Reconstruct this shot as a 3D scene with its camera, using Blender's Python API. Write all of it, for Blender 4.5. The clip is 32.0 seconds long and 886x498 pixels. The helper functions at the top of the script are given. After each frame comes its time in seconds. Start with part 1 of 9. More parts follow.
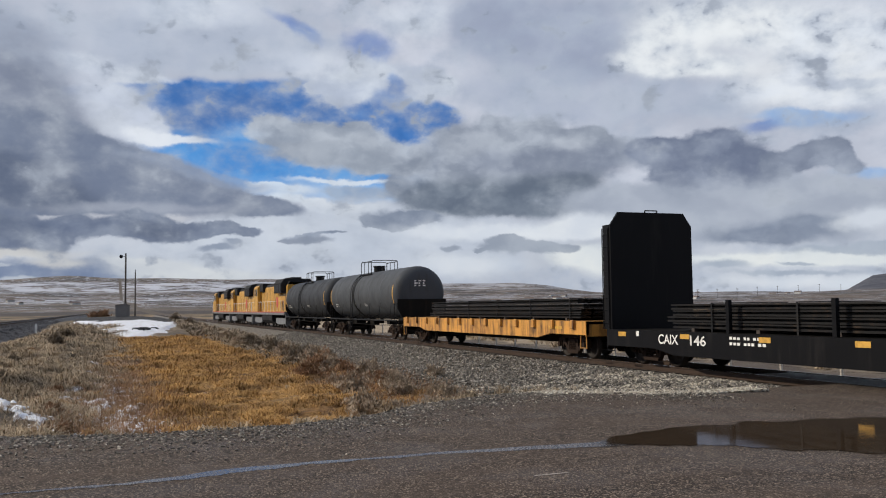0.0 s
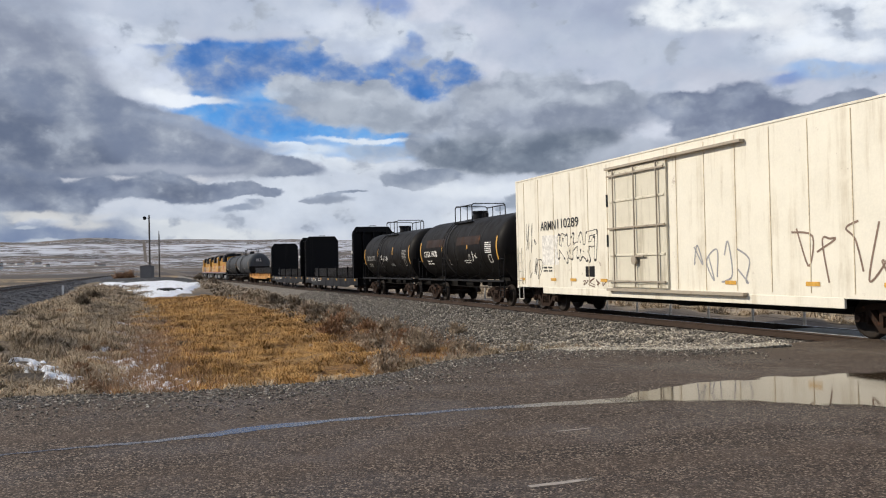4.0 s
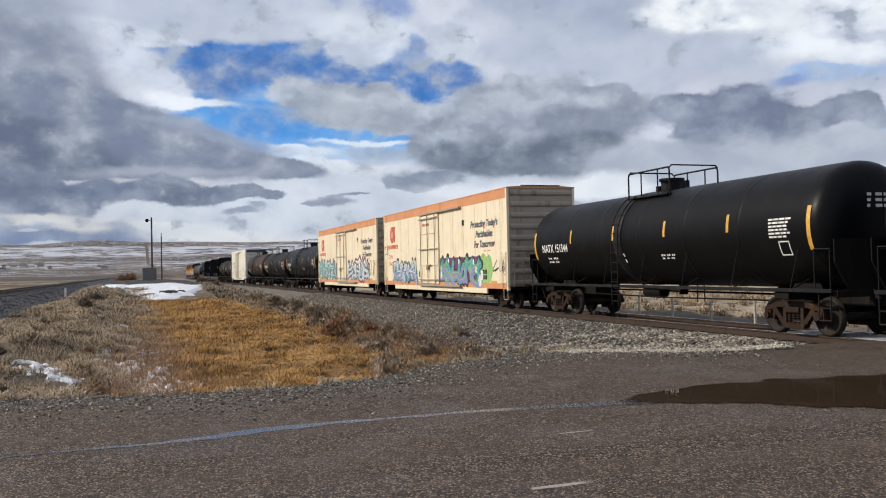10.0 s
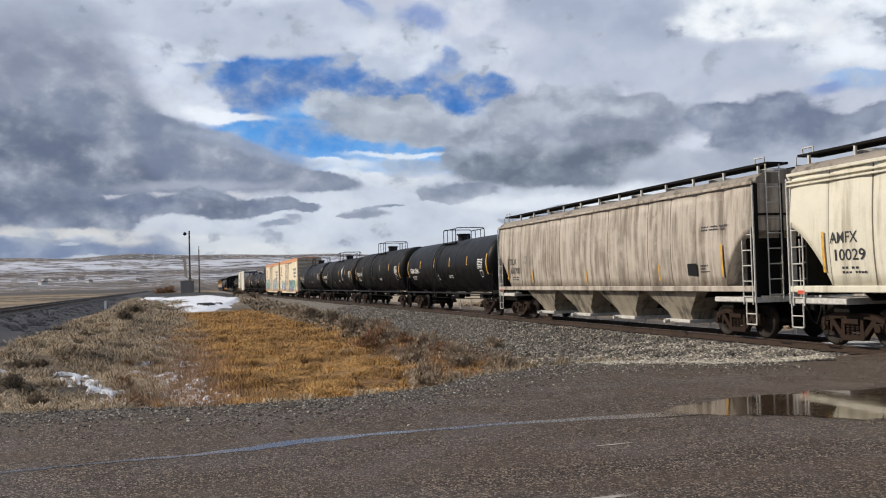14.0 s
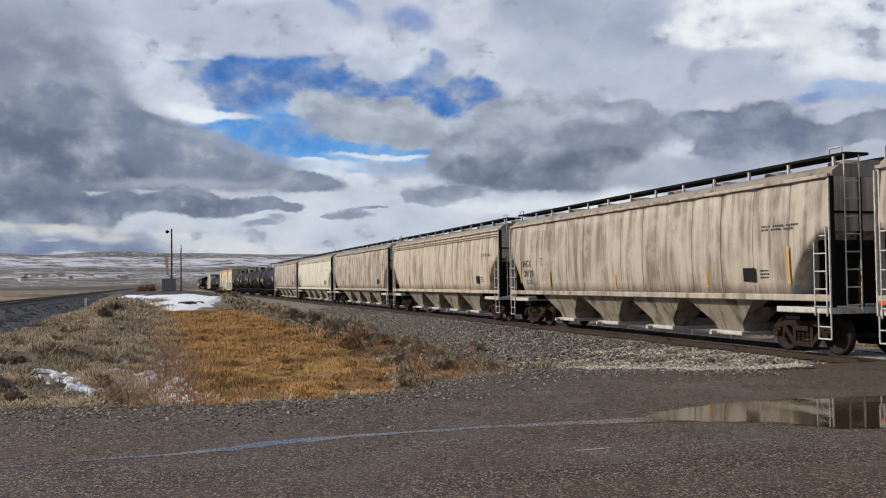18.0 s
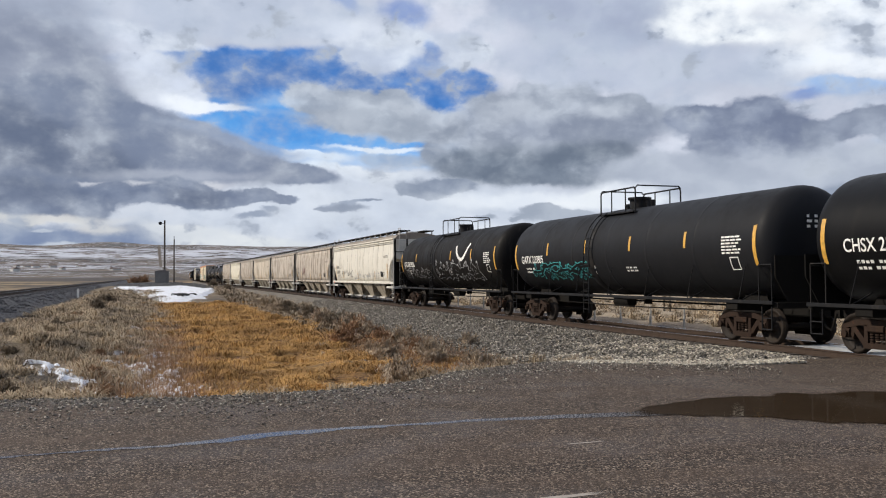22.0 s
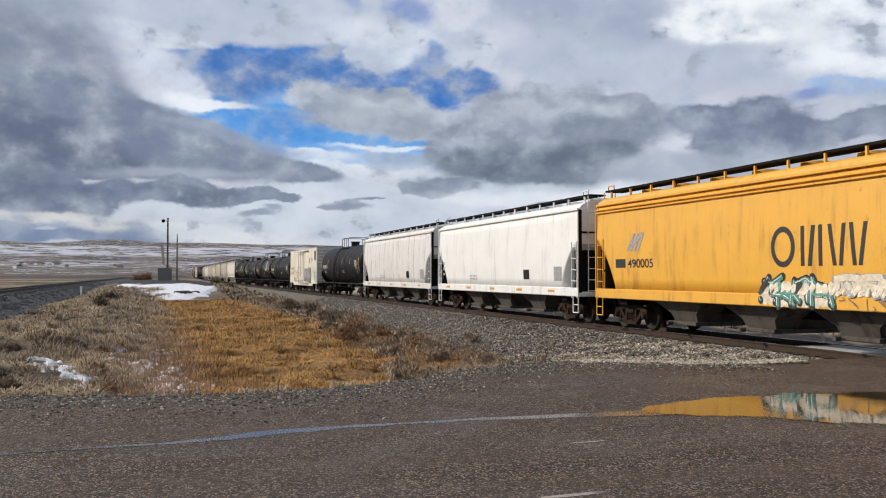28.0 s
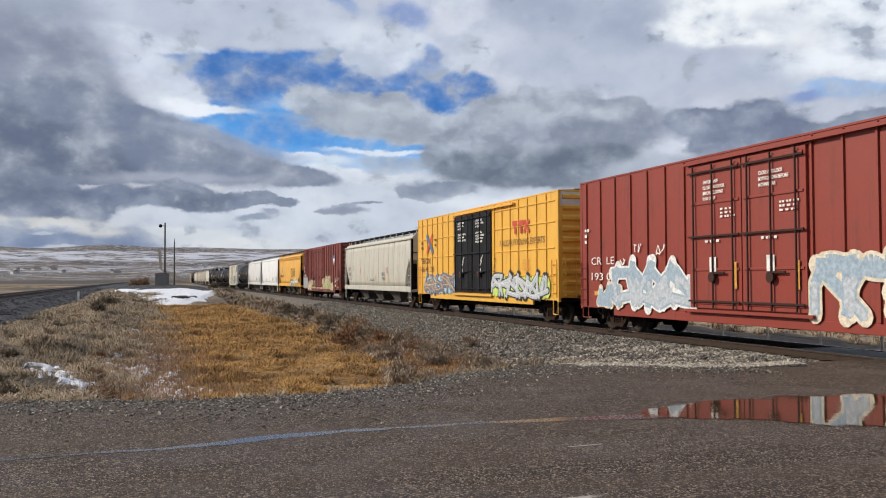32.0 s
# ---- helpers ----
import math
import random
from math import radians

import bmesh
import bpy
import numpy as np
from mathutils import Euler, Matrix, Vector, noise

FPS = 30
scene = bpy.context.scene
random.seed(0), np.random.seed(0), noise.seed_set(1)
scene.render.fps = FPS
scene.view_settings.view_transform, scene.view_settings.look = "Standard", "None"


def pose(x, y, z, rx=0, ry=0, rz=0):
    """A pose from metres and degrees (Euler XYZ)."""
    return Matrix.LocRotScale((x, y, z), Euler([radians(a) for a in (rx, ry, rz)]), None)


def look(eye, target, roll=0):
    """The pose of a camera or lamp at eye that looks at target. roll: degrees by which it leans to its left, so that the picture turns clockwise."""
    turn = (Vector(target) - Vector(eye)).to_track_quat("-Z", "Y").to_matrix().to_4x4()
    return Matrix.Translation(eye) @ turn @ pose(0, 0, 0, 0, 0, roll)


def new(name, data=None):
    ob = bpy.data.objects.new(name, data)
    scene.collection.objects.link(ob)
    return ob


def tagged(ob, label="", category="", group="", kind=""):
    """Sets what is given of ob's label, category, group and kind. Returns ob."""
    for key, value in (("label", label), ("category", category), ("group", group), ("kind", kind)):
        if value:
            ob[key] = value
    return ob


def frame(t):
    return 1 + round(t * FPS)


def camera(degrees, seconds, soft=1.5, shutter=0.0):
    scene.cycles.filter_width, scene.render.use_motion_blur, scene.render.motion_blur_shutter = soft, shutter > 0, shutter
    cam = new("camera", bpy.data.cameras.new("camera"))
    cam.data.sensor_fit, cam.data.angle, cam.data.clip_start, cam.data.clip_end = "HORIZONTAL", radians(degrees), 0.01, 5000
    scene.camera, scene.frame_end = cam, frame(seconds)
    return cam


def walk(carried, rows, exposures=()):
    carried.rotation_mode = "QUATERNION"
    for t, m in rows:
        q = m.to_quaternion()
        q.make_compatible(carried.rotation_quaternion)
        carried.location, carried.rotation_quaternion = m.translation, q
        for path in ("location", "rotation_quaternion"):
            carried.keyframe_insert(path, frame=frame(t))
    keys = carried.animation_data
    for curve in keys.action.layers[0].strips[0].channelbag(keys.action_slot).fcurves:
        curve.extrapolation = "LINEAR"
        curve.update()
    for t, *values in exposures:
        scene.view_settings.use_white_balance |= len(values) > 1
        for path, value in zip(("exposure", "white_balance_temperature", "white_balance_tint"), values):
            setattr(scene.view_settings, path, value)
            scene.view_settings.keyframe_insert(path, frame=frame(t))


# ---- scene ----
# World: x runs along the main track (the train goes towards -x), y across it,
# z = 0 at the rail tops. The camera stands in the road that crosses the track.
import itertools
from math import sin, cos, pi, sqrt, exp, atan2, tan

EYE = 1.8
TRACK_Y = 16.1
SIDING_Y, SIDING_Z = -10.3, 0.75
cam = camera(52.2, 32.0, 1.1)
PATH = [
    (0.0, pose(0, 0, EYE, 93.678, 0.685, 69.930)), (0.5, pose(0, 0, EYE, 93.542, 0.880, 69.912)), (1.0, pose(0, 0, EYE, 93.139, 1.068, 70.004)),
    (1.5, pose(0, 0, EYE, 92.663, 1.204, 70.311)), (2.0, pose(0, 0, EYE, 92.233, 1.206, 70.710)), (2.5, pose(0, 0, EYE, 91.743, 1.200, 70.903)),
    (3.0, pose(0, 0, EYE, 91.322, 1.235, 71.027)), (3.5, pose(0, 0, EYE, 91.145, 1.200, 71.193)), (5.5, pose(0, 0, EYE, 90.944, 1.276, 71.470)),
    (6.0, pose(0, 0, EYE, 90.922, 1.170, 71.593)), (6.5, pose(0, 0, EYE, 90.943, 1.127, 71.563)), (7.0, pose(0, 0, EYE, 91.028, 1.153, 71.529)),
    (7.5, pose(0, 0, EYE, 91.013, 1.129, 71.605)), (8.0, pose(0, 0, EYE, 91.046, 1.103, 71.779)), (8.5, pose(0, 0, EYE, 91.104, 1.024, 71.683)),
    (9.0, pose(0, 0, EYE, 91.228, 1.108, 71.395)), (9.5, pose(0, 0, EYE, 91.213, 1.267, 71.343)), (10.0, pose(0, 0, EYE, 91.205, 1.236, 71.428)),
    (10.5, pose(0, 0, EYE, 91.167, 1.406, 71.310)), (11.0, pose(0, 0, EYE, 91.200, 1.343, 71.608)), (11.5, pose(0, 0, EYE, 91.209, 1.125, 72.702)),
    (12.0, pose(0, 0, EYE, 91.201, 1.310, 73.649)), (12.5, pose(0, 0, EYE, 91.221, 1.488, 73.976)), (13.0, pose(0, 0, EYE, 91.517, 1.564, 73.893)),
    (13.5, pose(0, 0, EYE, 91.781, 1.540, 73.628)), (14.0, pose(0, 0, EYE, 91.987, 1.504, 73.632)), (14.5, pose(0, 0, EYE, 92.148, 1.481, 73.494)),
    (16.5, pose(0, 0, EYE, 92.514, 1.148, 72.901)), (17.0, pose(0, 0, EYE, 92.444, 0.808, 72.780)), (17.5, pose(0, 0, EYE, 92.304, 0.683, 72.610)),
    (18.0, pose(0, 0, EYE, 92.131, 0.565, 72.555)), (18.5, pose(0, 0, EYE, 91.996, 0.648, 72.493)), (19.0, pose(0, 0, EYE, 92.099, 0.657, 72.470)),
    (19.5, pose(0, 0, EYE, 92.090, 0.569, 72.461)), (20.0, pose(0, 0, EYE, 92.051, 0.483, 72.456)), (20.5, pose(0, 0, EYE, 91.998, 0.467, 72.369)),
    (21.0, pose(0, 0, EYE, 91.891, 0.454, 72.242)), (21.5, pose(0, 0, EYE, 91.774, 0.291, 72.187)), (22.0, pose(0, 0, EYE, 91.698, 0.232, 72.139)),
    (22.5, pose(0, 0, EYE, 91.637, 0.214, 72.152)), (23.0, pose(0, 0, EYE, 91.689, 0.082, 72.295)), (23.5, pose(0, 0, EYE, 91.732, 0.139, 72.390)),
    (24.0, pose(0, 0, EYE, 91.789, 0.193, 72.434)), (24.5, pose(0, 0, EYE, 91.742, 0.217, 72.441)), (25.0, pose(0, 0, EYE, 91.678, 0.138, 72.390)),
    (25.5, pose(0, 0, EYE, 91.656, 0.154, 72.333)), (27.5, pose(0, 0, EYE, 91.698, 0.057, 72.297)), (28.0, pose(0, 0, EYE, 91.615, 0.008, 72.309)),
    (28.5, pose(0, 0, EYE, 91.844, 0.171, 72.180)), (29.0, pose(0, 0, EYE, 91.988, 0.268, 72.086)), (29.5, pose(0, 0, EYE, 91.981, 0.180, 72.161)),
    (30.0, pose(0, 0, EYE, 91.899, 0.213, 72.365)), (30.5, pose(0, 0, EYE, 91.984, 0.278, 72.366)), (31.0, pose(0, 0, EYE, 92.023, 0.226, 72.164)),
    (31.5, pose(0, 0, EYE, 91.959, 0.191, 72.049)), (32.0, pose(0, 0, EYE, 91.862, 0.220, 72.158)),
]

EXPO = [(0.0, -0.14), (3.0, -0.04), (5.5, 0.10), (7.0, 0.12), (8.0, -0.02), (9.0, -0.05), (11.0, 0.15), (13.0, 0.16), (14.0, 0.04), (16.5, -0.06), (19.5, -0.07), (21.5, 0.10), (23.5, 0.12), (25.0, -0.06), (28.0, 0.01), (32.0, 0.02)]
walk(cam, PATH, EXPO)

# ---- light ----
SUN_TO = Vector((-0.40, -0.80, 0.54)).normalized()
sun_data = bpy.data.lights.new("sun", "SUN")
sun_data.energy, sun_data.angle, sun_data.color = 3.9, radians(0.6), (1.0, 0.905, 0.77)
sun = new("sun", sun_data)
sun.matrix_basis = look(SUN_TO * 200, (0, 0, 0))


class Nodes:
    """A small writer of node trees."""

    def __init__(self, tree):
        self.t = tree
        tree.nodes.clear()

    def n(self, kind, **kw):
        nd = self.t.nodes.new(kind)
        for k, v in kw.items():
            if k == "op":
                nd.operation = v
            elif k == "blend":
                nd.blend_type = v
            elif k == "dtype":
                nd.data_type = v
            elif k == "vtype":
                nd.vector_type = v
            elif k == "interp":
                nd.interpolation_type = v
            elif k == "dims":
                nd.noise_dimensions = v
            elif k == "feature":
                nd.feature = v
        return nd

    def put(self, sock, v):
        if v is None:
            return
        if isinstance(v, bpy.types.NodeSocket):
            self.t.links.new(v, sock)
        else:
            if isinstance(v, (tuple, list)) and len(v) == 3 and sock.type == "RGBA":
                v = (*v, 1)
            sock.default_value = v

    def math(self, op, a, b=None, c=None, clamp=False):
        nd = self.n("ShaderNodeMath", op=op)
        nd.use_clamp = clamp
        for s, v in zip(nd.inputs, (a, b, c)):
            self.put(s, v)
        return nd.outputs[0]

    def vec(self, op, a, b=None, scale=None):
        nd = self.n("ShaderNodeVectorMath", op=op)
        self.put(nd.inputs[0], a)
        self.put(nd.inputs[1], b)
        self.put(nd.inputs[3], scale)
        return nd.outputs[1] if op in ("LENGTH", "DOT_PRODUCT", "DISTANCE") else nd.outputs[0]

    def noise(self, vec, scale, detail=4.0, rough=0.55, color=False, distort=0.0):
        nd = self.n("ShaderNodeTexNoise")
        self.put(nd.inputs["Vector"], vec)
        nd.inputs["Scale"].default_value = scale
        nd.inputs["Detail"].default_value = detail
        nd.inputs["Roughness"].default_value = rough
        nd.inputs["Distortion"].default_value = distort
        return nd.outputs["Color"] if color else nd.outputs[0]

    def voronoi(self, vec, scale, out="Distance", feature="F1", rand=1.0):
        nd = self.n("ShaderNodeTexVoronoi", feature=feature)
        self.put(nd.inputs["Vector"], vec)
        nd.inputs["Scale"].default_value = scale
        nd.inputs["Randomness"].default_value = rand
        return nd.outputs[out]

    def span(self, v, a, b, c=0.0, d=1.0, smooth=True):
        nd = self.n("ShaderNodeMapRange", interp="SMOOTHSTEP" if smooth else "LINEAR")
        nd.clamp = True
        for s, x in zip(nd.inputs, (v, a, b, c, d)):
            self.put(s, x)
        return nd.outputs[0]

    def mix(self, f, a, b, blend="MIX"):
        nd = self.n("ShaderNodeMix", dtype="RGBA", blend=blend)
        self.put(nd.inputs["Factor"], f)
        self.put(nd.inputs["A"], a)
        self.put(nd.inputs["B"], b)
        return nd.outputs["Result"]

    def place(self, vec, loc=(0, 0, 0), rot=(0, 0, 0), scale=(1, 1, 1), kind="TEXTURE"):
        nd = self.n("ShaderNodeMapping", vtype=kind)
        self.put(nd.inputs[0], vec)
        nd.inputs["Location"].default_value = loc
        nd.inputs["Rotation"].default_value = rot
        nd.inputs["Scale"].default_value = scale
        return nd.outputs[0]

    def xyz(self, x, y, z):
        nd = self.n("ShaderNodeCombineXYZ")
        for s, v in zip(nd.inputs, (x, y, z)):
            self.put(s, v)
        return nd.outputs[0]

    def split(self, v):
        nd = self.n("ShaderNodeSeparateXYZ")
        self.put(nd.inputs[0], v)
        return nd.outputs


# ---- sky ----
HEAD = radians(71.4)          # bearing of the sky chart's middle, from +y towards -x


def build_sky():
    world = bpy.data.worlds.new("world")
    scene.world = world
    world.use_nodes = True
    k = Nodes(world.node_tree)
    sky = k.n("ShaderNodeTexSky")
    sky.sky_type = "NISHITA"
    sky.sun_disc = False
    sky.sun_elevation = math.asin(SUN_TO.z)
    sky.sun_rotation = atan2(SUN_TO.x, SUN_TO.y)
    sky.air_density, sky.dust_density, sky.ozone_density = 1.0, 0.3, 3.0
    blue = k.mix(1.0, sky.outputs[0], (0.033, 0.053, 0.083), "MULTIPLY")
    way = k.n("ShaderNodeTexCoord").outputs["Generated"]
    right = (cos(HEAD), sin(HEAD), 0)
    ahead = (-sin(HEAD), cos(HEAD), 0)
    az = k.math("ARCTAN2", k.vec("DOT_PRODUCT", way, right), k.vec("DOT_PRODUCT", way, ahead))
    up = k.split(way)[2]
    el = k.math("ARCSINE", up)
    # chart units: tenths of a radian; x to the right, y up
    chart = k.vec("SCALE", k.xyz(az, el, 0.0), None, 10.0)
    # clouds look flatter and smaller towards the horizon
    squash = k.place(chart, scale=(1.0, 0.72, 1.0))
    half_ = (0.5, 0.5, 0.5)
    w1 = k.vec("SCALE", k.vec("SUBTRACT", k.noise(squash, 1.3, 3, 0.5, True), half_), None, 0.30)
    w2 = k.vec("SCALE", k.vec("SUBTRACT", k.noise(squash, 4.5, 4, 0.55, True), half_), None, 0.16)
    w3 = k.vec("SCALE", k.vec("SUBTRACT", k.noise(squash, 14.0, 4, 0.55, True), half_), None, 0.05)
    rag_ = k.vec("ADD", k.vec("ADD", w1, w2), w3)
    pos = k.vec("ADD", chart, k.vec("MULTIPLY", rag_, (1.0, 0.55, 0.0)))
    fray = k.math("SUBTRACT", k.noise(squash, 2.2, 7, 0.52), 0.5)
    lump_pos = k.vec("ADD", squash, k.vec("SCALE", rag_, None, 1.2))
    lump = k.math("SUBTRACT", 0.40, k.voronoi(lump_pos, 3.2, "Distance", "SMOOTH_F1"))
    lump = k.math("ADD", lump, k.math("MULTIPLY", k.math("SUBTRACT", 0.40, k.voronoi(lump_pos, 8.0, "Distance", "SMOOTH_F1")), 0.45))
    lump = k.math("ADD", lump, k.math("MULTIPLY", k.math("SUBTRACT", 0.40, k.voronoi(lump_pos, 18.0, "Distance", "SMOOTH_F1")), 0.2))
    # lumps are lit from above
    relief = k.math("SUBTRACT", k.noise(lump_pos, 1.9, 4, 0.45), k.noise(k.vec("ADD", lump_pos, (-0.06, 0.20, 0.0)), 1.9, 4, 0.45))
    shade = k.math("ADD", k.noise(squash, 1.5, 5, 0.48), k.math("MULTIPLY", lump, 0.30))
    shade = k.span(k.math("MULTIPLY_ADD", relief, 0.8, shade), 0.26, 0.78)
    wisp = k.noise(squash, 0.42, 6, 0.55)
    # broken high cloud all round the sky, brighter low down
    col = k.mix(k.span(wisp, 0.32, 0.68), (0.50, 0.54, 0.65), (0.74, 0.78, 0.89))
    col = k.mix(k.span(el, 0.16, 0.04, 0.0, 0.8), col, k.mix(k.span(wisp, 0.3, 0.7), (0.52, 0.57, 0.66), (0.72, 0.77, 0.84)))
    # clear air shows where the cloud is thinnest, away to the sides
    open_sky = k.math("MAXIMUM", k.span(k.math("ABSOLUTE", az), 0.6, 0.9), k.span(el, 0.8, 1.1))
    col = k.mix(k.math("MULTIPLY", k.span(wisp, 0.50, 0.44), open_sky), col, blue)
    done = [col, fray]

    def cloud(parts, dark, light, soft, ragged, lumpy, cover):
        """A cloud of overlapping ellipses (x, y, reach, height, turn), with soft or torn edges; light on its lumps, dark between."""
        total, near = None, done[1]
        for x, y, rx, ry, turn in parts:
            # each ellipse follows the one before it, so that few values wait at a time
            at = k.vec("SCALE", pos, None, k.math("MULTIPLY_ADD", near, 1e-6, 1.0))
            d = k.vec("LENGTH", k.place(at, (x, y, 0), (0, 0, radians(turn)), (rx, ry, 1.0)))
            near = k.span(d, 1.6, 0.0)
            total = near if total is None else k.math("ADD", total, near)
            near = total
        near = k.math("MULTIPLY_ADD", fray, 0.75 * ragged, k.math("MINIMUM", total, 1.2))
        if lumpy:
            near = k.math("MULTIPLY_ADD", lump, 0.7 * lumpy, near)
        amount = k.math("MULTIPLY", k.span(near, 0.30 - 0.8 * soft, 0.34 + 1.15 * soft), cover)
        done[0] = k.mix(amount, done[0], k.mix(shade, dark, light))
        done[1] = amount

    # high grey veil and brighter streaks
    cloud([(-2.7, 2.89, 1.67, 0.4, 3), (-1.98, 2.73, 0.98, 0.23, 2)], (0.505, 0.575, 0.71), (0.606, 0.671, 0.796), 0.45, 0.55, 0.0, 0.8)
    cloud([(-4.65, 2.6, 0.8, 0.48, 4), (-4.33, 2.24, 0.65, 0.5, 3)], (0.311, 0.359, 0.47), (0.383, 0.432, 0.544), 0.5, 0.44, 0.0, 0.85)
    cloud([(-3.21, 2.45, 0.68, 0.11, -12), (-2.69, 2.37, 0.35, 0.05, -7)], (0.749, 0.816, 0.939), (0.859, 0.916, 1.002), 0.45, 0.44, 0.0, 0.85)
    cloud([(-2.4, 3.14, 0.72, 0.17, 4), (-1.12, 2.61, 0.5, 0.24, 1), (0.02, 3.16, 0.57, 0.18, 0)], (0.734, 0.8, 0.921), (0.826, 0.89, 0.984), 0.5, 0.55, 0.0, 0.8)
    cloud([(1.53, 2.85, 1.06, 0.44, -3), (2.03, 2.92, 0.55, 0.35, -4), (0.9, 3.08, 0.51, 0.29, -2)], (0.353, 0.408, 0.556), (0.436, 0.499, 0.645), 0.45, 0.66, 0.06, 0.9)
    cloud([(2.86, 2.24, 1.11, 0.19, -10), (2.13, 2.14, 1.09, 0.18, -3), (1.02, 2.36, 0.69, 0.27, -2)], (0.481, 0.542, 0.681), (0.554, 0.615, 0.741), 0.45, 0.66, 0.06, 0.85)
    cloud([(3.63, 2.87, 1.28, 0.28, -10), (3.04, 2.52, 0.76, 0.12, -8), (2.69, 2.72, 0.42, 0.27, -4)], (0.995, 1.041, 1.068), (1.004, 1.041, 1.068), 0.45, 0.44, 0.0, 0.95)
    cloud([(4.55, 2.51, 0.88, 0.44, -7), (4.11, 2.14, 0.86, 0.19, -6)], (0.925, 0.986, 1.068), (1.004, 1.041, 1.068), 0.5, 0.44, 0.0, 0.85)
    cloud([(4.84, 1.84, 0.75, 0.11, -3), (4.54, 2.18, 0.52, 0.06, -6)], (0.554, 0.615, 0.748), (0.661, 0.73, 0.845), 0.45, 0.55, 0.0, 0.8)
    # the blue opening, deeper above and paler below
    cloud([(-1.92, 2.21, 1.16, 0.25, 1), (-2.86, 2.25, 0.81, 0.1, -1), (-0.75, 2.19, 0.82, 0.25, -6), (-0.12, 1.86, 0.48, 0.26, -38), (-2.33, 1.89, 0.55, 0.39, -8), (-1.92, 1.58, 0.85, 0.29, -13), (-2.4, 2.09, 0.53, 0.27, 2), (-0.5, 2.35, 0.35, 0.16, 0), (0.13, 2.05, 0.32, 0.18, -1)], (0.042, 0.169, 0.499), (0.065, 0.232, 0.631), 0.2, 0.1, 0, 1.0)
    cloud([(-2.16, 1.6, 0.78, 0.24, -11), (-1.37, 1.49, 0.93, 0.24, -5), (-0.63, 1.45, 0.63, 0.2, -4), (-1.74, 1.79, 0.49, 0.21, 1), (-0.26, 1.34, 0.38, 0.15, 0)], (0.062, 0.299, 0.764), (0.123, 0.43, 0.913), 0.45, 0.39, 0.0, 0.95)
    cloud([(-1.13, 1.31, 0.74, 0.11, -4), (-0.51, 1.25, 0.38, 0.1, -4)], (0.306, 0.536, 0.895), (0.517, 0.7, 0.966), 0.45, 0.55, 0.0, 0.75)
    cloud([(-0.55, 2.88, 0.29, 0.13, -9), (-0.53, 2.71, 0.21, 0.1, 10), (-1.34, 3.03, 0.32, 0.08, -23), (-0.31, 2.35, 0.15, 0.16, 0), (3.72, 1.84, 0.22, 0.07, 4)], (0.089, 0.203, 0.576), (0.224, 0.366, 0.718), 0.45, 1.32, 0.42, 0.72)
    cloud([(4.21, 1.86, 0.48, 0.07, -1), (4.74, 1.31, 0.31, 0.05, -4), (3.96, 1.93, 0.33, 0.05, -5)], (0.263, 0.464, 0.828), (0.43, 0.622, 0.913), 0.45, 0.77, 0.12, 0.8)
    # white rim and tongue of the near cloud
    cloud([(-3.12, 2.03, 0.35, 0.23, -25), (-2.89, 1.91, 0.25, 0.15, -37), (-3.37, 2.21, 0.33, 0.23, -21)], (0.704, 0.768, 0.895), (0.795, 0.857, 0.957), 0.35, 0.5, 0, 0.95)
    cloud([(-2.63, 1.79, 0.42, 0.05, 0), (-2.91, 1.84, 0.23, 0.08, -17)], (0.842, 0.907, 1.002), (0.917, 0.968, 1.039), 0.35, 0.45, 0, 0.95)
    cloud([(-0.62, 2.49, 0.39, 0.25, 8), (-0.94, 2.38, 0.29, 0.16, -7), (-0.12, 2.44, 0.38, 0.24, 0), (0.13, 2.44, 0.32, 0.14, -1), (-1.12, 2.43, 0.12, 0.06, 1)], (0.554, 0.622, 0.756), (0.795, 0.865, 0.966), 0.26, 1.2, 0.5, 0.95)
    cloud([(-0.31, 2.27, 0.21, 0.1, -20), (-0.53, 2.14, 0.31, 0.07, -10), (-0.03, 2.11, 0.25, 0.09, -10), (-0.25, 2.44, 0.09, 0.11, 0)], (0.081, 0.21, 0.563), (0.128, 0.318, 0.703), 0.45, 0.66, 0.18, 0.75)
    # puff floating in the opening
    cloud([(-1.68, 1.95, 0.24, 0.13, 1), (-1.43, 1.91, 0.38, 0.17, -5), (-0.94, 1.86, 0.44, 0.17, -4), (-0.69, 2.0, 0.11, 0.07, 0), (-0.5, 1.76, 0.5, 0.21, -8), (-0.94, 1.65, 0.54, 0.12, -3), (-0.13, 1.64, 0.28, 0.16, 0), (-0.32, 1.53, 0.35, 0.1, 0)], (0.306, 0.356, 0.44), (0.606, 0.671, 0.764), 0.28, 1.4, 0.8, 0.96)
    cloud([(-1.37, 1.72, 0.49, 0.09, -7), (-0.63, 1.59, 0.69, 0.1, -4), (-1.13, 1.79, 0.31, 0.07, 1)], (0.315, 0.361, 0.44), (0.383, 0.435, 0.518), 0.5, 0.55, 0.12, 0.7)
    cloud([(-1.92, 1.9, 0.24, 0.06, 2), (-1.86, 1.78, 0.3, 0.04, 1)], (0.378, 0.536, 0.78), (0.487, 0.629, 0.828), 0.5, 0.77, 0.12, 0.3)
    # bright wisps under the opening
    cloud([(-1.5, 1.31, 0.38, 0.06, -2), (-1.68, 1.36, 0.22, 0.03, -7), (-0.76, 1.39, 0.69, 0.03, -3), (-1.43, 1.21, 0.27, 0.04, -4)], (0.764, 0.873, 1.002), (0.875, 0.951, 1.039), 0.4, 0.5, 0.06, 0.9)
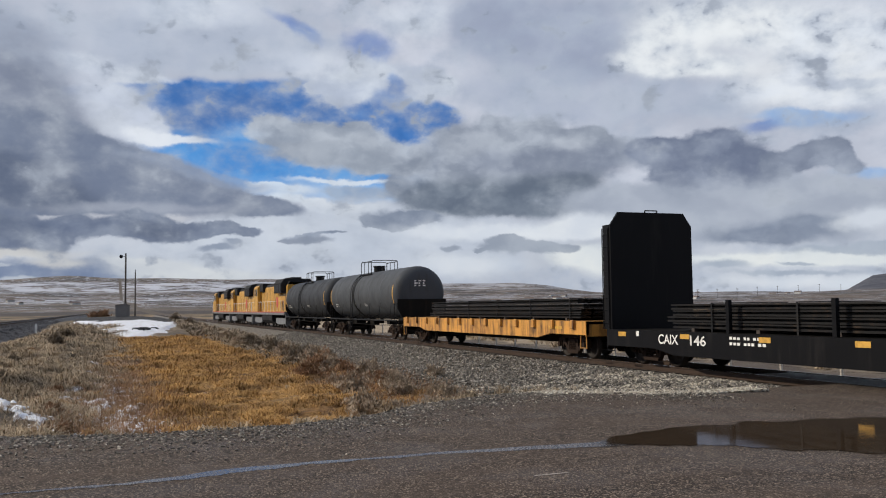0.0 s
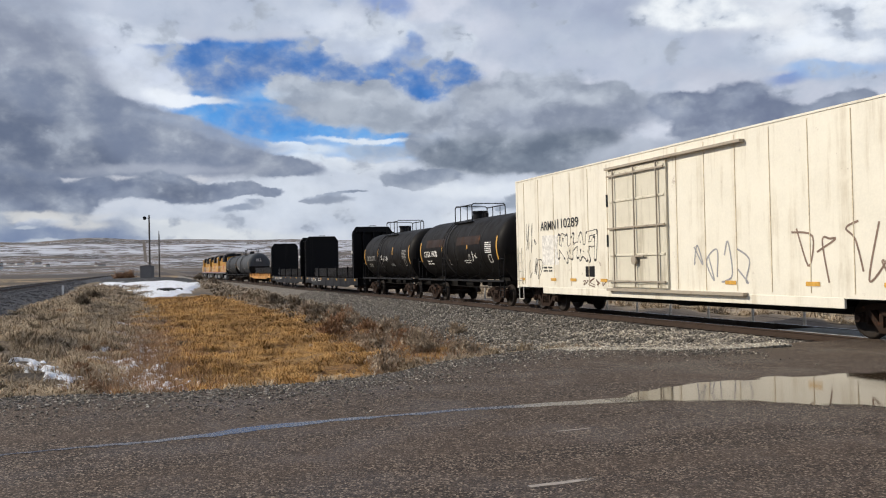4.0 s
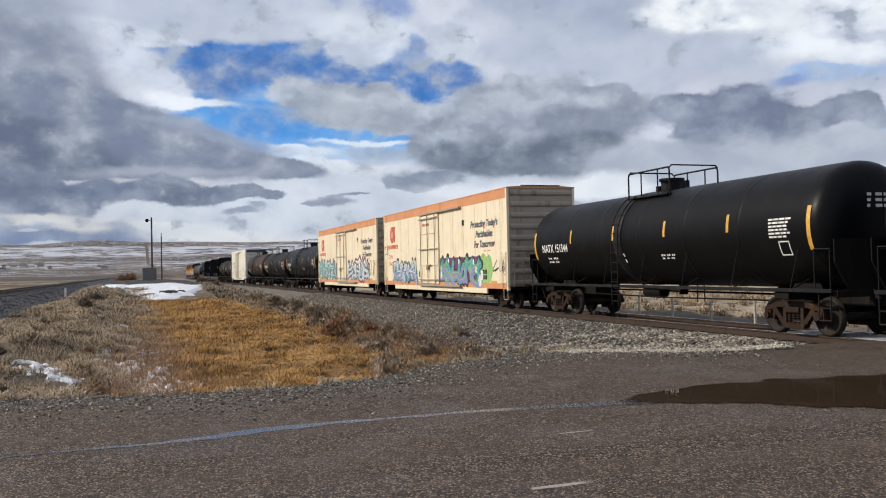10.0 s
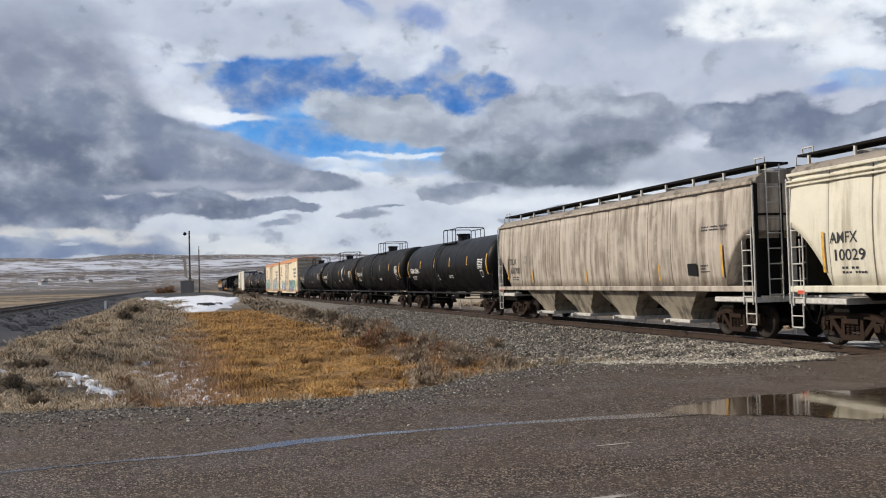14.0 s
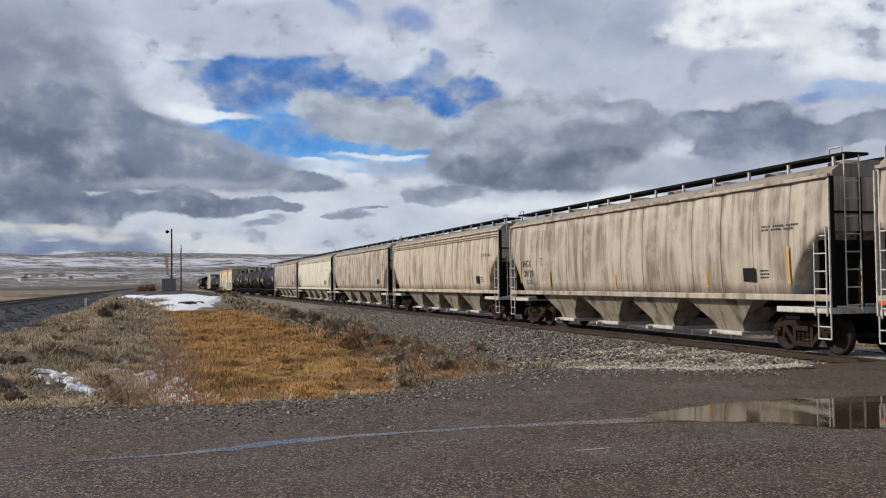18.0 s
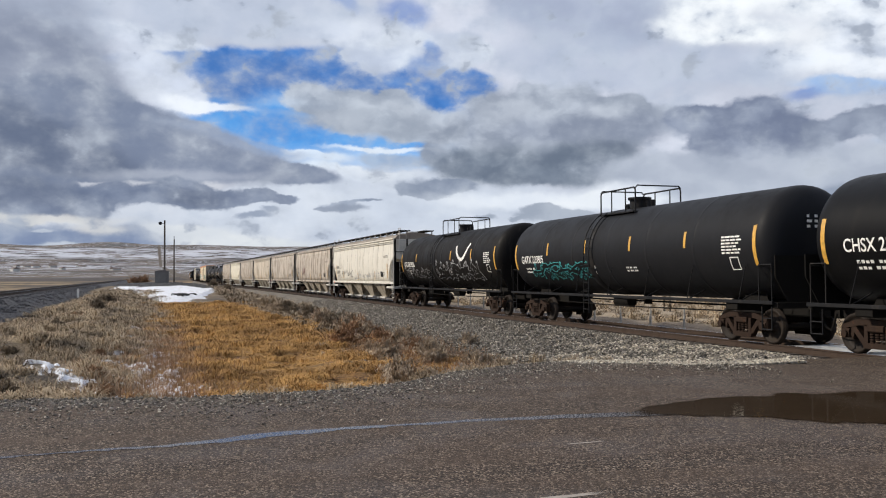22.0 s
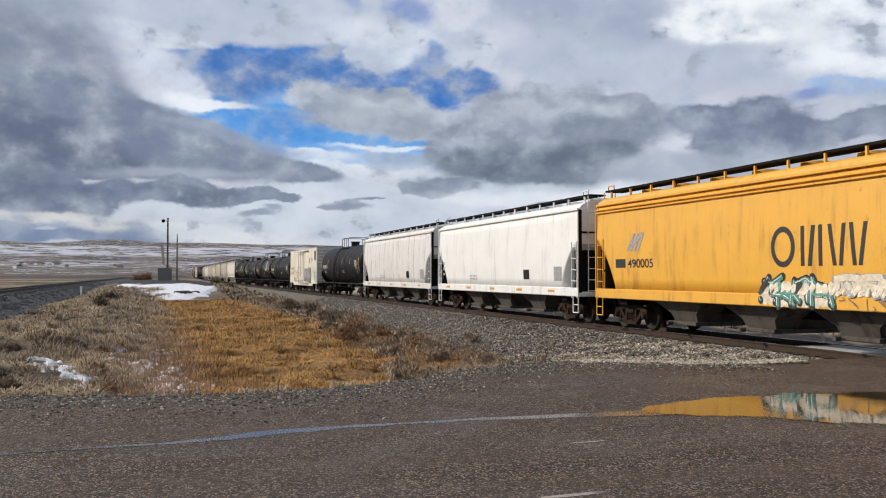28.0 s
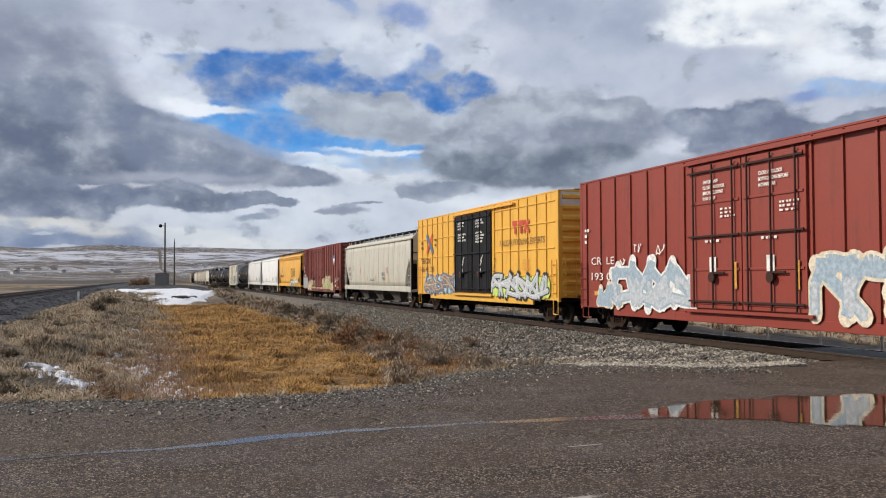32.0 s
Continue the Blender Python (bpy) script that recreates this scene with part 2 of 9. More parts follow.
    cloud([(-0.63, 1.26, 0.31, 0.08, -6), (-0.82, 1.3, 0.19, 0.05, 0)], (0.289, 0.392, 0.563), (0.383, 0.499, 0.673), 0.4, 0.66, 0.18, 0.85)
    cloud([(-1.05, 1.12, 0.27, 0.09, -10), (-1.19, 1.17, 0.12, 0.05, 0), (0.09, 1.07, 0.26, 0.06, -1), (-0.76, 1.1, 0.37, 0.05, 0)], (0.81, 0.882, 0.975), (0.908, 0.96, 1.021), 0.35, 1.2, 0.4, 0.9)
    cloud([(-0.63, 0.94, 1.63, 0.25, 0), (-1.13, 0.66, 2.05, 0.25, 0)], (0.62, 0.693, 0.812), (0.734, 0.8, 0.895), 0.5, 0.44, 0.0, 0.75)
    # the broad dark mass over the left, its tail drawn out to a point
    cloud([(-4.76, 1.77, 1.01, 0.61, 3), (-3.96, 1.8, 0.73, 0.46, -23), (-4.65, 2.22, 0.8, 0.44, 4)], (0.22, 0.257, 0.354), (0.295, 0.336, 0.438), 0.5, 0.19, 0.06, 0.9)
    cloud([(-4.76, 1.23, 1.67, 0.6, 3), (-3.69, 1.39, 0.93, 0.41, -16), (-2.97, 1.37, 0.74, 0.29, -18), (-2.39, 1.27, 0.77, 0.2, -13), (-1.92, 1.16, 0.66, 0.1, -8), (-4.01, 1.72, 0.64, 0.34, -7)], (0.182, 0.225, 0.33), (0.247, 0.295, 0.402), 0.15, 0.15, 0.05, 0.98)
    cloud([(-2.51, 1.5, 0.65, 0.07, -15), (-1.98, 1.38, 0.42, 0.06, -11)], (0.306, 0.387, 0.55), (0.353, 0.43, 0.583), 0.5, 0.22, 0.0, 0.6)
    cloud([(-4.35, 1.36, 0.71, 0.29, -4), (-4.82, 1.49, 0.47, 0.33, 2), (-3.86, 1.17, 0.62, 0.15, -5)], (0.116, 0.149, 0.23), (0.152, 0.188, 0.276), 0.5, 0.5, 0.12, 0.85)
    cloud([(-2.97, 1.08, 0.98, 0.07, 1), (-2.51, 0.99, 0.64, 0.04, 1)], (0.436, 0.475, 0.576), (0.505, 0.549, 0.645), 0.5, 0.44, 0.0, 0.6)
    cloud([(-3.41, 0.95, 0.22, 0.04, 1), (-2.68, 0.98, 0.23, 0.04, 1), (-3.79, 0.97, 0.19, 0.03, 2)], (0.62, 0.643, 0.718), (0.734, 0.761, 0.812), 0.45, 0.55, 0.12, 0.8)
    # ragged low bank under the mass
    cloud([(-4.6, 0.77, 0.75, 0.24, 1), (-3.84, 0.8, 0.43, 0.17, 1), (-3.64, 0.92, 0.14, 0.08, 1), (-3.3, 0.88, 0.24, 0.09, 1), (-2.94, 0.92, 0.23, 0.15, 1), (-2.79, 0.84, 0.4, 0.13, 1), (-2.27, 0.85, 0.45, 0.07, 0), (-2.08, 0.89, 0.15, 0.06, 0), (-1.8, 0.82, 0.14, 0.05, 0)], (0.139, 0.178, 0.276), (0.263, 0.313, 0.424), 0.2, 1.2, 0.9, 0.95)
    cloud([(-4.67, 0.87, 0.74, 0.15, 0), (-2.83, 0.84, 0.36, 0.1, 0)], (0.102, 0.133, 0.209), (0.136, 0.169, 0.256), 0.5, 0.55, 0.18, 0.7)
    cloud([(-2.2, 0.67, 0.17, 0.04, 0), (-2.02, 0.73, 0.1, 0.03, 0), (-1.3, 0.74, 0.22, 0.04, 2), (-1.07, 0.81, 0.15, 0.02, 0), (-1.22, 0.78, 0.12, 0.02, 0)], (0.263, 0.318, 0.429), (0.343, 0.402, 0.518), 0.3, 1.0, 0.4, 0.9)
    # blue-grey shade and bright breaks over the skyline
    cloud([(-4.47, 0.4, 1.41, 0.14, -1), (-3.19, 0.46, 0.52, 0.08, -5), (-4.83, 0.36, 1.37, 0.1, -1)], (0.146, 0.207, 0.358), (0.234, 0.301, 0.448), 0.4, 0.5, 0.06, 0.9)
    cloud([(-4.3, 0.6, 0.76, 0.05, 0), (-3.76, 0.51, 0.28, 0.06, -1), (-4.67, 0.56, 0.31, 0.03, 0)], (0.638, 0.635, 0.638), (0.731, 0.743, 0.734), 0.45, 0.55, 0.12, 0.85)
    cloud([(-2.6, 0.41, 0.72, 0.13, -7), (-2.06, 0.31, 0.86, 0.1, -1), (-2.9, 0.51, 0.35, 0.05, -5)], (0.677, 0.722, 0.777), (0.773, 0.809, 0.837), 0.4, 0.5, 0.12, 0.92)
    cloud([(-4.12, 0.33, 0.33, 0.03, -1), (-4.31, 0.48, 0.12, 0.02, -1)], (0.564, 0.622, 0.705), (0.664, 0.715, 0.777), 0.4, 0.44, 0.0, 0.7)
    cloud([(-1.22, 0.73, 0.26, 0.04, 2), (-0.94, 0.82, 0.11, 0.02, -1), (-1.44, 0.72, 0.1, 0.02, -1)], (0.22, 0.265, 0.358), (0.295, 0.34, 0.438), 0.3, 1.0, 0.4, 0.85)
    # the dark cluster, flat-based with lumpy tops
    cloud([(1.01, 1.69, 0.94, 0.37, -2), (0.38, 1.52, 0.69, 0.37, -1), (1.88, 1.65, 0.49, 0.26, -2), (0.89, 1.99, 0.21, 0.11, -1), (1.26, 1.9, 0.25, 0.11, -2), (1.82, 1.85, 0.25, 0.1, -2), (0.12, 1.34, 0.5, 0.25, -1), (1.0, 1.2, 1.06, 0.21, -1)], (0.255, 0.299, 0.386), (0.529, 0.588, 0.688), 0.26, 1.3, 0.8, 0.95)
    cloud([(0.81, 1.25, 0.94, 0.19, 0), (0.37, 1.18, 0.57, 0.17, -1), (1.62, 1.37, 0.43, 0.14, -2), (1.18, 1.08, 0.68, 0.1, -1)], (0.123, 0.159, 0.223), (0.202, 0.248, 0.321), 0.5, 0.55, 0.18, 0.9)
    cloud([(2.09, 1.6, 0.33, 0.21, -2), (1.5, 1.59, 0.43, 0.15, -2), (0.88, 1.6, 0.38, 0.14, -1)], (0.21, 0.248, 0.345), (0.289, 0.336, 0.44), 0.5, 0.66, 0.24, 0.7)
    cloud([(0.63, 1.82, 0.31, 0.11, 9), (1.63, 1.77, 0.22, 0.09, -2)], (0.554, 0.608, 0.703), (0.62, 0.678, 0.764), 0.5, 0.66, 0.24, 0.6)
    cloud([(2.98, 1.52, 0.53, 0.26, -3), (3.25, 1.74, 0.25, 0.13, -4), (3.42, 1.56, 0.25, 0.16, -4), (2.48, 1.66, 0.23, 0.12, -3), (2.66, 1.68, 0.3, 0.12, -3), (2.89, 1.26, 0.35, 0.2, -3), (3.7, 1.44, 0.16, 0.18, -4), (3.53, 1.34, 0.17, 0.18, -3)], (0.145, 0.182, 0.284), (0.289, 0.341, 0.458), 0.3, 1.2, 0.8, 0.94)
    cloud([(4.25, 1.52, 0.27, 0.14, -4), (4.4, 1.56, 0.18, 0.11, -5), (4.07, 1.48, 0.14, 0.13, -4), (3.81, 1.43, 0.15, 0.15, -4), (4.56, 1.39, 0.16, 0.1, -4)], (0.189, 0.229, 0.326), (0.363, 0.419, 0.531), 0.22, 1.4, 0.9, 0.92)
    cloud([(3.57, 0.99, 1.32, 0.35, -3), (4.5, 1.06, 0.62, 0.23, -4), (2.23, 1.13, 0.72, 0.16, -2), (2.7, 0.9, 0.82, 0.24, -2)], (0.383, 0.435, 0.537), (0.47, 0.524, 0.624), 0.4, 0.61, 0.18, 0.85)
    cloud([(3.95, 0.75, 0.59, 0.13, -2), (3.56, 0.69, 0.45, 0.08, -2), (4.22, 0.81, 0.37, 0.09, -3)], (0.21, 0.256, 0.355), (0.306, 0.361, 0.469), 0.45, 0.55, 0.24, 0.9)
    cloud([(-0.26, 0.98, 0.36, 0.1, 0), (-0.01, 1.0, 0.25, 0.07, -1), (-0.32, 0.89, 0.19, 0.05, 0), (-0.51, 0.94, 0.15, 0.06, 0)], (0.202, 0.248, 0.345), (0.353, 0.408, 0.512), 0.22, 1.4, 0.9, 0.92)
    # bright gaps and small dark scraps low over the plain
    cloud([(0.99, 0.82, 1.36, 0.1, -1), (1.86, 0.87, 0.37, 0.14, -2), (4.7, 0.85, 0.36, 0.12, 7)], (0.764, 0.824, 0.913), (0.875, 0.924, 0.975), 0.45, 0.55, 0.12, 0.85)
    cloud([(1.76, 0.55, 0.37, 0.12, -1), (4.47, 0.46, 0.82, 0.08, -2), (3.55, 0.44, 0.83, 0.06, -2), (2.21, 0.43, 0.48, 0.11, -1)], (0.81, 0.865, 0.895), (0.908, 0.942, 0.93), 0.45, 0.55, 0.12, 0.9)
    cloud([(1.02, 0.66, 0.41, 0.09, -1), (0.93, 0.74, 0.19, 0.05, -1), (1.37, 0.65, 0.23, 0.06, -1), (0.36, 0.64, 0.13, 0.04, -1), (0.68, 0.62, 0.09, 0.02, -1), (1.67, 0.63, 0.12, 0.05, -1)], (0.306, 0.356, 0.446), (0.414, 0.469, 0.556), 0.25, 1.1, 0.5, 0.9)
    cloud([(3.3, 0.4, 0.25, 0.05, -1), (3.94, 0.31, 0.7, 0.03, -1), (4.04, 0.4, 0.19, 0.02, -2), (4.48, 0.54, 0.46, 0.04, -2), (4.79, 0.59, 0.3, 0.03, -2)], (0.373, 0.441, 0.55), (0.481, 0.549, 0.645), 0.4, 0.55, 0.18, 0.85)
    cloud([(0.49, 0.46, 0.69, 0.12, -1), (4.46, 0.2, 1.51, 0.07, -1)], (0.749, 0.816, 0.904), (0.842, 0.89, 0.948), 0.5, 0.44, 0.06, 0.7)
    bg = k.n("ShaderNodeBackground")
    k.put(bg.inputs[0], done[0])
    bg.inputs[1].default_value = 0.95
    out = k.n("ShaderNodeOutputWorld")
    k.t.links.new(bg.outputs[0], out.inputs[0])


build_sky()

# ---- materials ----
MATS = {}


def principled(name):
    m = bpy.data.materials.new(name)
    m.use_nodes = True
    k = Nodes(m.node_tree)
    b = k.n("ShaderNodeBsdfPrincipled")
    o = k.n("ShaderNodeOutputMaterial")
    k.t.links.new(b.outputs[0], o.inputs[0])
    return m, k, b


def own_coords(k):
    """The object's own coordinates, shifted from object to object."""
    co = k.n("ShaderNodeTexCoord").outputs["Object"]
    r = k.n("ShaderNodeObjectInfo").outputs["Random"]
    return k.vec("ADD", co, k.xyz(k.math("MULTIPLY", r, 37.0), k.math("MULTIPLY", r, 11.0), 0.0)), co


def bump(k, b, height, strength=0.3, dist=0.02):
    nd = k.n("ShaderNodeBump")
    nd.inputs["Strength"].default_value = strength
    nd.inputs["Distance"].default_value = dist
    k.put(nd.inputs["Height"], height)
    k.put(b.inputs["Normal"], nd.outputs[0])


def paint(name, color, rough=0.5, grime=(0.06, 0.05, 0.04), amount=0.4, rust=0.0, metal=0.0, streak=0.35, relief=0.15):
    """Painted or bare steel with streaks running down, blotches and, if asked, rust."""
    if name in MATS:
        return MATS[name]
    m, k, b = principled(name)
    v, co = own_coords(k)
    blotch = k.noise(v, 0.9, 6, 0.62)
    run = k.math("ADD", k.math("MULTIPLY", k.noise(k.place(v, scale=(0.38, 0.38, 3.6)), 1.0, 7, 0.62), 0.75), k.math("MULTIPLY", k.noise(k.place(v, scale=(0.14, 0.14, 2.2)), 1.0, 4, 0.6), 0.25))
    fine = k.noise(v, 18.0, 4, 0.6)
    col = k.mix(k.span(blotch, 0.3, 0.72, 0.0, 0.35), color, tuple(c * 0.72 for c in color))
    col = k.mix(k.span(fine, 0.35, 0.7, 0.0, 0.2), col, tuple(min(1, c * 1.18) for c in color))
    dirt = k.math("MULTIPLY", k.span(run, 0.58 - 0.2 * streak, 0.66 - 0.05 * streak, 0.0, amount), k.span(blotch, 0.32, 0.58, 0.3, 1.0))
    col = k.mix(dirt, col, grime)
    if rust:
        spot = k.math("MULTIPLY", k.span(k.noise(v, 2.3, 7, 0.7), 0.66 - 0.2 * rust, 0.74), k.span(run, 0.3, 0.6))
        col = k.mix(k.math("MULTIPLY", spot, 0.85), col, (0.16, 0.06, 0.025))
    k.put(b.inputs["Base Color"], col)
    k.put(b.inputs["Roughness"], k.span(k.math("ADD", blotch, k.math("MULTIPLY", dirt, 0.5)), 0.3, 1.0, rough * 0.82, min(1.0, rough * 1.35)))
    b.inputs["Metallic"].default_value = metal
    b.inputs["Specular IOR Level"].default_value = 0.5 if max(color) > 0.12 else 0.09
    bump(k, b, k.math("ADD", fine, k.math("MULTIPLY", blotch, 1.5)), relief, 0.01)
    MATS[name] = m
    return m


def plain(name, color, rough=0.6, metal=0.0, emit=None):
    """A small thing's surface: one colour with a little grain."""
    if name in MATS:
        return MATS[name]
    m, k, b = principled(name)
    v, _ = own_coords(k)
    g = k.noise(v, 9.0, 5, 0.6)
    k.put(b.inputs["Base Color"], k.mix(k.span(g, 0.3, 0.7), tuple(c * 0.75 for c in color), tuple(min(1, c * 1.15) for c in color)))
    k.put(b.inputs["Roughness"], k.span(g, 0.2, 0.8, rough * 0.85, min(1, rough * 1.2)))
    b.inputs["Metallic"].default_value = metal
    if emit:
        b.inputs["Emission Color"].default_value = (*emit, 1)
        b.inputs["Emission Strength"].default_value = 1.0
    MATS[name] = m
    return m


def ground_material():
    """Dry grassland: tan and rusty grass, bare soil, thawing snow that thickens towards the hills."""
    m, k, b = principled("dry_ground")
    co = k.n("ShaderNodeTexCoord").outputs["Object"]
    x, y, z = k.split(co)
    n1 = k.noise(co, 0.35, 6, 0.6)
    n2 = k.noise(co, 3.0, 6, 0.65)
    n3 = k.noise(co, 22.0, 4, 0.6)
    tan_ = k.mix(k.span(n2, 0.35, 0.65), (0.085, 0.062, 0.042), (0.27, 0.21, 0.145))
    soil = k.mix(n3, (0.055, 0.042, 0.03), (0.12, 0.095, 0.07))
    col = k.mix(k.span(n1, 0.38, 0.6), tan_, soil)
    # the wet basin between the tracks: rusty orange grass
    yy = k.math("ADD", y, k.math("MULTIPLY", k.math("SUBTRACT", n1, 0.5), 6.0))
    xx = k.math("ADD", x, k.math("MULTIPLY", k.math("SUBTRACT", n1, 0.5), 9.0))
    basin = k.math("MULTIPLY", k.math("MULTIPLY", k.span(yy, -0.9, 1.8), k.span(yy, 9.6, 8.2)), k.math("MULTIPLY", k.span(xx, -92.0, -80.0), k.span(xx, -13.0, -17.0)))
    straw = k.mix(k.span(n2, 0.35, 0.68), (0.085, 0.038, 0.012), (0.32, 0.165, 0.045))
    straw = k.mix(k.span(k.noise(co, 0.22, 3, 0.5), 0.4, 0.7), straw, k.mix(n2, (0.14, 0.085, 0.03), (0.33, 0.20, 0.075)))
    col = k.mix(basin, col, straw)
    # distance: brown plain, then slopes with snow lying in thin level streaks
    far = k.vec("LENGTH", k.xyz(x, y, 0.0))
    u = k.vec("DOT_PRODUCT", co, (cos(HEAD), sin(HEAD), 0.0))
    v = k.vec("DOT_PRODUCT", co, (-sin(HEAD), cos(HEAD), 0.0))
    level = k.xyz(k.math("MULTIPLY", u, 0.007), k.math("MULTIPLY", v, 0.007), k.math("MULTIPLY", z, 0.10))
    patch = k.noise(level, 1.3, 8, 0.68)
    brown = k.mix(k.span(patch, 0.35, 0.65), (0.030, 0.026, 0.027), (0.120, 0.088, 0.062))
    streaks = k.noise(k.place(level, scale=(1.6, 1.6, 0.45)), 2.4, 7, 0.66)
    ochre = k.mix(k.span(k.noise(k.vec("SCALE", co, None, 0.02), 1.0, 7, 0.62), 0.40, 0.60), (0.055, 0.040, 0.026), (0.26, 0.185, 0.098))
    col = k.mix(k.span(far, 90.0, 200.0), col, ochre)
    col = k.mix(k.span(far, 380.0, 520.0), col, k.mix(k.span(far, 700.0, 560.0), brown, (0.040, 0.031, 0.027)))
    left = k.span(k.math("ADD", y, k.math("MULTIPLY", x, 0.36)), 220.0, -500.0, 0.6, 1.0)
    # speckled roofs, trees and snow across the plain
    small_ = k.noise(k.place(level, scale=(1.0, 1.0, 0.5)), 6.0, 7, 0.72)
    sprinkle = k.math("MULTIPLY", k.span(small_, 0.54, 0.575), k.span(far, 560.0, 800.0))
    sprinkle = k.math("MULTIPLY", sprinkle, k.span(k.noise(level, 0.9, 4, 0.6), 0.36, 0.52))
    belt = k.math("MULTIPLY", k.span(streaks, 0.53, 0.57), k.math("MULTIPLY", k.span(z, 10.0, 14.0), k.span(z, 44.0, 28.0)))
    band = k.math("MULTIPLY", k.span(k.math("ADD", z, k.math("MULTIPLY", patch, 34.0)), 62.0, 76.0), k.span(z, 90.0, 82.0))
    band = k.math("MULTIPLY", band, k.span(k.noise(level, 1.6, 8, 0.76), 0.45, 0.52))
    snow = k.math("MULTIPLY", k.math("MAXIMUM", k.math("MAXIMUM", sprinkle, belt), band), left)
    col = k.mix(k.math("MULTIPLY", snow, 0.78), col, (0.58, 0.61, 0.68))
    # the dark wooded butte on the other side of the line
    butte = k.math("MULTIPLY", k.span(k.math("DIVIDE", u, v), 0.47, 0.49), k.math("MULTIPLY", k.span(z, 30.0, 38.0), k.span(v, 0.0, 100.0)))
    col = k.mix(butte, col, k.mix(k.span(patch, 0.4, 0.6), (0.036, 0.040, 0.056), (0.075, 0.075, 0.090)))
    # bleached grass beyond the main track
    col = k.mix(k.math("MULTIPLY", k.span(y, 17.5, 19.0), k.span(y, 27.0, 24.5)), col, k.mix(n2, (0.045, 0.034, 0.026), (0.13, 0.10, 0.075)))
    bleached = k.math("MULTIPLY", k.span(y, 25.0, 28.0), k.span(far, 320.0, 120.0))
    col = k.mix(k.math("MULTIPLY", bleached, k.span(n2, 0.3, 0.62, 0.45, 0.95)), col, (0.40, 0.32, 0.22))
    k.put(b.inputs["Base Color"], col)
    b.inputs["Roughness"].default_value = 0.95
    bump(k, b, k.math("ADD", k.math("MULTIPLY", n2, 2.0), n3), 0.7, 0.05)
    return m


def asphalt_material():
    """Old damp asphalt of coarse stones, with worn paths, cracks and darker wet places."""
    m, k, b = principled("asphalt")
    co = k.n("ShaderNodeTexCoord").outputs["Object"]
    x, y, z = k.split(co)
    shade = k.split(k.voronoi(co, 54.0, "Color"))[0]
    gap = k.voronoi(co, 54.0, "Distance")
    n1 = k.noise(co, 0.5, 5, 0.6)
    n2 = k.noise(co, 4.0, 5, 0.6)
    grit = k.noise(co, 120.0, 3, 0.6)
    col = k.mix(k.span(shade, 0.1, 0.95), (0.014, 0.0095, 0.0068), (0.140, 0.098, 0.072))
    col = k.mix(k.span(shade, 0.74, 0.90), col, (0.38, 0.30, 0.225))
    # larger pale pebbles set in the wearing course
    big = k.voronoi(co, 21.0, "Color")
    pebble = k.math("MULTIPLY", k.span(k.split(big)[1], 0.66, 0.72), k.span(k.voronoi(co, 21.0, "Distance"), 0.34, 0.22))
    col = k.mix(k.math("MULTIPLY", pebble, 0.8), col, k.mix(k.split(big)[2], (0.20, 0.15, 0.11), (0.52, 0.44, 0.35)))
    col = k.mix(k.span(gap, 0.32, 0.7, 0.0, 0.7), col, (0.014, 0.010, 0.008))
    # clusters of lighter and darker aggregate
    clump = k.noise(co, 13.0, 3, 0.7)
    col = k.mix(k.span(clump, 0.54, 0.70, 0.0, 0.55), col, (0.23, 0.175, 0.13))
    col = k.mix(k.span(clump, 0.46, 0.32, 0.0, 0.6), col, (0.016, 0.011, 0.008))
    lanes = k.noise(k.place(co, scale=(1.0, 9.0, 1.0)), 0.9, 5, 0.65)
    col = k.mix(k.span(lanes, 0.42, 0.66, 0.0, 0.42), col, (0.100, 0.070, 0.050))
    col = k.mix(k.span(n2, 0.35, 0.7, 0.0, 0.3), col, (0.046, 0.031, 0.021))
    # thin worn streaks along the road
    streak = k.noise(k.place(co, scale=(1.0, 26.0, 1.0)), 5.0, 4, 0.6)
    col = k.mix(k.math("MULTIPLY", k.span(streak, 0.64, 0.70), k.span(n1, 0.5, 0.62, 0.0, 0.5)), col, (0.20, 0.16, 0.125))
    k.put(b.inputs["Base Color"], col)
    b.inputs["Specular IOR Level"].default_value = 0.22
    damp = k.span(n1, 0.42, 0.62)
    k.put(b.inputs["Roughness"], k.math("SUBTRACT", 0.82, k.math("MULTIPLY", damp, 0.22)))
    bump(k, b, k.math("ADD", k.math("MULTIPLY", gap, -1.0), k.math("MULTIPLY", grit, 0.3)), 0.9, 0.009)
    return m


def stone_material(name, dark, light, pale):
    """Crushed rock, each stone of its own shade."""
    m, k, b = principled(name)
    co = k.n("ShaderNodeTexCoord").outputs["Object"]
    isl = k.n("ShaderNodeNewGeometry").outputs["Random Per Island"]
    n = k.noise(co, 30.0, 4, 0.6)
    v = k.voronoi(co, 20.0, "Color")
    s = k.math("FRACT", k.math("ADD", isl, k.math("MULTIPLY", k.split(v)[0], 0.6)))
    col = k.mix(s, dark, light)
    col = k.mix(k.span(s, 0.80, 0.95), col, pale)
    col = k.mix(k.math("MULTIPLY", n, 0.5), col, tuple(c * 0.55 for c in dark))
    k.put(b.inputs["Base Color"], col)
    b.inputs["Roughness"].default_value = 0.9
    bump(k, b, k.math("ADD", n, k.math("MULTIPLY", k.voronoi(co, 20.0), -2.5)), 0.8, 0.03)
    return m


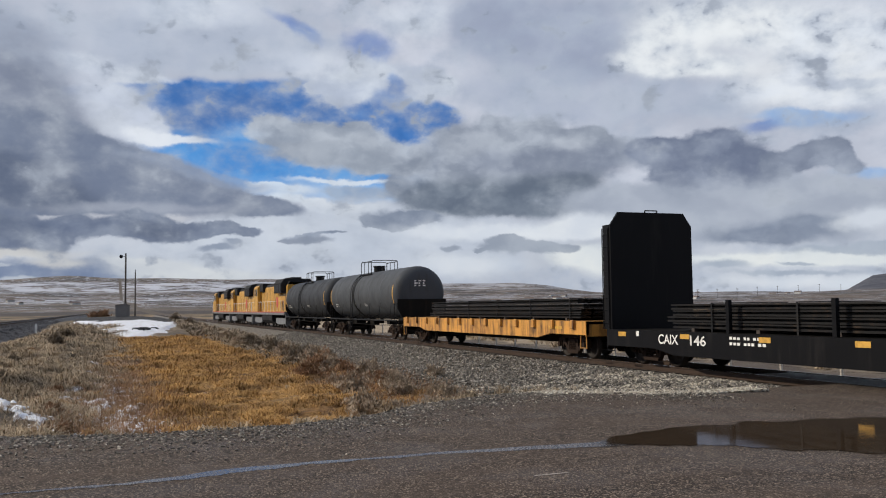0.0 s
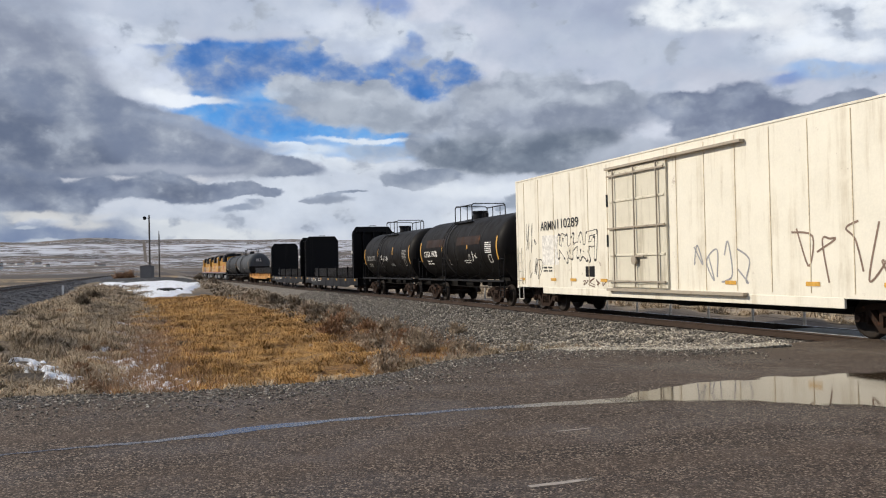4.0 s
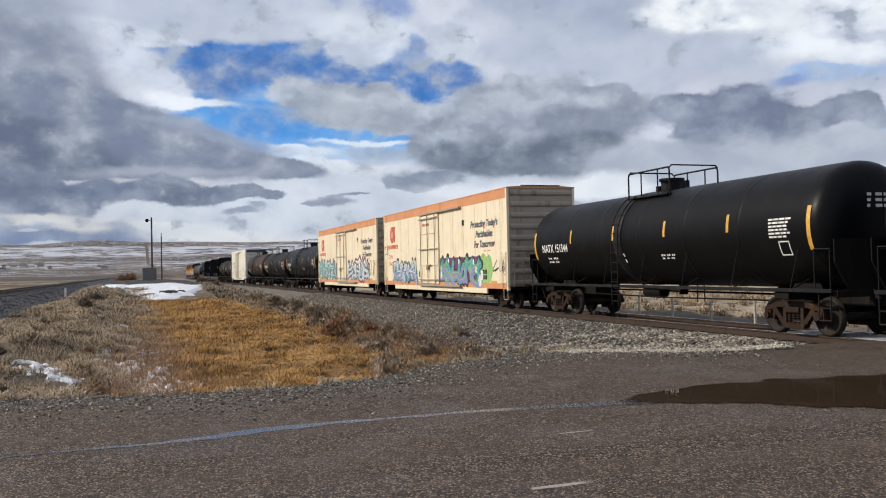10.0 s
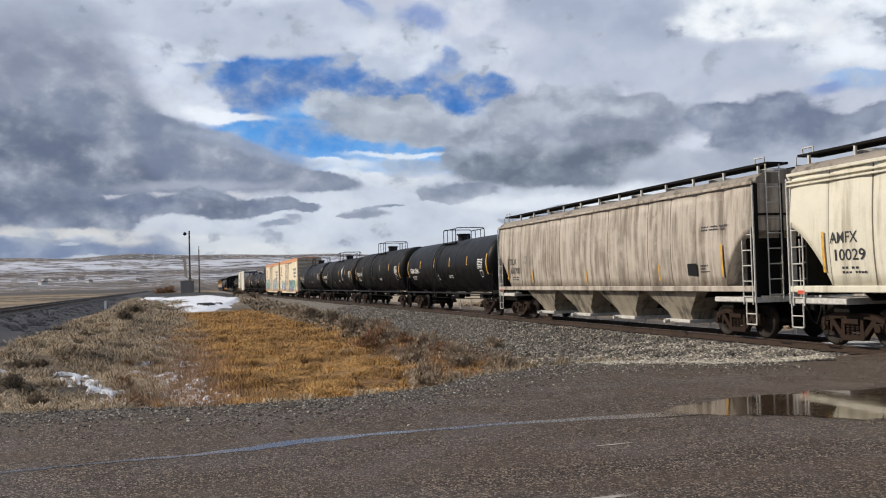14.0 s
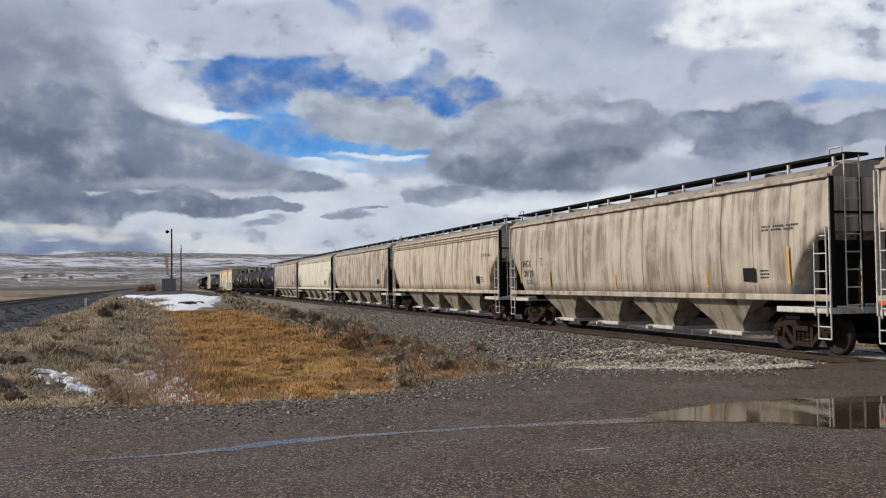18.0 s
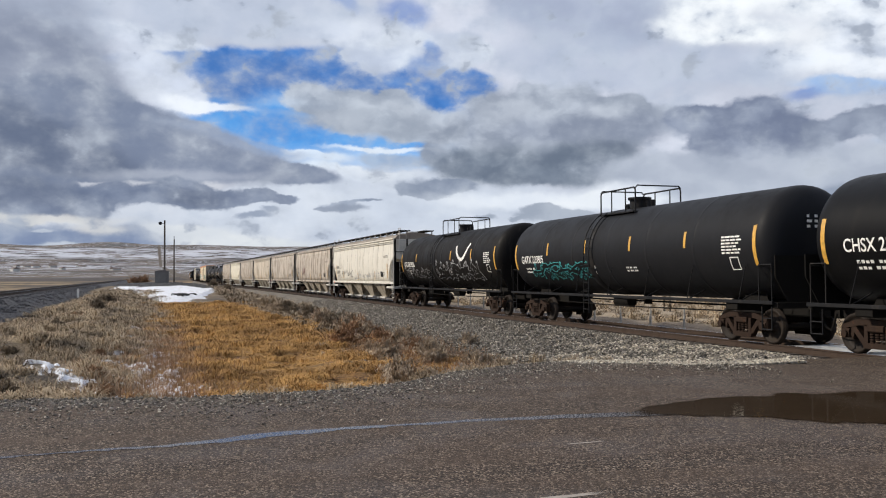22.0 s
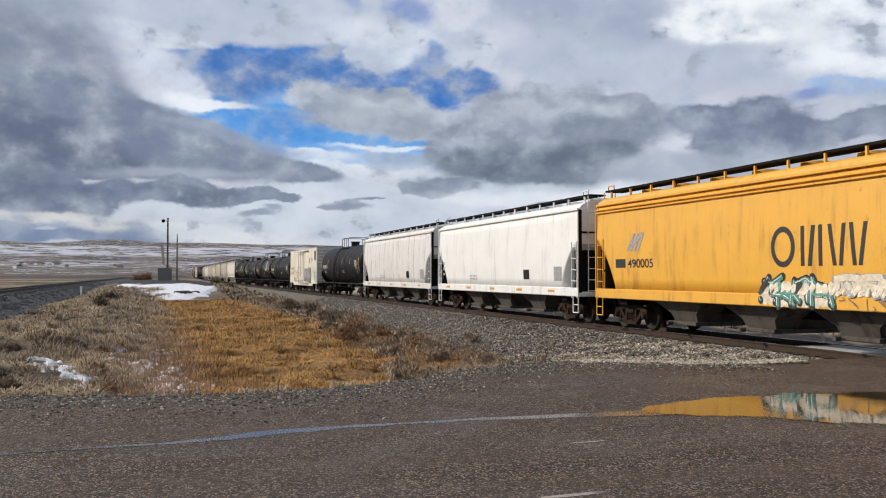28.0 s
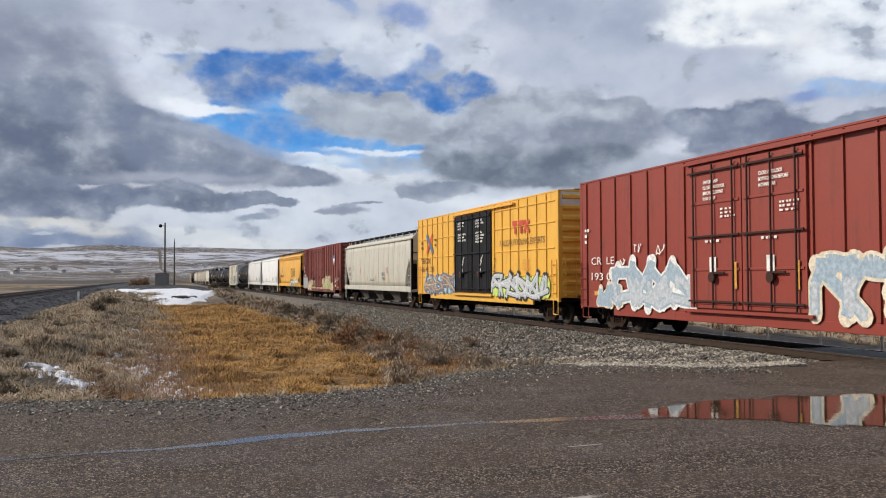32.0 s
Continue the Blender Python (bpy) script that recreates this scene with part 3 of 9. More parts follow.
def snow_material():
    m, k, b = principled("old_snow")
    co = k.n("ShaderNodeTexCoord").outputs["Object"]
    n = k.noise(co, 2.0, 6, 0.6)
    f = k.noise(co, 14.0, 4, 0.6)
    col = k.mix(k.span(n, 0.35, 0.7), (0.80, 0.83, 0.88), (0.66, 0.66, 0.66))
    k.put(b.inputs["Base Color"], col)
    b.inputs["Roughness"].default_value = 0.65
    bump(k, b, k.math("ADD", n, k.math("MULTIPLY", f, 0.3)), 0.5, 0.06)
    return m


def wet_edge(k, b, co, lo, hi):
    """Water thins out to nothing towards its shore, between the stones."""
    at = k.n("ShaderNodeAttribute")
    at.attribute_name = "depth"
    rough_ = k.math("ADD", k.math("MULTIPLY", k.noise(co, 26.0, 4, 0.7), 0.55), k.math("MULTIPLY", k.noise(k.place(co, scale=(1.0, 3.0, 1.0)), 3.0, 4, 0.6), 0.75))
    wet = k.math("ADD", at.outputs["Fac"], k.math("SUBTRACT", rough_, 0.65))
    k.put(b.inputs["Alpha"], k.span(wet, lo, hi))


def water_material():
    """Muddy standing water, a mirror at a low angle."""
    m, k, b = principled("puddle_water")
    co = k.n("ShaderNodeTexCoord").outputs["Object"]
    n = k.noise(co, 1.3, 3, 0.5)
    k.put(b.inputs["Base Color"], k.mix(n, (0.030, 0.019, 0.011), (0.060, 0.041, 0.026)))
    k.put(b.inputs["Roughness"], k.span(k.noise(co, 0.7, 4, 0.6), 0.35, 0.65, 0.03, 0.09))
    b.inputs["IOR"].default_value = 1.33
    b.inputs["Specular IOR Level"].default_value = 0.36
    bump(k, b, k.noise(k.place(co, scale=(1.0, 2.5, 1.0)), 9.0, 3, 0.5), 0.035, 0.01)
    wet_edge(k, b, co, 0.05, 0.75)
    return m


def film_material():
    """A thin film of water over asphalt: half mirror, grit showing through."""
    m, k, b = principled("wet_film")
    co = k.n("ShaderNodeTexCoord").outputs["Object"]
    n = k.noise(co, 30.0, 4, 0.6)
    k.put(b.inputs["Base Color"], k.mix(n, (0.025, 0.020, 0.018), (0.085, 0.07, 0.06)))
    k.put(b.inputs["Roughness"], k.span(n, 0.3, 0.7, 0.12, 0.34))
    b.inputs["IOR"].default_value = 1.33
    bump(k, b, n, 0.04, 0.003)
    wet_edge(k, b, co, 0.02, 0.95)
    return m


def chalk_material():
    """Worn pale traces of paint or salt in the asphalt."""
    m, k, b = principled("worn_trace")
    co = k.n("ShaderNodeTexCoord").outputs["Object"]
    b.inputs["Base Color"].default_value = (0.42, 0.37, 0.32, 1)
    b.inputs["Roughness"].default_value = 0.8
    wet_edge(k, b, co, 0.35, 1.3)
    return m


def leaf_material(name, a, c):
    """Dry stems and leaves, each clump of its own shade."""
    m, k, b = principled(name)
    isl = k.n("ShaderNodeNewGeometry").outputs["Random Per Island"]
    co = k.n("ShaderNodeTexCoord").outputs["Object"]
    n = k.span(k.noise(co, 0.42, 5, 0.62), 0.40, 0.60)
    c1 = k.span(k.noise(co, 2.2, 3, 0.6), 0.35, 0.65)
    mixed = k.math("ADD", k.math("MULTIPLY", isl, 0.20), k.math("ADD", k.math("MULTIPLY", n, 0.40), k.math("MULTIPLY", c1, 0.40)))
    k.put(b.inputs["Base Color"], k.mix(mixed, a, c))
    b.inputs["Roughness"].default_value = 0.85
    b.inputs["Specular IOR Level"].default_value = 0.2
    return m


GROUND = ground_material()
ASPHALT = asphalt_material()
BALLAST = stone_material("ballast_rock", (0.065, 0.057, 0.048), (0.37, 0.33, 0.275), (0.72, 0.65, 0.54))
BALLAST_DARK = stone_material("dark_ballast", (0.05, 0.05, 0.055), (0.12, 0.12, 0.13), (0.19, 0.19, 0.2))
GRAVEL = stone_material("pale_gravel", (0.30, 0.255, 0.19), (0.72, 0.65, 0.52), (0.88, 0.83, 0.70))
PAD = stone_material("pad_cinders", (0.018, 0.018, 0.019), (0.05, 0.05, 0.052), (0.09, 0.09, 0.09))
SNOW = snow_material()
WATER = water_material()
FILM = film_material()
CHALK = chalk_material()
GRASS = leaf_material("rusty_dry_grass", (0.10, 0.046, 0.015), (0.70, 0.42, 0.15))
STRAW = leaf_material("pale_straw", (0.085, 0.061, 0.038), (0.62, 0.49, 0.33))
SAGE = leaf_material("grey_sage", (0.07, 0.056, 0.040), (0.44, 0.35, 0.25))
BUSH = leaf_material("beige_bush", (0.24, 0.185, 0.13), (0.66, 0.54, 0.40))
BRUSH = leaf_material("reddish_brush", (0.17, 0.098, 0.056), (0.50, 0.31, 0.18))
RAIL = paint("rail_steel", (0.06, 0.042, 0.032), 0.6, (0.03, 0.02, 0.014), 0.5)
RAILTOP = plain("polished_rail", (0.55, 0.55, 0.55), 0.25, 1.0)
CONCRETE = plain("worn_concrete", (0.50, 0.50, 0.49), 0.55)
TIE = plain("creosoted_wood", (0.055, 0.042, 0.034), 0.9)
BLACK = paint("black_steel", (0.016, 0.016, 0.017), 0.5, (0.07, 0.06, 0.05), 0.35)
UNDER = paint("grimy_underframe", (0.010, 0.009, 0.008), 0.85, (0.028, 0.022, 0.017), 0.5)
TRUCK = paint("cast_steel", (0.030, 0.019, 0.014), 0.85, (0.064, 0.040, 0.026), 0.5, rust=0.4)
WHEEL = paint("wheel_steel", (0.024, 0.019, 0.016), 0.6, (0.05, 0.037, 0.027), 0.5)
WHITE_MARK = plain("white_lettering", (0.78, 0.77, 0.73), 0.6)
BLACK_MARK = plain("black_lettering", (0.02, 0.02, 0.022), 0.6)
REFLECTOR = plain("yellow_reflector", (0.60, 0.33, 0.05), 0.5)


# ---- mesh tools ----
class Geo:
    """Collects vertices and faces, and becomes one mesh."""

    def __init__(self):
        self.v, self.f, self.s = [], [], []

    def add(self, vs, fs, smooth=False):
        o = len(self.v)
        self.v.extend(vs)
        self.f.extend([tuple(i + o for i in f) for f in fs])
        self.s.extend([smooth] * len(fs))
        return self

    def box(self, x0, x1, y0, y1, z0, z1, c=0.0):
        """A box, with its edges along x chamfered by c."""
        if c <= 0:
            return self.add([(x, y, z) for x in (x0, x1) for y in (y0, y1) for z in (z0, z1)],
                            [(0, 1, 3, 2), (4, 6, 7, 5), (0, 4, 5, 1), (2, 3, 7, 6), (0, 2, 6, 4), (1, 5, 7, 3)])
        pr = [(y0 + c, z0), (y1 - c, z0), (y1, z0 + c), (y1, z1 - c), (y1 - c, z1), (y0 + c, z1), (y0, z1 - c), (y0, z0 + c)]
        return self.prism(pr, x0, x1)

    def prism(self, profile, x0, x1, smooth=False):
        """A closed profile in y, z swept along x."""
        n = len(profile)
        self.add([(x0, y, z) for y, z in profile] + [(x1, y, z) for y, z in profile],
                 [(i, (i + 1) % n, n + (i + 1) % n, n + i) for i in range(n)], smooth)
        return self.add([(x0, y, z) for y, z in profile] + [(x1, y, z) for y, z in profile],
                        [tuple(range(n))[::-1], tuple(range(n, 2 * n))])

    def plate(self, outline, y0, y1):
        """A closed outline in x, z with thickness along y."""
        n = len(outline)
        return self.add([(x, y0, z) for x, z in outline] + [(x, y1, z) for x, z in outline],
                        [tuple(range(n)), tuple(range(n, 2 * n))[::-1]] + [(i, n + i, n + (i + 1) % n, (i + 1) % n) for i in range(n)])

    def rings(self, rings, closed=True, caps=True, smooth=True):
        """A skin over rings of equal length."""
        n = len(rings[0])
        fs = []
        for r in range(len(rings) - 1):
            for i in range(n if closed else n - 1):
                j = (i + 1) % n
                fs.append((r * n + i, r * n + j, (r + 1) * n + j, (r + 1) * n + i))
        self.add([p for r in rings for p in r], fs, smooth)
        if caps:
            self.add(list(rings[0]), [tuple(range(n))[::-1]])
            self.add(list(rings[-1]), [tuple(range(n))])
        return self

    def cyl(self, p, q, r, n=10, r2=None, smooth=True):
        p, q = Vector(p), Vector(q)
        d = (q - p).normalized()
        a = d.orthogonal().normalized()
        b = d.cross(a)
        r2 = r if r2 is None else r2
        ring = lambda c, rad: [tuple(c + a * rad * cos(2 * pi * i / n) + b * rad * sin(2 * pi * i / n)) for i in range(n)]
        return self.rings([ring(p, r), ring(q, r2)], smooth=smooth)

    def tube(self, pts, r=0.02, n=6):
        for p, q in zip(pts, pts[1:]):
            self.cyl(p, q, r, n)
        return self

    def lathe_x(self, rows, n=32, y=0.0, z=0.0, caps=True):
        """Rows of (x, radius) turned about the x axis."""
        return self.rings([[(x, y + r * sin(2 * pi * i / n), z + r * cos(2 * pi * i / n)) for i in range(n)] for x, r in rows], caps=caps)

    def lathe_y(self, rows, n=24, x=0.0, z=0.0):
        return self.rings([[(x + r * sin(2 * pi * i / n), y, z + r * cos(2 * pi * i / n)) for i in range(n)] for y, r in rows])

    def mesh(self, name="mesh"):
        me = bpy.data.meshes.new(name)
        me.from_pydata([tuple(p) for p in self.v], [], self.f)
        me.polygons.foreach_set("use_smooth", self.s)
        me.update()
        b = bmesh.new()
        b.from_mesh(me)
        bmesh.ops.recalc_face_normals(b, faces=b.faces)
        b.to_mesh(me)
        b.free()
        return me


def part(name, geo, material, parent=None, label="", at=(0, 0, 0)):
    """Links a Geo or a mesh as one object, under its parent if there is one."""
    me = geo.mesh(name) if isinstance(geo, Geo) else geo
    if material is not None and not me.materials:
        me.materials.append(material)
    ob = new(name, me)
    ob.location = at
    if parent is not None:
        ob.parent = parent
    if label:
        ob["label"] = label
    return ob


def lettering(name, text, height, parent, at, material, label="", width=None, shear=0.0, tight=1.0, lines=1.0, face=0.0, bold=0.0):
    """Words on a side that faces -y; at: the left end of the foot of the first line. face: 90 to face +x."""
    cu = bpy.data.curves.new(name, "FONT")
    cu.body, cu.size, cu.shear, cu.space_character, cu.space_line = text, 1.0, shear, tight, lines
    cu.extrude = 0.0
    cu.offset = bold
    ob = bpy.data.objects.new(name, cu)
    me = bpy.data.meshes.new_from_object(ob)
    bpy.data.objects.remove(ob)
    bpy.data.curves.remove(cu)
    xs = [v.co.x for v in me.vertices]
    if not xs:
        return None
    k = height / 0.72
    kx = k if width is None else width / max(1e-3, max(xs) - min(xs))
    x0 = min(xs)
    turn = radians(face)
    for v in me.vertices:
        x, z = (v.co.x - x0) * kx, v.co.y * k
        v.co = (x * cos(turn), x * sin(turn), z)
    return part(name, me, material, parent, label, at)


# ---- the ground ----
def smooth(a, b, v):
    t = np.clip((v - a) / (b - a), 0, 1)
    return t * t * (3 - 2 * t)


def bend(x):
    """How far the main track swings to +y, far down the line."""
    return 4.2e-5 * np.maximum(0.0, -150.0 - x) ** 2


def wavy(x, y, size, seed):
    """Cheap smooth noise from sines, between about -1 and 1."""
    rs = np.random.RandomState(seed)
    out = np.zeros_like(np.asarray(x, float) + np.asarray(y, float))
    for i in range(7):
        a = rs.uniform(0, 2 * pi)
        f = 2 * pi / size * rs.uniform(0.6, 2.2)
        out = out + np.sin((x * cos(a) + y * sin(a)) * f + rs.uniform(0, 6.28)) / 3.2
    return out


def road_edge(y):
    """x of the road's edge on the basin side."""
    return np.interp(y, [-30, -1.9, 0.4, 2.6, 4.0, 5.2, 6.3, 7.4, 8.6, 9.9, 11.2, 12.5, 14, 30], [-15.0, -14.35, -13.75, -13.85, -14.5, -15.7, -16.3, -16.8, -16.7, -15.8, -15.6, -15.7, -15.7, -15.5])


def skyline(az):
    """Height of the far land over the eye, as a slope, by bearing on the sky chart."""
    return np.interp(az, [-3.2, -0.9, -0.5, -0.36, -0.2, -0.1, 0.03, 0.10, 0.14, 0.19, 0.26, 0.40, 0.445, 0.47, 0.50, 0.56, 0.8, 3.2],
                     [0.022, 0.028, 0.031, 0.0325, 0.0315, 0.029, 0.0255, 0.0255, 0.022, 0.0145, 0.0118, 0.0112, 0.012, 0.026, 0.030, 0.026, 0.016, 0.022])


def height(x, y):
    """The lie of the land."""
    x, y = np.asarray(x, float), np.asarray(y, float)
    r = np.hypot(x, y)
    ty = TRACK_Y + bend(x)
    z = np.full_like(r, -0.75)
    # basin between the tracks
    inside = smooth(-3.5, 0.5, y) * (1 - smooth(8.6, 11.5, y)) * smooth(-110, -92, x)
    z = z - 0.35 * inside
    z = z + 0.32 * (1 - smooth(-5.0, 0.5, y)) * smooth(-24, -9, y)
    z = z + 0.10 * wavy(x, y, 5.0, 3) * (1 - 0.5 * inside) + 0.05 * wavy(x, y, 1.6, 4)
    # pad with the relay hut
    z = z + 1.45 * np.exp(-(((x + 152) / 34) ** 2 + ((y - 2.0) / 9.0) ** 2))
    # road embankment
    e = road_edge(y)
    up = smooth(-3.2, 0.0, x - e) 
    z = z * (1 - up) + 0.0 * up
    # near the main track the land meets the bed
    bed = 1 - smooth(2.5, 6.2, np.abs(y - ty))
    z = z * (1 - bed) - 0.62 * bed * (x < e) - 0.28 * bed * (x >= e)
    sb = 1 - smooth(2.2, 4.5, np.abs(y - SIDING_Y))
    z = z * (1 - sb) + 0.2 * sb
    # plain and hills
    az = np.arctan2(x * cos(HEAD) + y * sin(HEAD), -x * sin(HEAD) + y * cos(HEAD))
    az = np.where(az > pi, az - 2 * pi, az)
    a = skyline(az) * (1 + 0.025 * wavy(az * 40, 0 * az, 6.0, 8))
    low = np.minimum(a, 0.0105)
    rise = smooth(260, 2300, r) * low * 2300
    rise = rise + smooth(2250, 3100, r) * np.maximum(0, a * 3300 - low * 2300)
    rise = rise + smooth(500, 2000, r) * (3.2 * wavy(x, y, 700, 5) + 1.5 * wavy(x, y, 240, 6)) * (1 - smooth(2900, 3300, r))
    return z + rise


def build_ground():
    inner = np.linspace(-0.62, 0.62, 430)
    outer = np.linspace(0.62, 2 * pi - 0.62, 150)[1:-1]
    az = np.concatenate([inner, outer])
    rad = np.concatenate([[0.4, 2, 4, 6], np.geomspace(7.5, 4600, 250)])
    A, Rr = np.meshgrid(az, rad)
    X = Rr * (cos(HEAD) * np.sin(A) - sin(HEAD) * np.cos(A))
    Y = Rr * (sin(HEAD) * np.sin(A) + cos(HEAD) * np.cos(A))
    Z = height(X, Y)
    n, m = A.shape
    vs = np.stack([X, Y, Z], 2).reshape(-1, 3)
    i = np.arange(n - 1)[:, None] * m
    j = np.arange(m)[None, :]
    jn = (j + 1) % m
    fs = np.stack(np.broadcast_arrays(i + j, i + jn, i + m + jn, i + m + j), 2).reshape(-1, 4)
    me = bpy.data.meshes.new("ground")
    me.from_pydata(vs.tolist(), [], [tuple(f) for f in fs.tolist()] + [tuple(range(m))])
    me.polygons.foreach_set("use_smooth", [True] * len(me.polygons))
    me.update()
    b = bmesh.new()
    b.from_mesh(me)
    bmesh.ops.recalc_face_normals(b, faces=b.faces)
    if sum(f.normal.z for f in b.faces) < 0:
        bmesh.ops.reverse_faces(b, faces=b.faces)
    b.to_mesh(me)
    b.free()
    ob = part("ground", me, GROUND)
    tagged(ob, "dry tan grassland with thawing snow, rising to far hills", "ground", kind="structure")


def sheet(name, xs, ys, zf, material, keep=None):
    """A surface over a grid of x and y."""
    X, Y = np.meshgrid(xs, ys)
    Z = zf(X, Y)
    n, m = X.shape
    vs = np.stack([X, Y, Z], 2).reshape(-1, 3).tolist()
    fs = []
    for i in range(n - 1):
        for j in range(m - 1):
            if keep is None or keep(X[i, j], Y[i, j]):
                fs.append((i * m + j, i * m + j + 1, (i + 1) * m + j + 1, (i + 1) * m + j))
    g = Geo().add(vs, fs, True)
    return part(name, g, material)


ROAD_Z = 0.05


def road_height(x, y):
    """Road crown, falling a little to the hollow where water stands."""
    z = ROAD_Z + 0.002 * wavy(x, y, 2.5, 12)
    return z


def build_road():
    ys = np.concatenate([np.linspace(-90, -8, 30), np.linspace(-7.5, 12.9, 80)])
    us = np.linspace(0, 1, 60)
    rs = np.random.RandomState(5)
    vs, fs = [], []
    for y in ys:
        e = float(road_edge(y)) + 0.10 * float(wavy(y, 0, 1.3, 21)) + 0.05 * rs.uniform(-1, 1)
        for u in us:
            x = e + (6.0 - e) * u ** 1.3
            z = float(road_height(x, y)) - (0.10 if u == 0 else 0.0)
            z = z - 0.05 * max(0.0, min(1.0, (y - 9.5) / 3.0))
            vs.append((x, y, z))
    m = len(us)
    for i in range(len(ys) - 1):
        for j in range(m - 1):
            fs.append((i * m + j, i * m + j + 1, (i + 1) * m + j + 1, (i + 1) * m + j))
    ob = part("road", Geo().add(vs, fs, True), ASPHALT)
    tagged(ob, "old damp asphalt road with coarse stones and cracks", "road", kind="structure")
    # crossing deck between and beside the rails, and the road beyond
    g = Geo()
    for y0, y1 in ((12.9, TRACK_Y - 0.80), (TRACK_Y + 0.80, TRACK_Y + 2.6)):
        g.box(-16.0, 5.8, y0, y1, -0.25, -0.006)
    tagged(part("crossing_deck", g, ASPHALT), "dark asphalt crossing deck flush with the rails", "crossing", kind="structure")
    deck = new("crossing_panels")
    tagged(deck, "pale concrete panels between the rails of the crossing", "crossing", kind="structure")
    slab = Geo().box(-1.19, 1.19, -0.63, 0.63, -0.2, -0.008, 0.02).mesh("panel")
    slab.materials.append(CONCRETE)
    for i in range(10):
        part("panel", slab, None, deck, at=(-18.0 + i * 2.4, TRACK_Y, 0))
    g = Geo().box(-13.8, 5.2, TRACK_Y + 2.6, 120, -0.3, -0.02)
    tagged(part("road_beyond", g, ASPHALT), "asphalt road leading on past the track", "road", kind="structure")


def outline_sheet(name, pts, z, material, jitter=0.0, seed=1, dome=0.0, steps=6):
    """A flat patch with an uneven outline: rings shrinking to the middle, domed if asked."""
    rs = random.Random(seed)
    n = len(pts)
    fine = []
    for i in range(n):
        (xa, ya), (xb, yb) = pts[i], pts[(i + 1) % n]
        for s in range(steps):
            t = s / steps
            fine.append((xa + (xb - xa) * t + rs.uniform(-jitter, jitter), ya + (yb - ya) * t + rs.uniform(-jitter, jitter)))
    cx = sum(p[0] for p in fine) / len(fine)
    cy = sum(p[1] for p in fine) / len(fine)
    rings = []
    for q in (1.0, 0.93, 0.7, 0.35):
        lift = dome * (1 - q ** 2)
        row = []
        for x, y in fine:
            px, py = cx + (x - cx) * q, cy + (y - cy) * q
            pz = z if not callable(z) else float(z(px, py))
            row.append((px, py, pz + lift))
        rings.append(row)
    g = Geo().rings(rings, caps=False)
    pz = z if not callable(z) else float(z(cx, cy))
    k = len(fine)
    g.add(rings[-1] + [(cx, cy, pz + dome)], [(i, (i + 1) % k, k) for i in range(k)], True)
    return part(name, g, material)


def build_puddles():
    level = ROAD_Z + 0.005
    # the long film of water in the wheel rut, and the pool that it runs into
    far_y = [-3.2, -1.7, -0.7, 0.1, 0.7, 1.0, 1.5, 2.0, 2.7, 3.8, 4.9, 6.0, 6.3]
    far_x = [-9.60, -9.73, -9.86, -9.90, -10.06, -10.24, -10.33, -10.37, -10.36, -10.42, -10.38, -10.34, -10.5]
    near_x = [-9.52, -9.64, -9.75, -9.75, -9.80, -9.92, -10.02, -10.16, -10.20, -10.22, -10.08, -9.90, -9.85]
    ob = strip_water("rain_puddle", far_y, far_x, near_x, level, 0.02, FILM, 0.035)
    tagged(ob, "thin film of rain water in a wheel rut of the road", "puddle", "puddles on the road")
    far_y = [5.6, 6.1, 6.8, 7.8, 8.9, 10.3, 11.4, 12.4]
    far_x = [-10.35, -10.5, -10.95, -11.15, -11.15, -11.0, -10.8, -10.2]
    near_x = [-10.0, -9.8, -9.5, -8.6, -7.6, -6.7, -6.0, -5.8]
    ob = strip_water("rain_puddle", far_y, far_x, near_x, level + 0.003, 0.10, WATER, 0.30)
    tagged(ob, "wide muddy brown puddle on the road, mirroring the train", "puddle", "puddles on the road")


    ob = strip_water("meltwater_pool", [-0.5, 0.6, 1.8, 3.4], [-34.4, -34.0, -33.6, -32.7], [-33.6, -32.9, -32.4, -32.0], -1.07, 0.12, WATER, 0.3)
    tagged(ob, "shallow meltwater lying in the rusty grass", "puddle")
    for ya, yb, xa, xb, w in ((4.07, 4.81, -8.56, -8.61, 0.03), (2.85, 3.71, -6.54, -6.59, 0.05), (5.2, 5.6, -8.2, -8.23, 0.03)):
        ob = strip_water("road_line", [ya, yb], [xa - w, xb - w], [xa + w, xb + w], level, 0.004, CHALK, 0.02)
        tagged(ob, "thin pale worn line in the asphalt", "road mark", kind="structure")


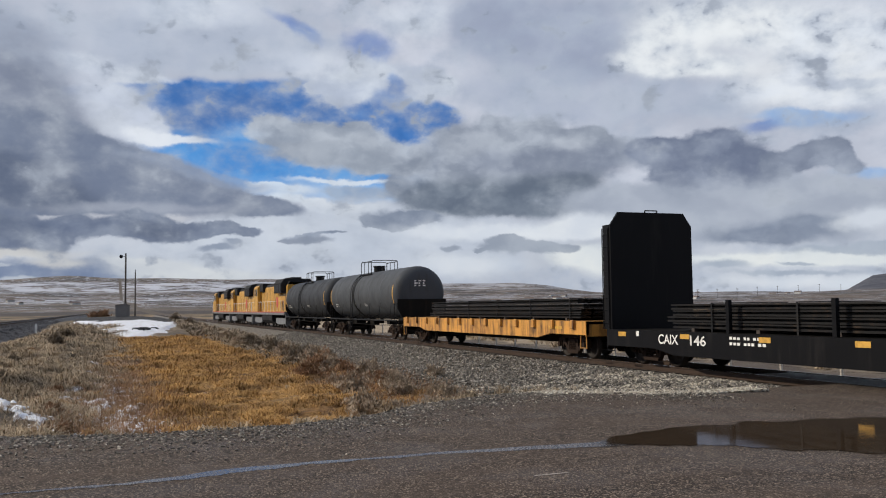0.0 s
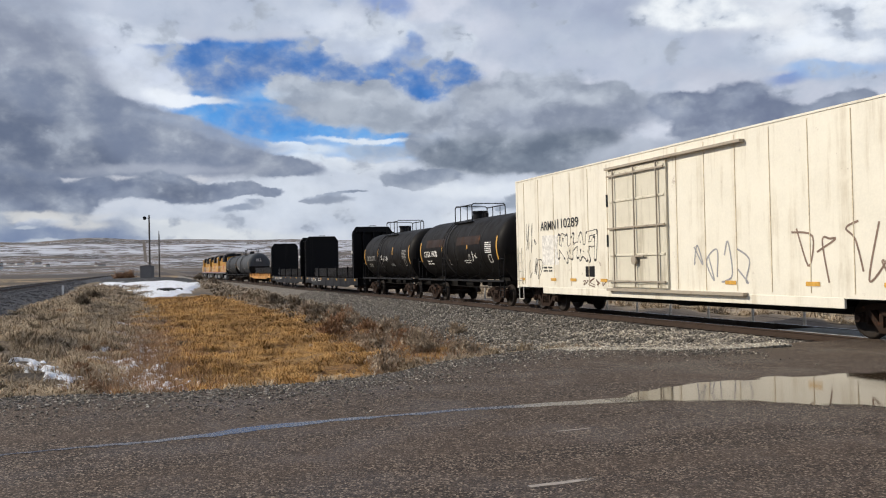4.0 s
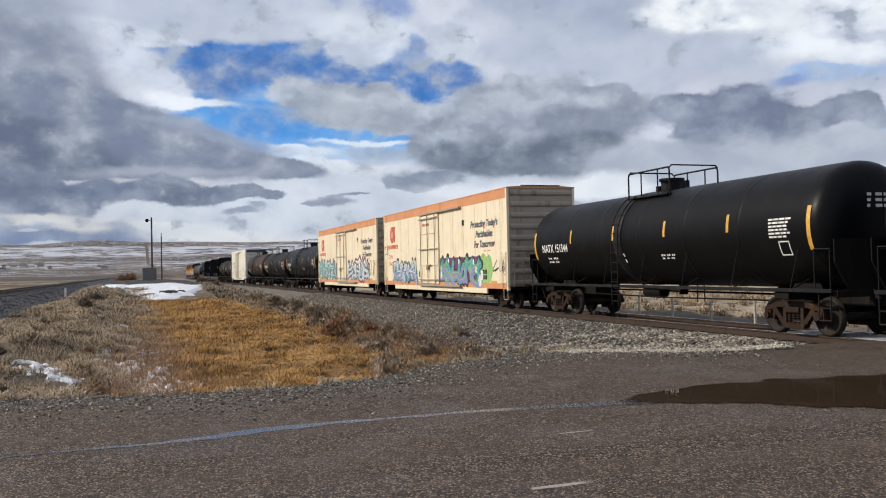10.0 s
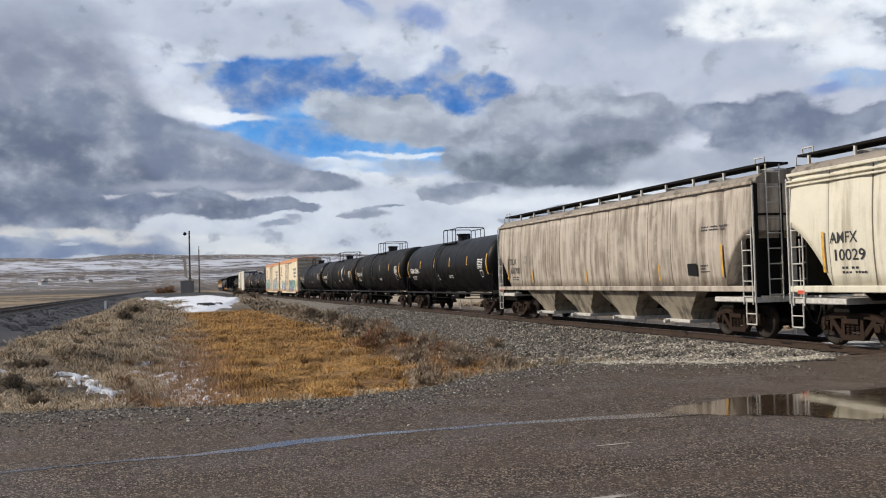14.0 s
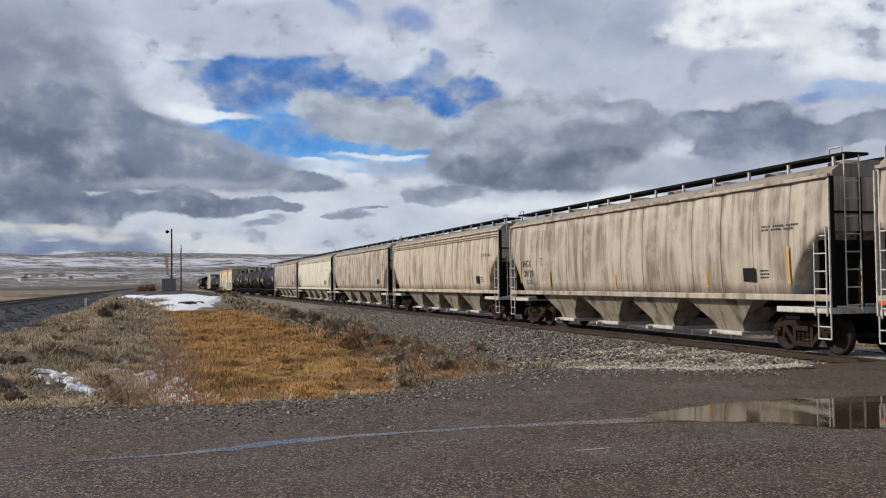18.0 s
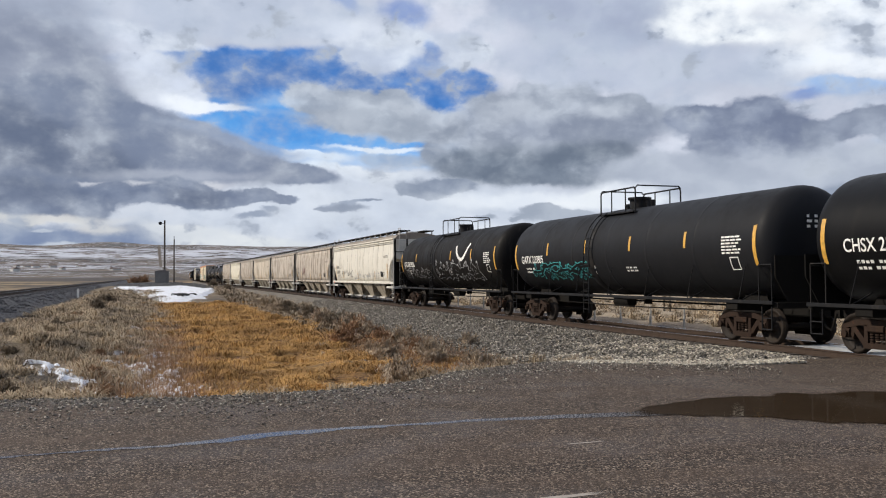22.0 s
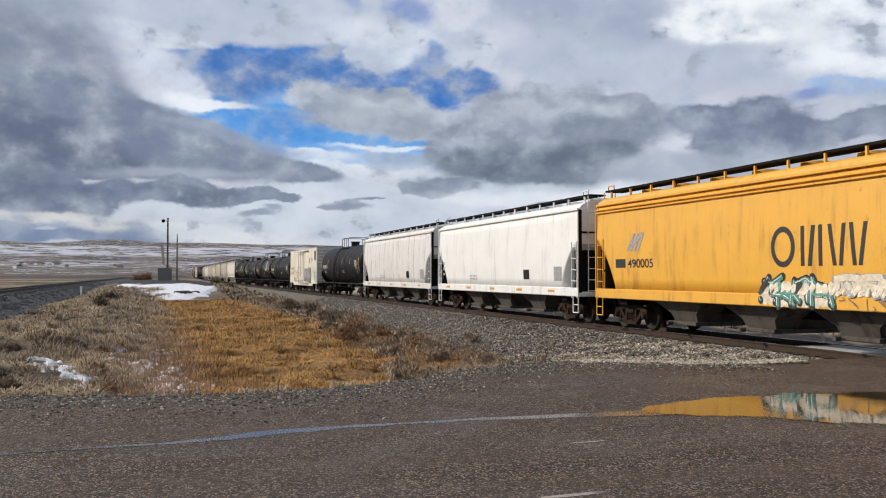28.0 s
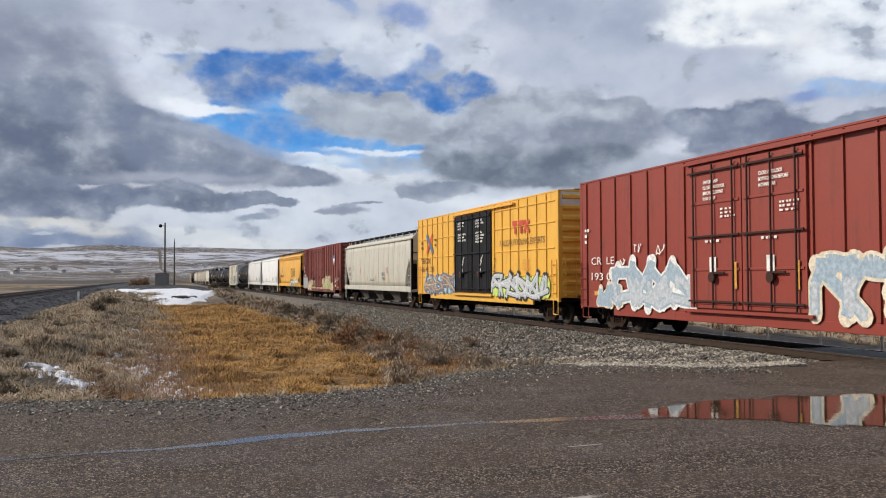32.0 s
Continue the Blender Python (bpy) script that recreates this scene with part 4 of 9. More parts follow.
def strip_water(name, ys, far_x, near_x, z, rag, mat, margin):
    """Water lying between two uneven shores; its depth, from 0 at the shore to 1, is kept on the mesh."""
    n, m = 110, 16
    ya = np.linspace(ys[0], ys[-1], n)
    xa = np.interp(ya, ys, far_x) + rag * wavy(ya, 0 * ya, 0.6, 31)
    xc = np.interp(ya, ys, near_x) + rag * 1.5 * wavy(ya, 0 * ya, 0.5, 32)
    vs, deep = [], []
    for i in range(n):
        for j in range(m + 1):
            x = xa[i] + (xc[i] - xa[i]) * j / m
            vs.append((float(x), float(ya[i]), z))
            rim = min((x - xa[i]) / (margin * 0.5), (xc[i] - x) / margin, (ya[i] - ya[0]) / (2.5 * margin), (ya[-1] - ya[i]) / 0.4)
            deep.append(max(0.0, min(1.0, float(rim))))
    me = bpy.data.meshes.new(name)
    me.from_pydata(vs, [], [(i * (m + 1) + j, (i + 1) * (m + 1) + j, (i + 1) * (m + 1) + j + 1, i * (m + 1) + j + 1) for i in range(n - 1) for j in range(m)])
    me.attributes.new("depth", "FLOAT", "POINT").data.foreach_set("value", deep)
    me.update()
    if me.polygons[0].normal.z < 0:
        me.flip_normals()
    return part(name, me, mat)


# ---- tracks ----
def bed_profile(base_z, top_z, half, toe):
    return [(-toe, base_z), (-half - 0.15, top_z - 0.06), (-half + 0.15, top_z), (half - 0.15, top_z), (half + 0.15, top_z - 0.06), (toe, base_z)]


def build_bed(name, xs, yc, z0, material, half, toe, base, label):
    rings = []
    rs = np.random.RandomState(9)
    prof = bed_profile(base, -0.20, half, toe)
    fine = []
    for (ya, za), (yb, zb) in zip(prof, prof[1:]):
        k = 7 if abs(yb - ya) > 1.2 else 2
        fine += [(ya + (yb - ya) * i / k, za + (zb - za) * i / k) for i in range(k)]
    fine.append(prof[-1])
    for x in xs:
        cy = yc + (float(bend(x)) if yc > 0 else 0.0)
        row = []
        for y, z in fine:
            edge = abs(y) > half
            row.append((x, cy + y + (0.12 * float(wavy(x, y, 2.2, 14)) if edge else 0), z0 + z + (0.06 * float(wavy(x, y * 3, 1.3, 15)) + rs.uniform(-0.025, 0.025)) * (1.0 if edge else 0.2)))
        rings.append(row)
    ob = part(name, Geo().rings(rings, closed=False, caps=False), material)
    return tagged(ob, label, "track bed", kind="structure")


def rail_profile():
    return [(-0.07, -0.17), (0.07, -0.17), (0.07, -0.155), (0.012, -0.135), (0.012, -0.045), (0.036, -0.035), (0.036, -0.006), (0.028, 0.0),
            (-0.028, 0.0), (-0.036, -0.006), (-0.036, -0.035), (-0.012, -0.045), (-0.012, -0.135), (-0.07, -0.155)]


def build_track(name, yc, z0, xs, label, ties_from, ties_to):
    top = new(name)
    tagged(top, label, "railway track", kind="structure")
    for side in (-0.7525, 0.7525):
        rings = []
        for x in xs:
            cy = yc + side + (float(bend(x)) if yc > 0 else 0.0)
            rings.append([(x, cy + y, z0 + z) for y, z in rail_profile()])
        part("rail", Geo().rings(rings, smooth=False), RAIL, top, "brown steel rail")
        part("rail_head", Geo().rings([[(x, yc + side + (float(bend(x)) if yc > 0 else 0.0) + y, z0 + z) for y, z in ((-0.026, 0.0), (0.026, 0.0), (0.024, 0.0025), (-0.024, 0.0025))] for x in xs], smooth=False), RAILTOP, top, "polished running surface of the rail")
    tie = Geo().box(-0.115, 0.115, -1.3, 1.3, -0.34, -0.165, 0.015).mesh("tie")
    tie.materials.append(TIE)
    rs = random.Random(2)
    x = ties_from
    while x > ties_to:
        ob = part("tie", tie, None, top, at=(x, yc + rs.uniform(-0.03, 0.03), z0 + rs.uniform(-0.012, 0.004)))
        ob.rotation_euler = (0, 0, rs.uniform(-0.015, 0.015))
        x -= 0.51
    g = Geo()
    while x > -340:
        cy = yc + (float(bend(x)) if yc > 0 else 0.0)
        g.box(x - 0.115, x + 0.115, cy - 1.3, cy + 1.3, z0 - 0.34, z0 - 0.165)
        x -= 0.51
    ob = part("ties", g, TIE, top)
    ob["kind"] = "stuff"
    return top


build_ground()
build_road()
build_puddles()
far_xs = list(np.arange(-14.8, -70, -0.45)) + list(np.arange(-70, -200, -2.5)) + list(np.arange(-200, -900, -20))
build_bed("main_track_bed", far_xs, TRACK_Y, 0.0, BALLAST, 1.75, 6.9, -1.12, "grey crushed-rock embankment under the main track")
build_bed("main_track_bed_beyond", list(np.arange(5.9, 200, 8)), TRACK_Y, 0.0, BALLAST, 1.75, 4.6, -0.7, "grey crushed-rock bed past the crossing")
build_bed("siding_track_bed", list(np.arange(-14.0, -120, -1.2)) + list(np.arange(-120, -900, -20)), SIDING_Y, SIDING_Z, BALLAST_DARK, 1.9, 4.4, -1.25, "dark gravel bank under the second track")
rail_xs = [60, 0, -20, -40, -60, -80, -100, -120, -140, -160, -180] + list(range(-200, -900, -25))
build_track("main_track", TRACK_Y, 0.0, rail_xs, "main railway track, brown rails on dark ties in ballast", -15.2, -120)
build_track("siding_track", SIDING_Y, SIDING_Z, [-14] + rail_xs[2:], "second railway track on a dark gravel bank", -15.0, -90)


# ---- rolling stock ----
# Every car stands at its middle on the rail tops; -x is its front, -y the side towards the road.
AXLE = 0.457
SPINNERS = []          # wheelsets, which turn as the train rolls


def mesh_wheelset(r):
    g = Geo()
    for s in (-1, 1):
        rows = [(s * 0.68, 0.12), (s * 0.68, r - 0.04), (s * 0.70, r + 0.025), (s * 0.725, r + 0.02), (s * 0.735, r), (s * 0.82, r - 0.006),
                (s * 0.82, r - 0.07), (s * 0.775, r - 0.09), (s * 0.775, 0.17), (s * 0.83, 0.14), (s * 0.83, 0.09), (s * 1.06, 0.085)]
        g.lathe_y(rows, 28)
        for i in range(3):
            a = 2 * pi * i / 3
            g.cyl((0.04 * cos(a), s * 1.06, 0.04 * sin(a)), (0.04 * cos(a), s * 1.075, 0.04 * sin(a)), 0.012, 6)
    g.cyl((0, -0.68, 0), (0, 0.68, 0), 0.085, 12)
    me = g.mesh("wheelset")
    me.materials.append(WHEEL)
    return me


def mesh_side_frame():
    """A cast truck side: top member, legs over the axle boxes, tension member and spring nest."""
    g = Geo()
    y0, y1 = -0.075, 0.075
    g.plate([(-1.02, 0.66), (-0.52, 0.80), (0.52, 0.80), (1.02, 0.66), (1.02, 0.56), (0.50, 0.66), (-0.50, 0.66), (-1.02, 0.56)], y0, y1)
    for s in (-1, 1):
        g.plate([(s * 1.02, 0.62), (s * 0.74, 0.62), (s * 0.76, 0.42), (s * 0.70, 0.34), (s * 0.66, 0.50), (s * 0.40, 0.22), (s * 0.30, 0.20), (s * 0.30, 0.30), (s * 0.60, 0.62), (s * 0.70, 0.70)], y0 + 0.01, y1 - 0.01)
        g.plate([(s * 0.36, 0.68), (s * 0.25, 0.68), (s * 0.25, 0.24), (s * 0.36, 0.24)], y0, y1)
        g.plate([(s * 1.04, 0.60), (s * 1.04, 0.36), (s * 0.99, 0.36), (s * 0.99, 0.60)], y0, y1)
        g.box(s * 0.89 - 0.11, s * 0.89 + 0.11, -0.11, 0.09, 0.37, 0.57, 0.03)
        g.cyl((s * 0.89, -0.16, 0.457), (s * 0.89, -0.10, 0.457), 0.085, 12)
    g.plate([(-0.42, 0.28), (0.42, 0.28), (0.36, 0.16), (-0.36, 0.16)], y0 - 0.01, y1 + 0.01)
    for x in (-0.15, 0.0, 0.15):
        for i in range(4):
            g.cyl((x, -0.02, 0.285 + i * 0.058), (x, -0.02, 0.32 + i * 0.058), 0.065, 8)
    g.box(-0.24, 0.24, -0.12, 0.06, 0.52, 0.68, 0.03)
    me = g.mesh("side_frame")
    me.materials.append(TRUCK)
    return me


WHEELSET = mesh_wheelset(AXLE)
SIDE_FRAME = mesh_side_frame()
BOLSTER = Geo().box(-0.2, 0.2, -1.0, 1.0, 0.42, 0.72, 0.04).mesh("bolster")
BRAKE_BEAM = Geo().box(-0.05, 0.05, -0.85, 0.85, 0.3, 0.5, 0.02).mesh("brake_beam")
for steel_mesh in (BOLSTER, BRAKE_BEAM):
    steel_mesh.materials.append(TRUCK)


def truck(car, x):
    """A four-wheel truck under a car."""
    for s in (-1, 1):
        sf = part("side_frame", SIDE_FRAME, None, car, at=(x, s * 1.0, 0))
        if s > 0:
            sf.rotation_euler = (0, 0, pi)
    part("bolster", BOLSTER, None, car, at=(x, 0, 0))
    for s in (-0.55, 0.55):
        part("brake_beam", BRAKE_BEAM, None, car, at=(x + s, 0, 0))
    for s in (-1, 1):
        ob = part("wheelset", WHEELSET, None, car)
        ob.matrix_parent_inverse = Matrix.Translation((x + s * 0.89, 0, AXLE))
        SPINNERS.append(ob)


def coupler_geo(end, half):
    """A drawbar with its knuckle, reaching from the sill to the car's end."""
    s = end
    g = Geo().box(min(s * (half - 1.6), s * (half - 0.22)), max(s * (half - 1.6), s * (half - 0.22)), -0.09, 0.09, 0.76, 0.96, 0.02)
    g.box(min(s * (half - 0.24), s * (half + 0.06)), max(s * (half - 0.24), s * (half + 0.06)), -0.17, 0.15, 0.72, 1.0, 0.05)
    g.tube([(s * (half - 0.3), -0.3, 0.85), (s * (half - 0.12), -0.28, 0.5), (s * (half + 0.02), -0.2, 0.42)], 0.03, 6)
    return g


def ladder_geo(x, y, z0, z1, w=0.42, n=6, r=0.016, along_x=True):
    g = Geo()
    for k in (-w / 2, w / 2):
        p = (x + k, y, z0) if along_x else (x, y + k, z0)
        q = (x + k, y, z1) if along_x else (x, y + k, z1)
        g.cyl(p, q, r, 6)
    for i in range(n):
        z = z0 + (z1 - z0) * (i + 0.5) / n
        if along_x:
            g.cyl((x - w / 2, y, z), (x + w / 2, y, z), r * 0.9, 5)
        else:
            g.cyl((x, y - w / 2, z), (x, y + w / 2, z), r * 0.9, 5)
    return g


def running_gear(car, half, truck_at, sill=True):
    truck(car, -truck_at)
    truck(car, truck_at)
    for s in (-1, 1):
        part("coupler", coupler_geo(s, half), UNDER, car)


def wrapped(me, r, zc, off=0.008):
    """Lays flat lettering that faces -y round a tank of radius r."""
    for v in me.vertices:
        d = max(-r * 0.99, min(r * 0.99, v.co.z - zc))
        a, far = d / r, r + off + max(0.0, -v.co.y)
        v.co = (v.co.x, -far * cos(a), zc + far * sin(a))


def mark(car, geo_or_text, material, name="lettering", wrap=None, label=""):
    me = geo_or_text.mesh(name)
    if wrap:
        wrapped(me, *wrap)
    return part(name, me, material, car, label)


def quad_grid(g, x0, x1, z0, z1, y=0.0, n=4):
    """An upright rectangle facing -y, cut into strips so that it can be wrapped."""
    for i in range(n):
        a, b = z0 + (z1 - z0) * i / n, z0 + (z1 - z0) * (i + 1) / n
        g.add([(x0, y, a), (x1, y, a), (x1, y, b), (x0, y, b)], [(0, 1, 2, 3)])
    return g


def words(car, text, x, z, h, material, y, wrap=None, width=None, shear=0.0, name="lettering", tight=1.0, lines=1.0, label="", bold=0.012):
    ob = lettering(name, text, h, car, (0, 0, 0), material, label, width, shear, tight, lines, 0.0, bold) if text.strip() else None
    if ob is None:
        return None
    for v in ob.data.vertices:
        v.co = (v.co.x + x, y, v.co.z + z)
    if wrap:
        wrapped(ob.data, *wrap)
    return ob


def small_print(car, x, z, cols, rows, h, w, material, y, wrap=None, seed=1, gap=1.7):
    """A block of writing too small to read: bars."""
    rs = random.Random(seed)
    g = Geo()
    for r in range(rows):
        px = x
        for c in range(cols):
            l = w * rs.uniform(0.5, 1.0)
            n = max(1, int(l / (h * 1.5)))
            for q in range(n):
                quad_grid(g, px + l * q / n, px + l * (q + 0.72) / n, z - r * h * gap, z - r * h * gap + h * rs.uniform(0.75, 0.95), y, 1)
            px += l + w * 0.2
    ob = mark(car, g, material, "small_print", wrap)
    ob["kind"] = "stuff"
    return ob


def squiggle(rs, n=4):
    """A smooth aimless curve in the unit square: sprayed shapes that spell nothing."""
    pts = [(rs.uniform(-0.15, 1.15), rs.uniform(0, 1)) for _ in range(n)]
    out = []
    for i in range(n - 1):
        p0, p1, p2, p3 = pts[max(0, i - 1)], pts[i], pts[i + 1], pts[min(n - 1, i + 2)]
        for q in range(5):
            t = q / 5
            out.append(tuple(0.5 * (2 * p1[k] + (p2[k] - p0[k]) * t + (2 * p0[k] - 5 * p1[k] + 4 * p2[k] - p3[k]) * t * t + (3 * p1[k] - p0[k] - 3 * p2[k] + p3[k]) * t ** 3) for k in (0, 1)))
    out.append(pts[-1])
    return [(x, min(1.0, max(0.0, z))) for x, z in out]


def glyph(rs):
    """A few leaning bars and hooks, packed like a sprayed letter but spelling nothing."""
    top, foot = rs.uniform(0.85, 1.1), rs.uniform(-0.1, 0.15)
    bars_ = [[(rs.uniform(0.0, 0.2), foot), (rs.uniform(-0.05, 0.25), 0.5), (rs.uniform(0.05, 0.3), top)],
             [(rs.uniform(0.65, 0.9), foot + rs.uniform(-0.1, 0.1)), (rs.uniform(0.7, 1.0), rs.uniform(0.5, 1.1))]]
    z = rs.choice((0.1, 0.45, 0.9))
    bars_.append([(0.05, z + rs.uniform(-0.1, 0.1)), (0.5, z + rs.uniform(-0.15, 0.15)), (0.95, z + rs.uniform(-0.2, 0.2))])
    if rs.random() < 0.6:
        bars_.append([(0.1, rs.uniform(0.5, 0.9)), (0.9, rs.uniform(0.0, 0.4)), (1.1, rs.uniform(-0.15, 0.1))])
    return bars_


def stroke(g, pts, wid, rnd=True):
    """A painted line of even width through points (x, z), with round joints."""
    for (xa, za), (xb, zb) in zip(pts, pts[1:]):
        l = sqrt((xb - xa) ** 2 + (zb - za) ** 2) or 1.0
        ox, oz = -(zb - za) / l * wid / 2, (xb - xa) / l * wid / 2
        n = max(1, int(abs(zb - za) / 0.18))
        for i in range(n):
            p, q = i / n, (i + 1) / n
            pa, pb = (xa + (xb - xa) * p, za + (zb - za) * p), (xa + (xb - xa) * q, za + (zb - za) * q)
            y = -0.000015 * (len(g.f) % 220)
            g.add([(pa[0] - ox, y, pa[1] - oz), (pb[0] - ox, y, pb[1] - oz), (pb[0] + ox, y, pb[1] + oz), (pa[0] + ox, y, pa[1] + oz)], [(0, 1, 2, 3)])
    if rnd:
        for x, z in pts:
            y = -0.000015 * (len(g.f) % 220)
            g.add([(x + wid / 2 * cos(2 * pi * k / 10), y, z + wid / 2 * sin(2 * pi * k / 10)) for k in range(10)], [tuple(range(10))])


def flat_paint(car, g, material, y, name, wrap=None, lift=0.0, parent=None, label=""):
    """Paint on a side that faces -y, or round a tank."""
    me = g.mesh(name)
    for v in me.vertices:
        v.co.y = y - lift + v.co.y
    if wrap:
        wrapped(me, wrap[0], wrap[1], 0.008)
    ob = part(name, me, material, parent or car, label)
    if name.startswith("spray") or name == "scrawl":
        ob["kind"] = "stuff"
    return ob


def cloud_shape(g, x0, x1, z0, z1, rs, n=9):
    """A patch of spray with a bumpy rim."""
    w, h = x1 - x0, z1 - z0
    for i in range(n):
        cx = x0 + w * (i + 0.5) / n
        rx, rz = w / n * rs.uniform(0.7, 1.0), h * rs.uniform(0.42, 0.52)
        y = -0.0001 * i
        ring = [(cx + rx * cos(2 * pi * k / 14) * rs.uniform(0.9, 1.08), y, (z0 + z1) / 2 + rz * sin(2 * pi * k / 14) * rs.uniform(0.9, 1.05)) for k in range(14)]
        g.add([(cx, y, (z0 + z1) / 2)] + ring, [(0, 1 + k, 1 + (k + 1) % 14) for k in range(14)])


def graffiti(car, x0, x1, z0, z1, y, fill, tone, line, seed, wrap=None, letters=5, back=None, label="sprayed graffiti lettering", fat=0.2, slant=0.12, rim=0.09, shine=None):
    """A sprayed piece: a halo, fat outlined letters of invented shape, a second tone in them and thin highlights."""
    rs = random.Random(seed)
    w, h = x1 - x0, z1 - z0
    lw = w / letters
    lines = []
    for i in range(letters):
        for bar in glyph(rs) + [squiggle(rs, 4)]:
            lines.append([(x0 + lw * (i - 0.15 + 1.3 * px) + slant * (pz - 0.5) * lw, z0 + h * (0.12 + 0.76 * pz)) for px, pz in bar])
    body = Geo()
    for l in lines:
        stroke(body, l, h * (fat + rim))
    top = flat_paint(car, body, line, y, "graffiti", wrap, 0.004, None, label)
    if back is not None:
        g = Geo()
        cloud_shape(g, x0 - 0.02 * w, x1 + 0.02 * w, z0, z1 - 0.16 * h, rs, letters * 3)
        flat_paint(car, g, back, y, "spray_halo", wrap, 0.001, top)
    g = Geo()
    for l in lines:
        stroke(g, l, h * fat, False)
    flat_paint(car, g, fill, y, "spray_fill", wrap, 0.008, top)
    g = Geo()
    for l in lines:
        cut = [(x, z) for x, z in l if z < z0 + h * 0.62]
        if len(cut) > 1:
            stroke(g, cut, h * fat * 0.6)
    if g.v:
        flat_paint(car, g, tone, y, "spray_shading", wrap, 0.012, top)
    if shine is not None:
        g = Geo()
        for l in lines:
            stroke(g, [(x - h * fat * 0.2, z + h * fat * 0.16) for x, z in l], h * 0.025, False)
        flat_paint(car, g, shine, y, "spray_highlight", wrap, 0.016, top)
    return top


def scrawl(car, x0, x1, z0, z1, y, material, seed, wrap=None, wid=0.035, n=4, label="thin scrawled marks"):
    """Quick thin handwriting without words."""
    rs = random.Random(seed)
    g = Geo()
    lw = (x1 - x0) / n
    for i in range(n):
        stroke(g, [(x0 + lw * (i + 0.1 + 0.8 * px), z0 + (z1 - z0) * pz) for px, pz in squiggle(rs, rs.choice((4, 5, 6)))], wid, False)
    return flat_paint(car, g, material, y, "scrawl", wrap, 0.005, None, label)


# -- tank cars --
def tank_car(label, half, r, zc, shell_mat, ring=True, platform_x=-0.3, reach=1.15):
    car = new("tank_car")
    tagged(car, label, "tank car", "cars of the freight train")
    b = half - 0.58
    # dished heads with a tight knuckle
    rows = [(-b + 0.62 * (1 - cos(pi / 2 * q)), r * (sin(pi / 2 * q) ** 0.6 if q > 0 else 0.01)) for q in (0, 0.03, 0.08, 0.16, 0.27, 0.38, 0.5, 0.62, 0.74, 0.86, 1.0)]
    seams = [(-b + 0.8 + (2 * b - 1.6) * i / 6) for i in range(1, 6)]
    mid = []
    for xq in seams:
        mid += [(xq - 0.12, r), (xq - 0.03, r), (xq - 0.02, r + 0.003), (xq + 0.02, r + 0.003), (xq + 0.03, r), (xq + 0.12, r)]
    rows = rows + [(-b + 0.92, r)]
    full = rows + mid + [(-x, rr) for x, rr in reversed(rows)]
    part("tank_shell", Geo().lathe_x(full, 48, 0, zc), shell_mat, car)
    if ring:
        part("tank_band", Geo().lathe_x([(-reach - 0.02 + platform_x, r + 0.004), (platform_x - reach, r + 0.018), (platform_x - reach + 0.45, r + 0.018), (platform_x - reach + 0.47, r + 0.004)], 48, 0, zc, caps=False), BLACK, car, "darker steel band round the tank")
    zt = zc + r
    # top platform, manway and valves
    px = platform_x
    for s in (-1, 1):
        part("platform_grating", Geo().box(px - reach, px + reach, *sorted((s * 0.57, s * 0.92)), zt - 0.22, zt - 0.18), BLACK, car)
    g = Geo()
    e = reach + 0.05
    for s in (-1, 1):
        y = s * 0.86
        # a long rail and, over it, two hoops with rounded shoulders
        g.tube([(px - e, y, zt - 0.25), (px - e, y, zt + 0.52), (px - e + 0.08, y, zt + 0.60), (px + e - 0.08, y, zt + 0.60), (px + e, y, zt + 0.52), (px + e, y, zt - 0.25)], 0.027, 6)
        g.tube([(px - 0.35 * e, y, zt - 0.2), (px - 0.35 * e, y, zt + 0.60)], 0.022, 6)
        g.tube([(px + 0.45 * e, y, zt - 0.2), (px + 0.45 * e, y, zt + 0.60)], 0.022, 6)
    for x in (px - e, px + e):
        g.tube([(x, -0.86, zt + 0.58), (x, -0.78, zt + 0.66), (x, 0.78, zt + 0.66), (x, 0.86, zt + 0.58)], 0.024, 6)
    part("platform_railing", g, BLACK, car, "black tubular railing on top of the tank")
    part("manway", Geo().cyl((px, 0, zt - 0.1), (px, 0, zt + 0.28), 0.34, 18).cyl((px, 0, zt + 0.28), (px, 0, zt + 0.36), 0.40, 18), BLACK, car, "black manway dome")
    for vx, vy, vr, vh in ((0.65, 0.1, 0.1, 0.24), (0.85, -0.15, 0.07, 0.2), (-0.7, 0.0, 0.13, 0.18)):
        part("valve", Geo().cyl((px + vx, vy, zt - 0.08), (px + vx, vy, zt + vh), vr, 10), BLACK, car)
    # ladder over the shoulder of the shell, then straight down past the sill
    lx = px - reach + 0.22
    for s in (-1, 1):
        g = Geo()
        way = [(s * (r + 0.11), 0.48), (s * (r + 0.11), zc - 0.2)] + [(s * (r + 0.11) * cos(q), zc + (r + 0.11) * sin(q)) for q in np.linspace(0.0, 1.0, 8)]
        for k in (-0.2, 0.2):
            g.tube([(lx + k, y, z) for y, z in way], 0.021, 5)
        for i in range(10):
            z = 0.62 + i * 0.31
            d = max(0.0, z - zc) / (r + 0.11)
            y = s * (r + 0.11) * sqrt(max(0.05, 1 - d * d))
            g.cyl((lx - 0.2, y, z), (lx + 0.2, y, z), 0.016, 5)
        part("ladder", g, BLACK, car)
        # running board rail along the foot of the shell
        zr = 1.10
        y0, y1 = sorted((s * 1.46, s * 1.40))
        g = Geo().box(-half + 0.62, half - 0.62, y0, y1, zr - 0.05, zr + 0.04, 0.01)
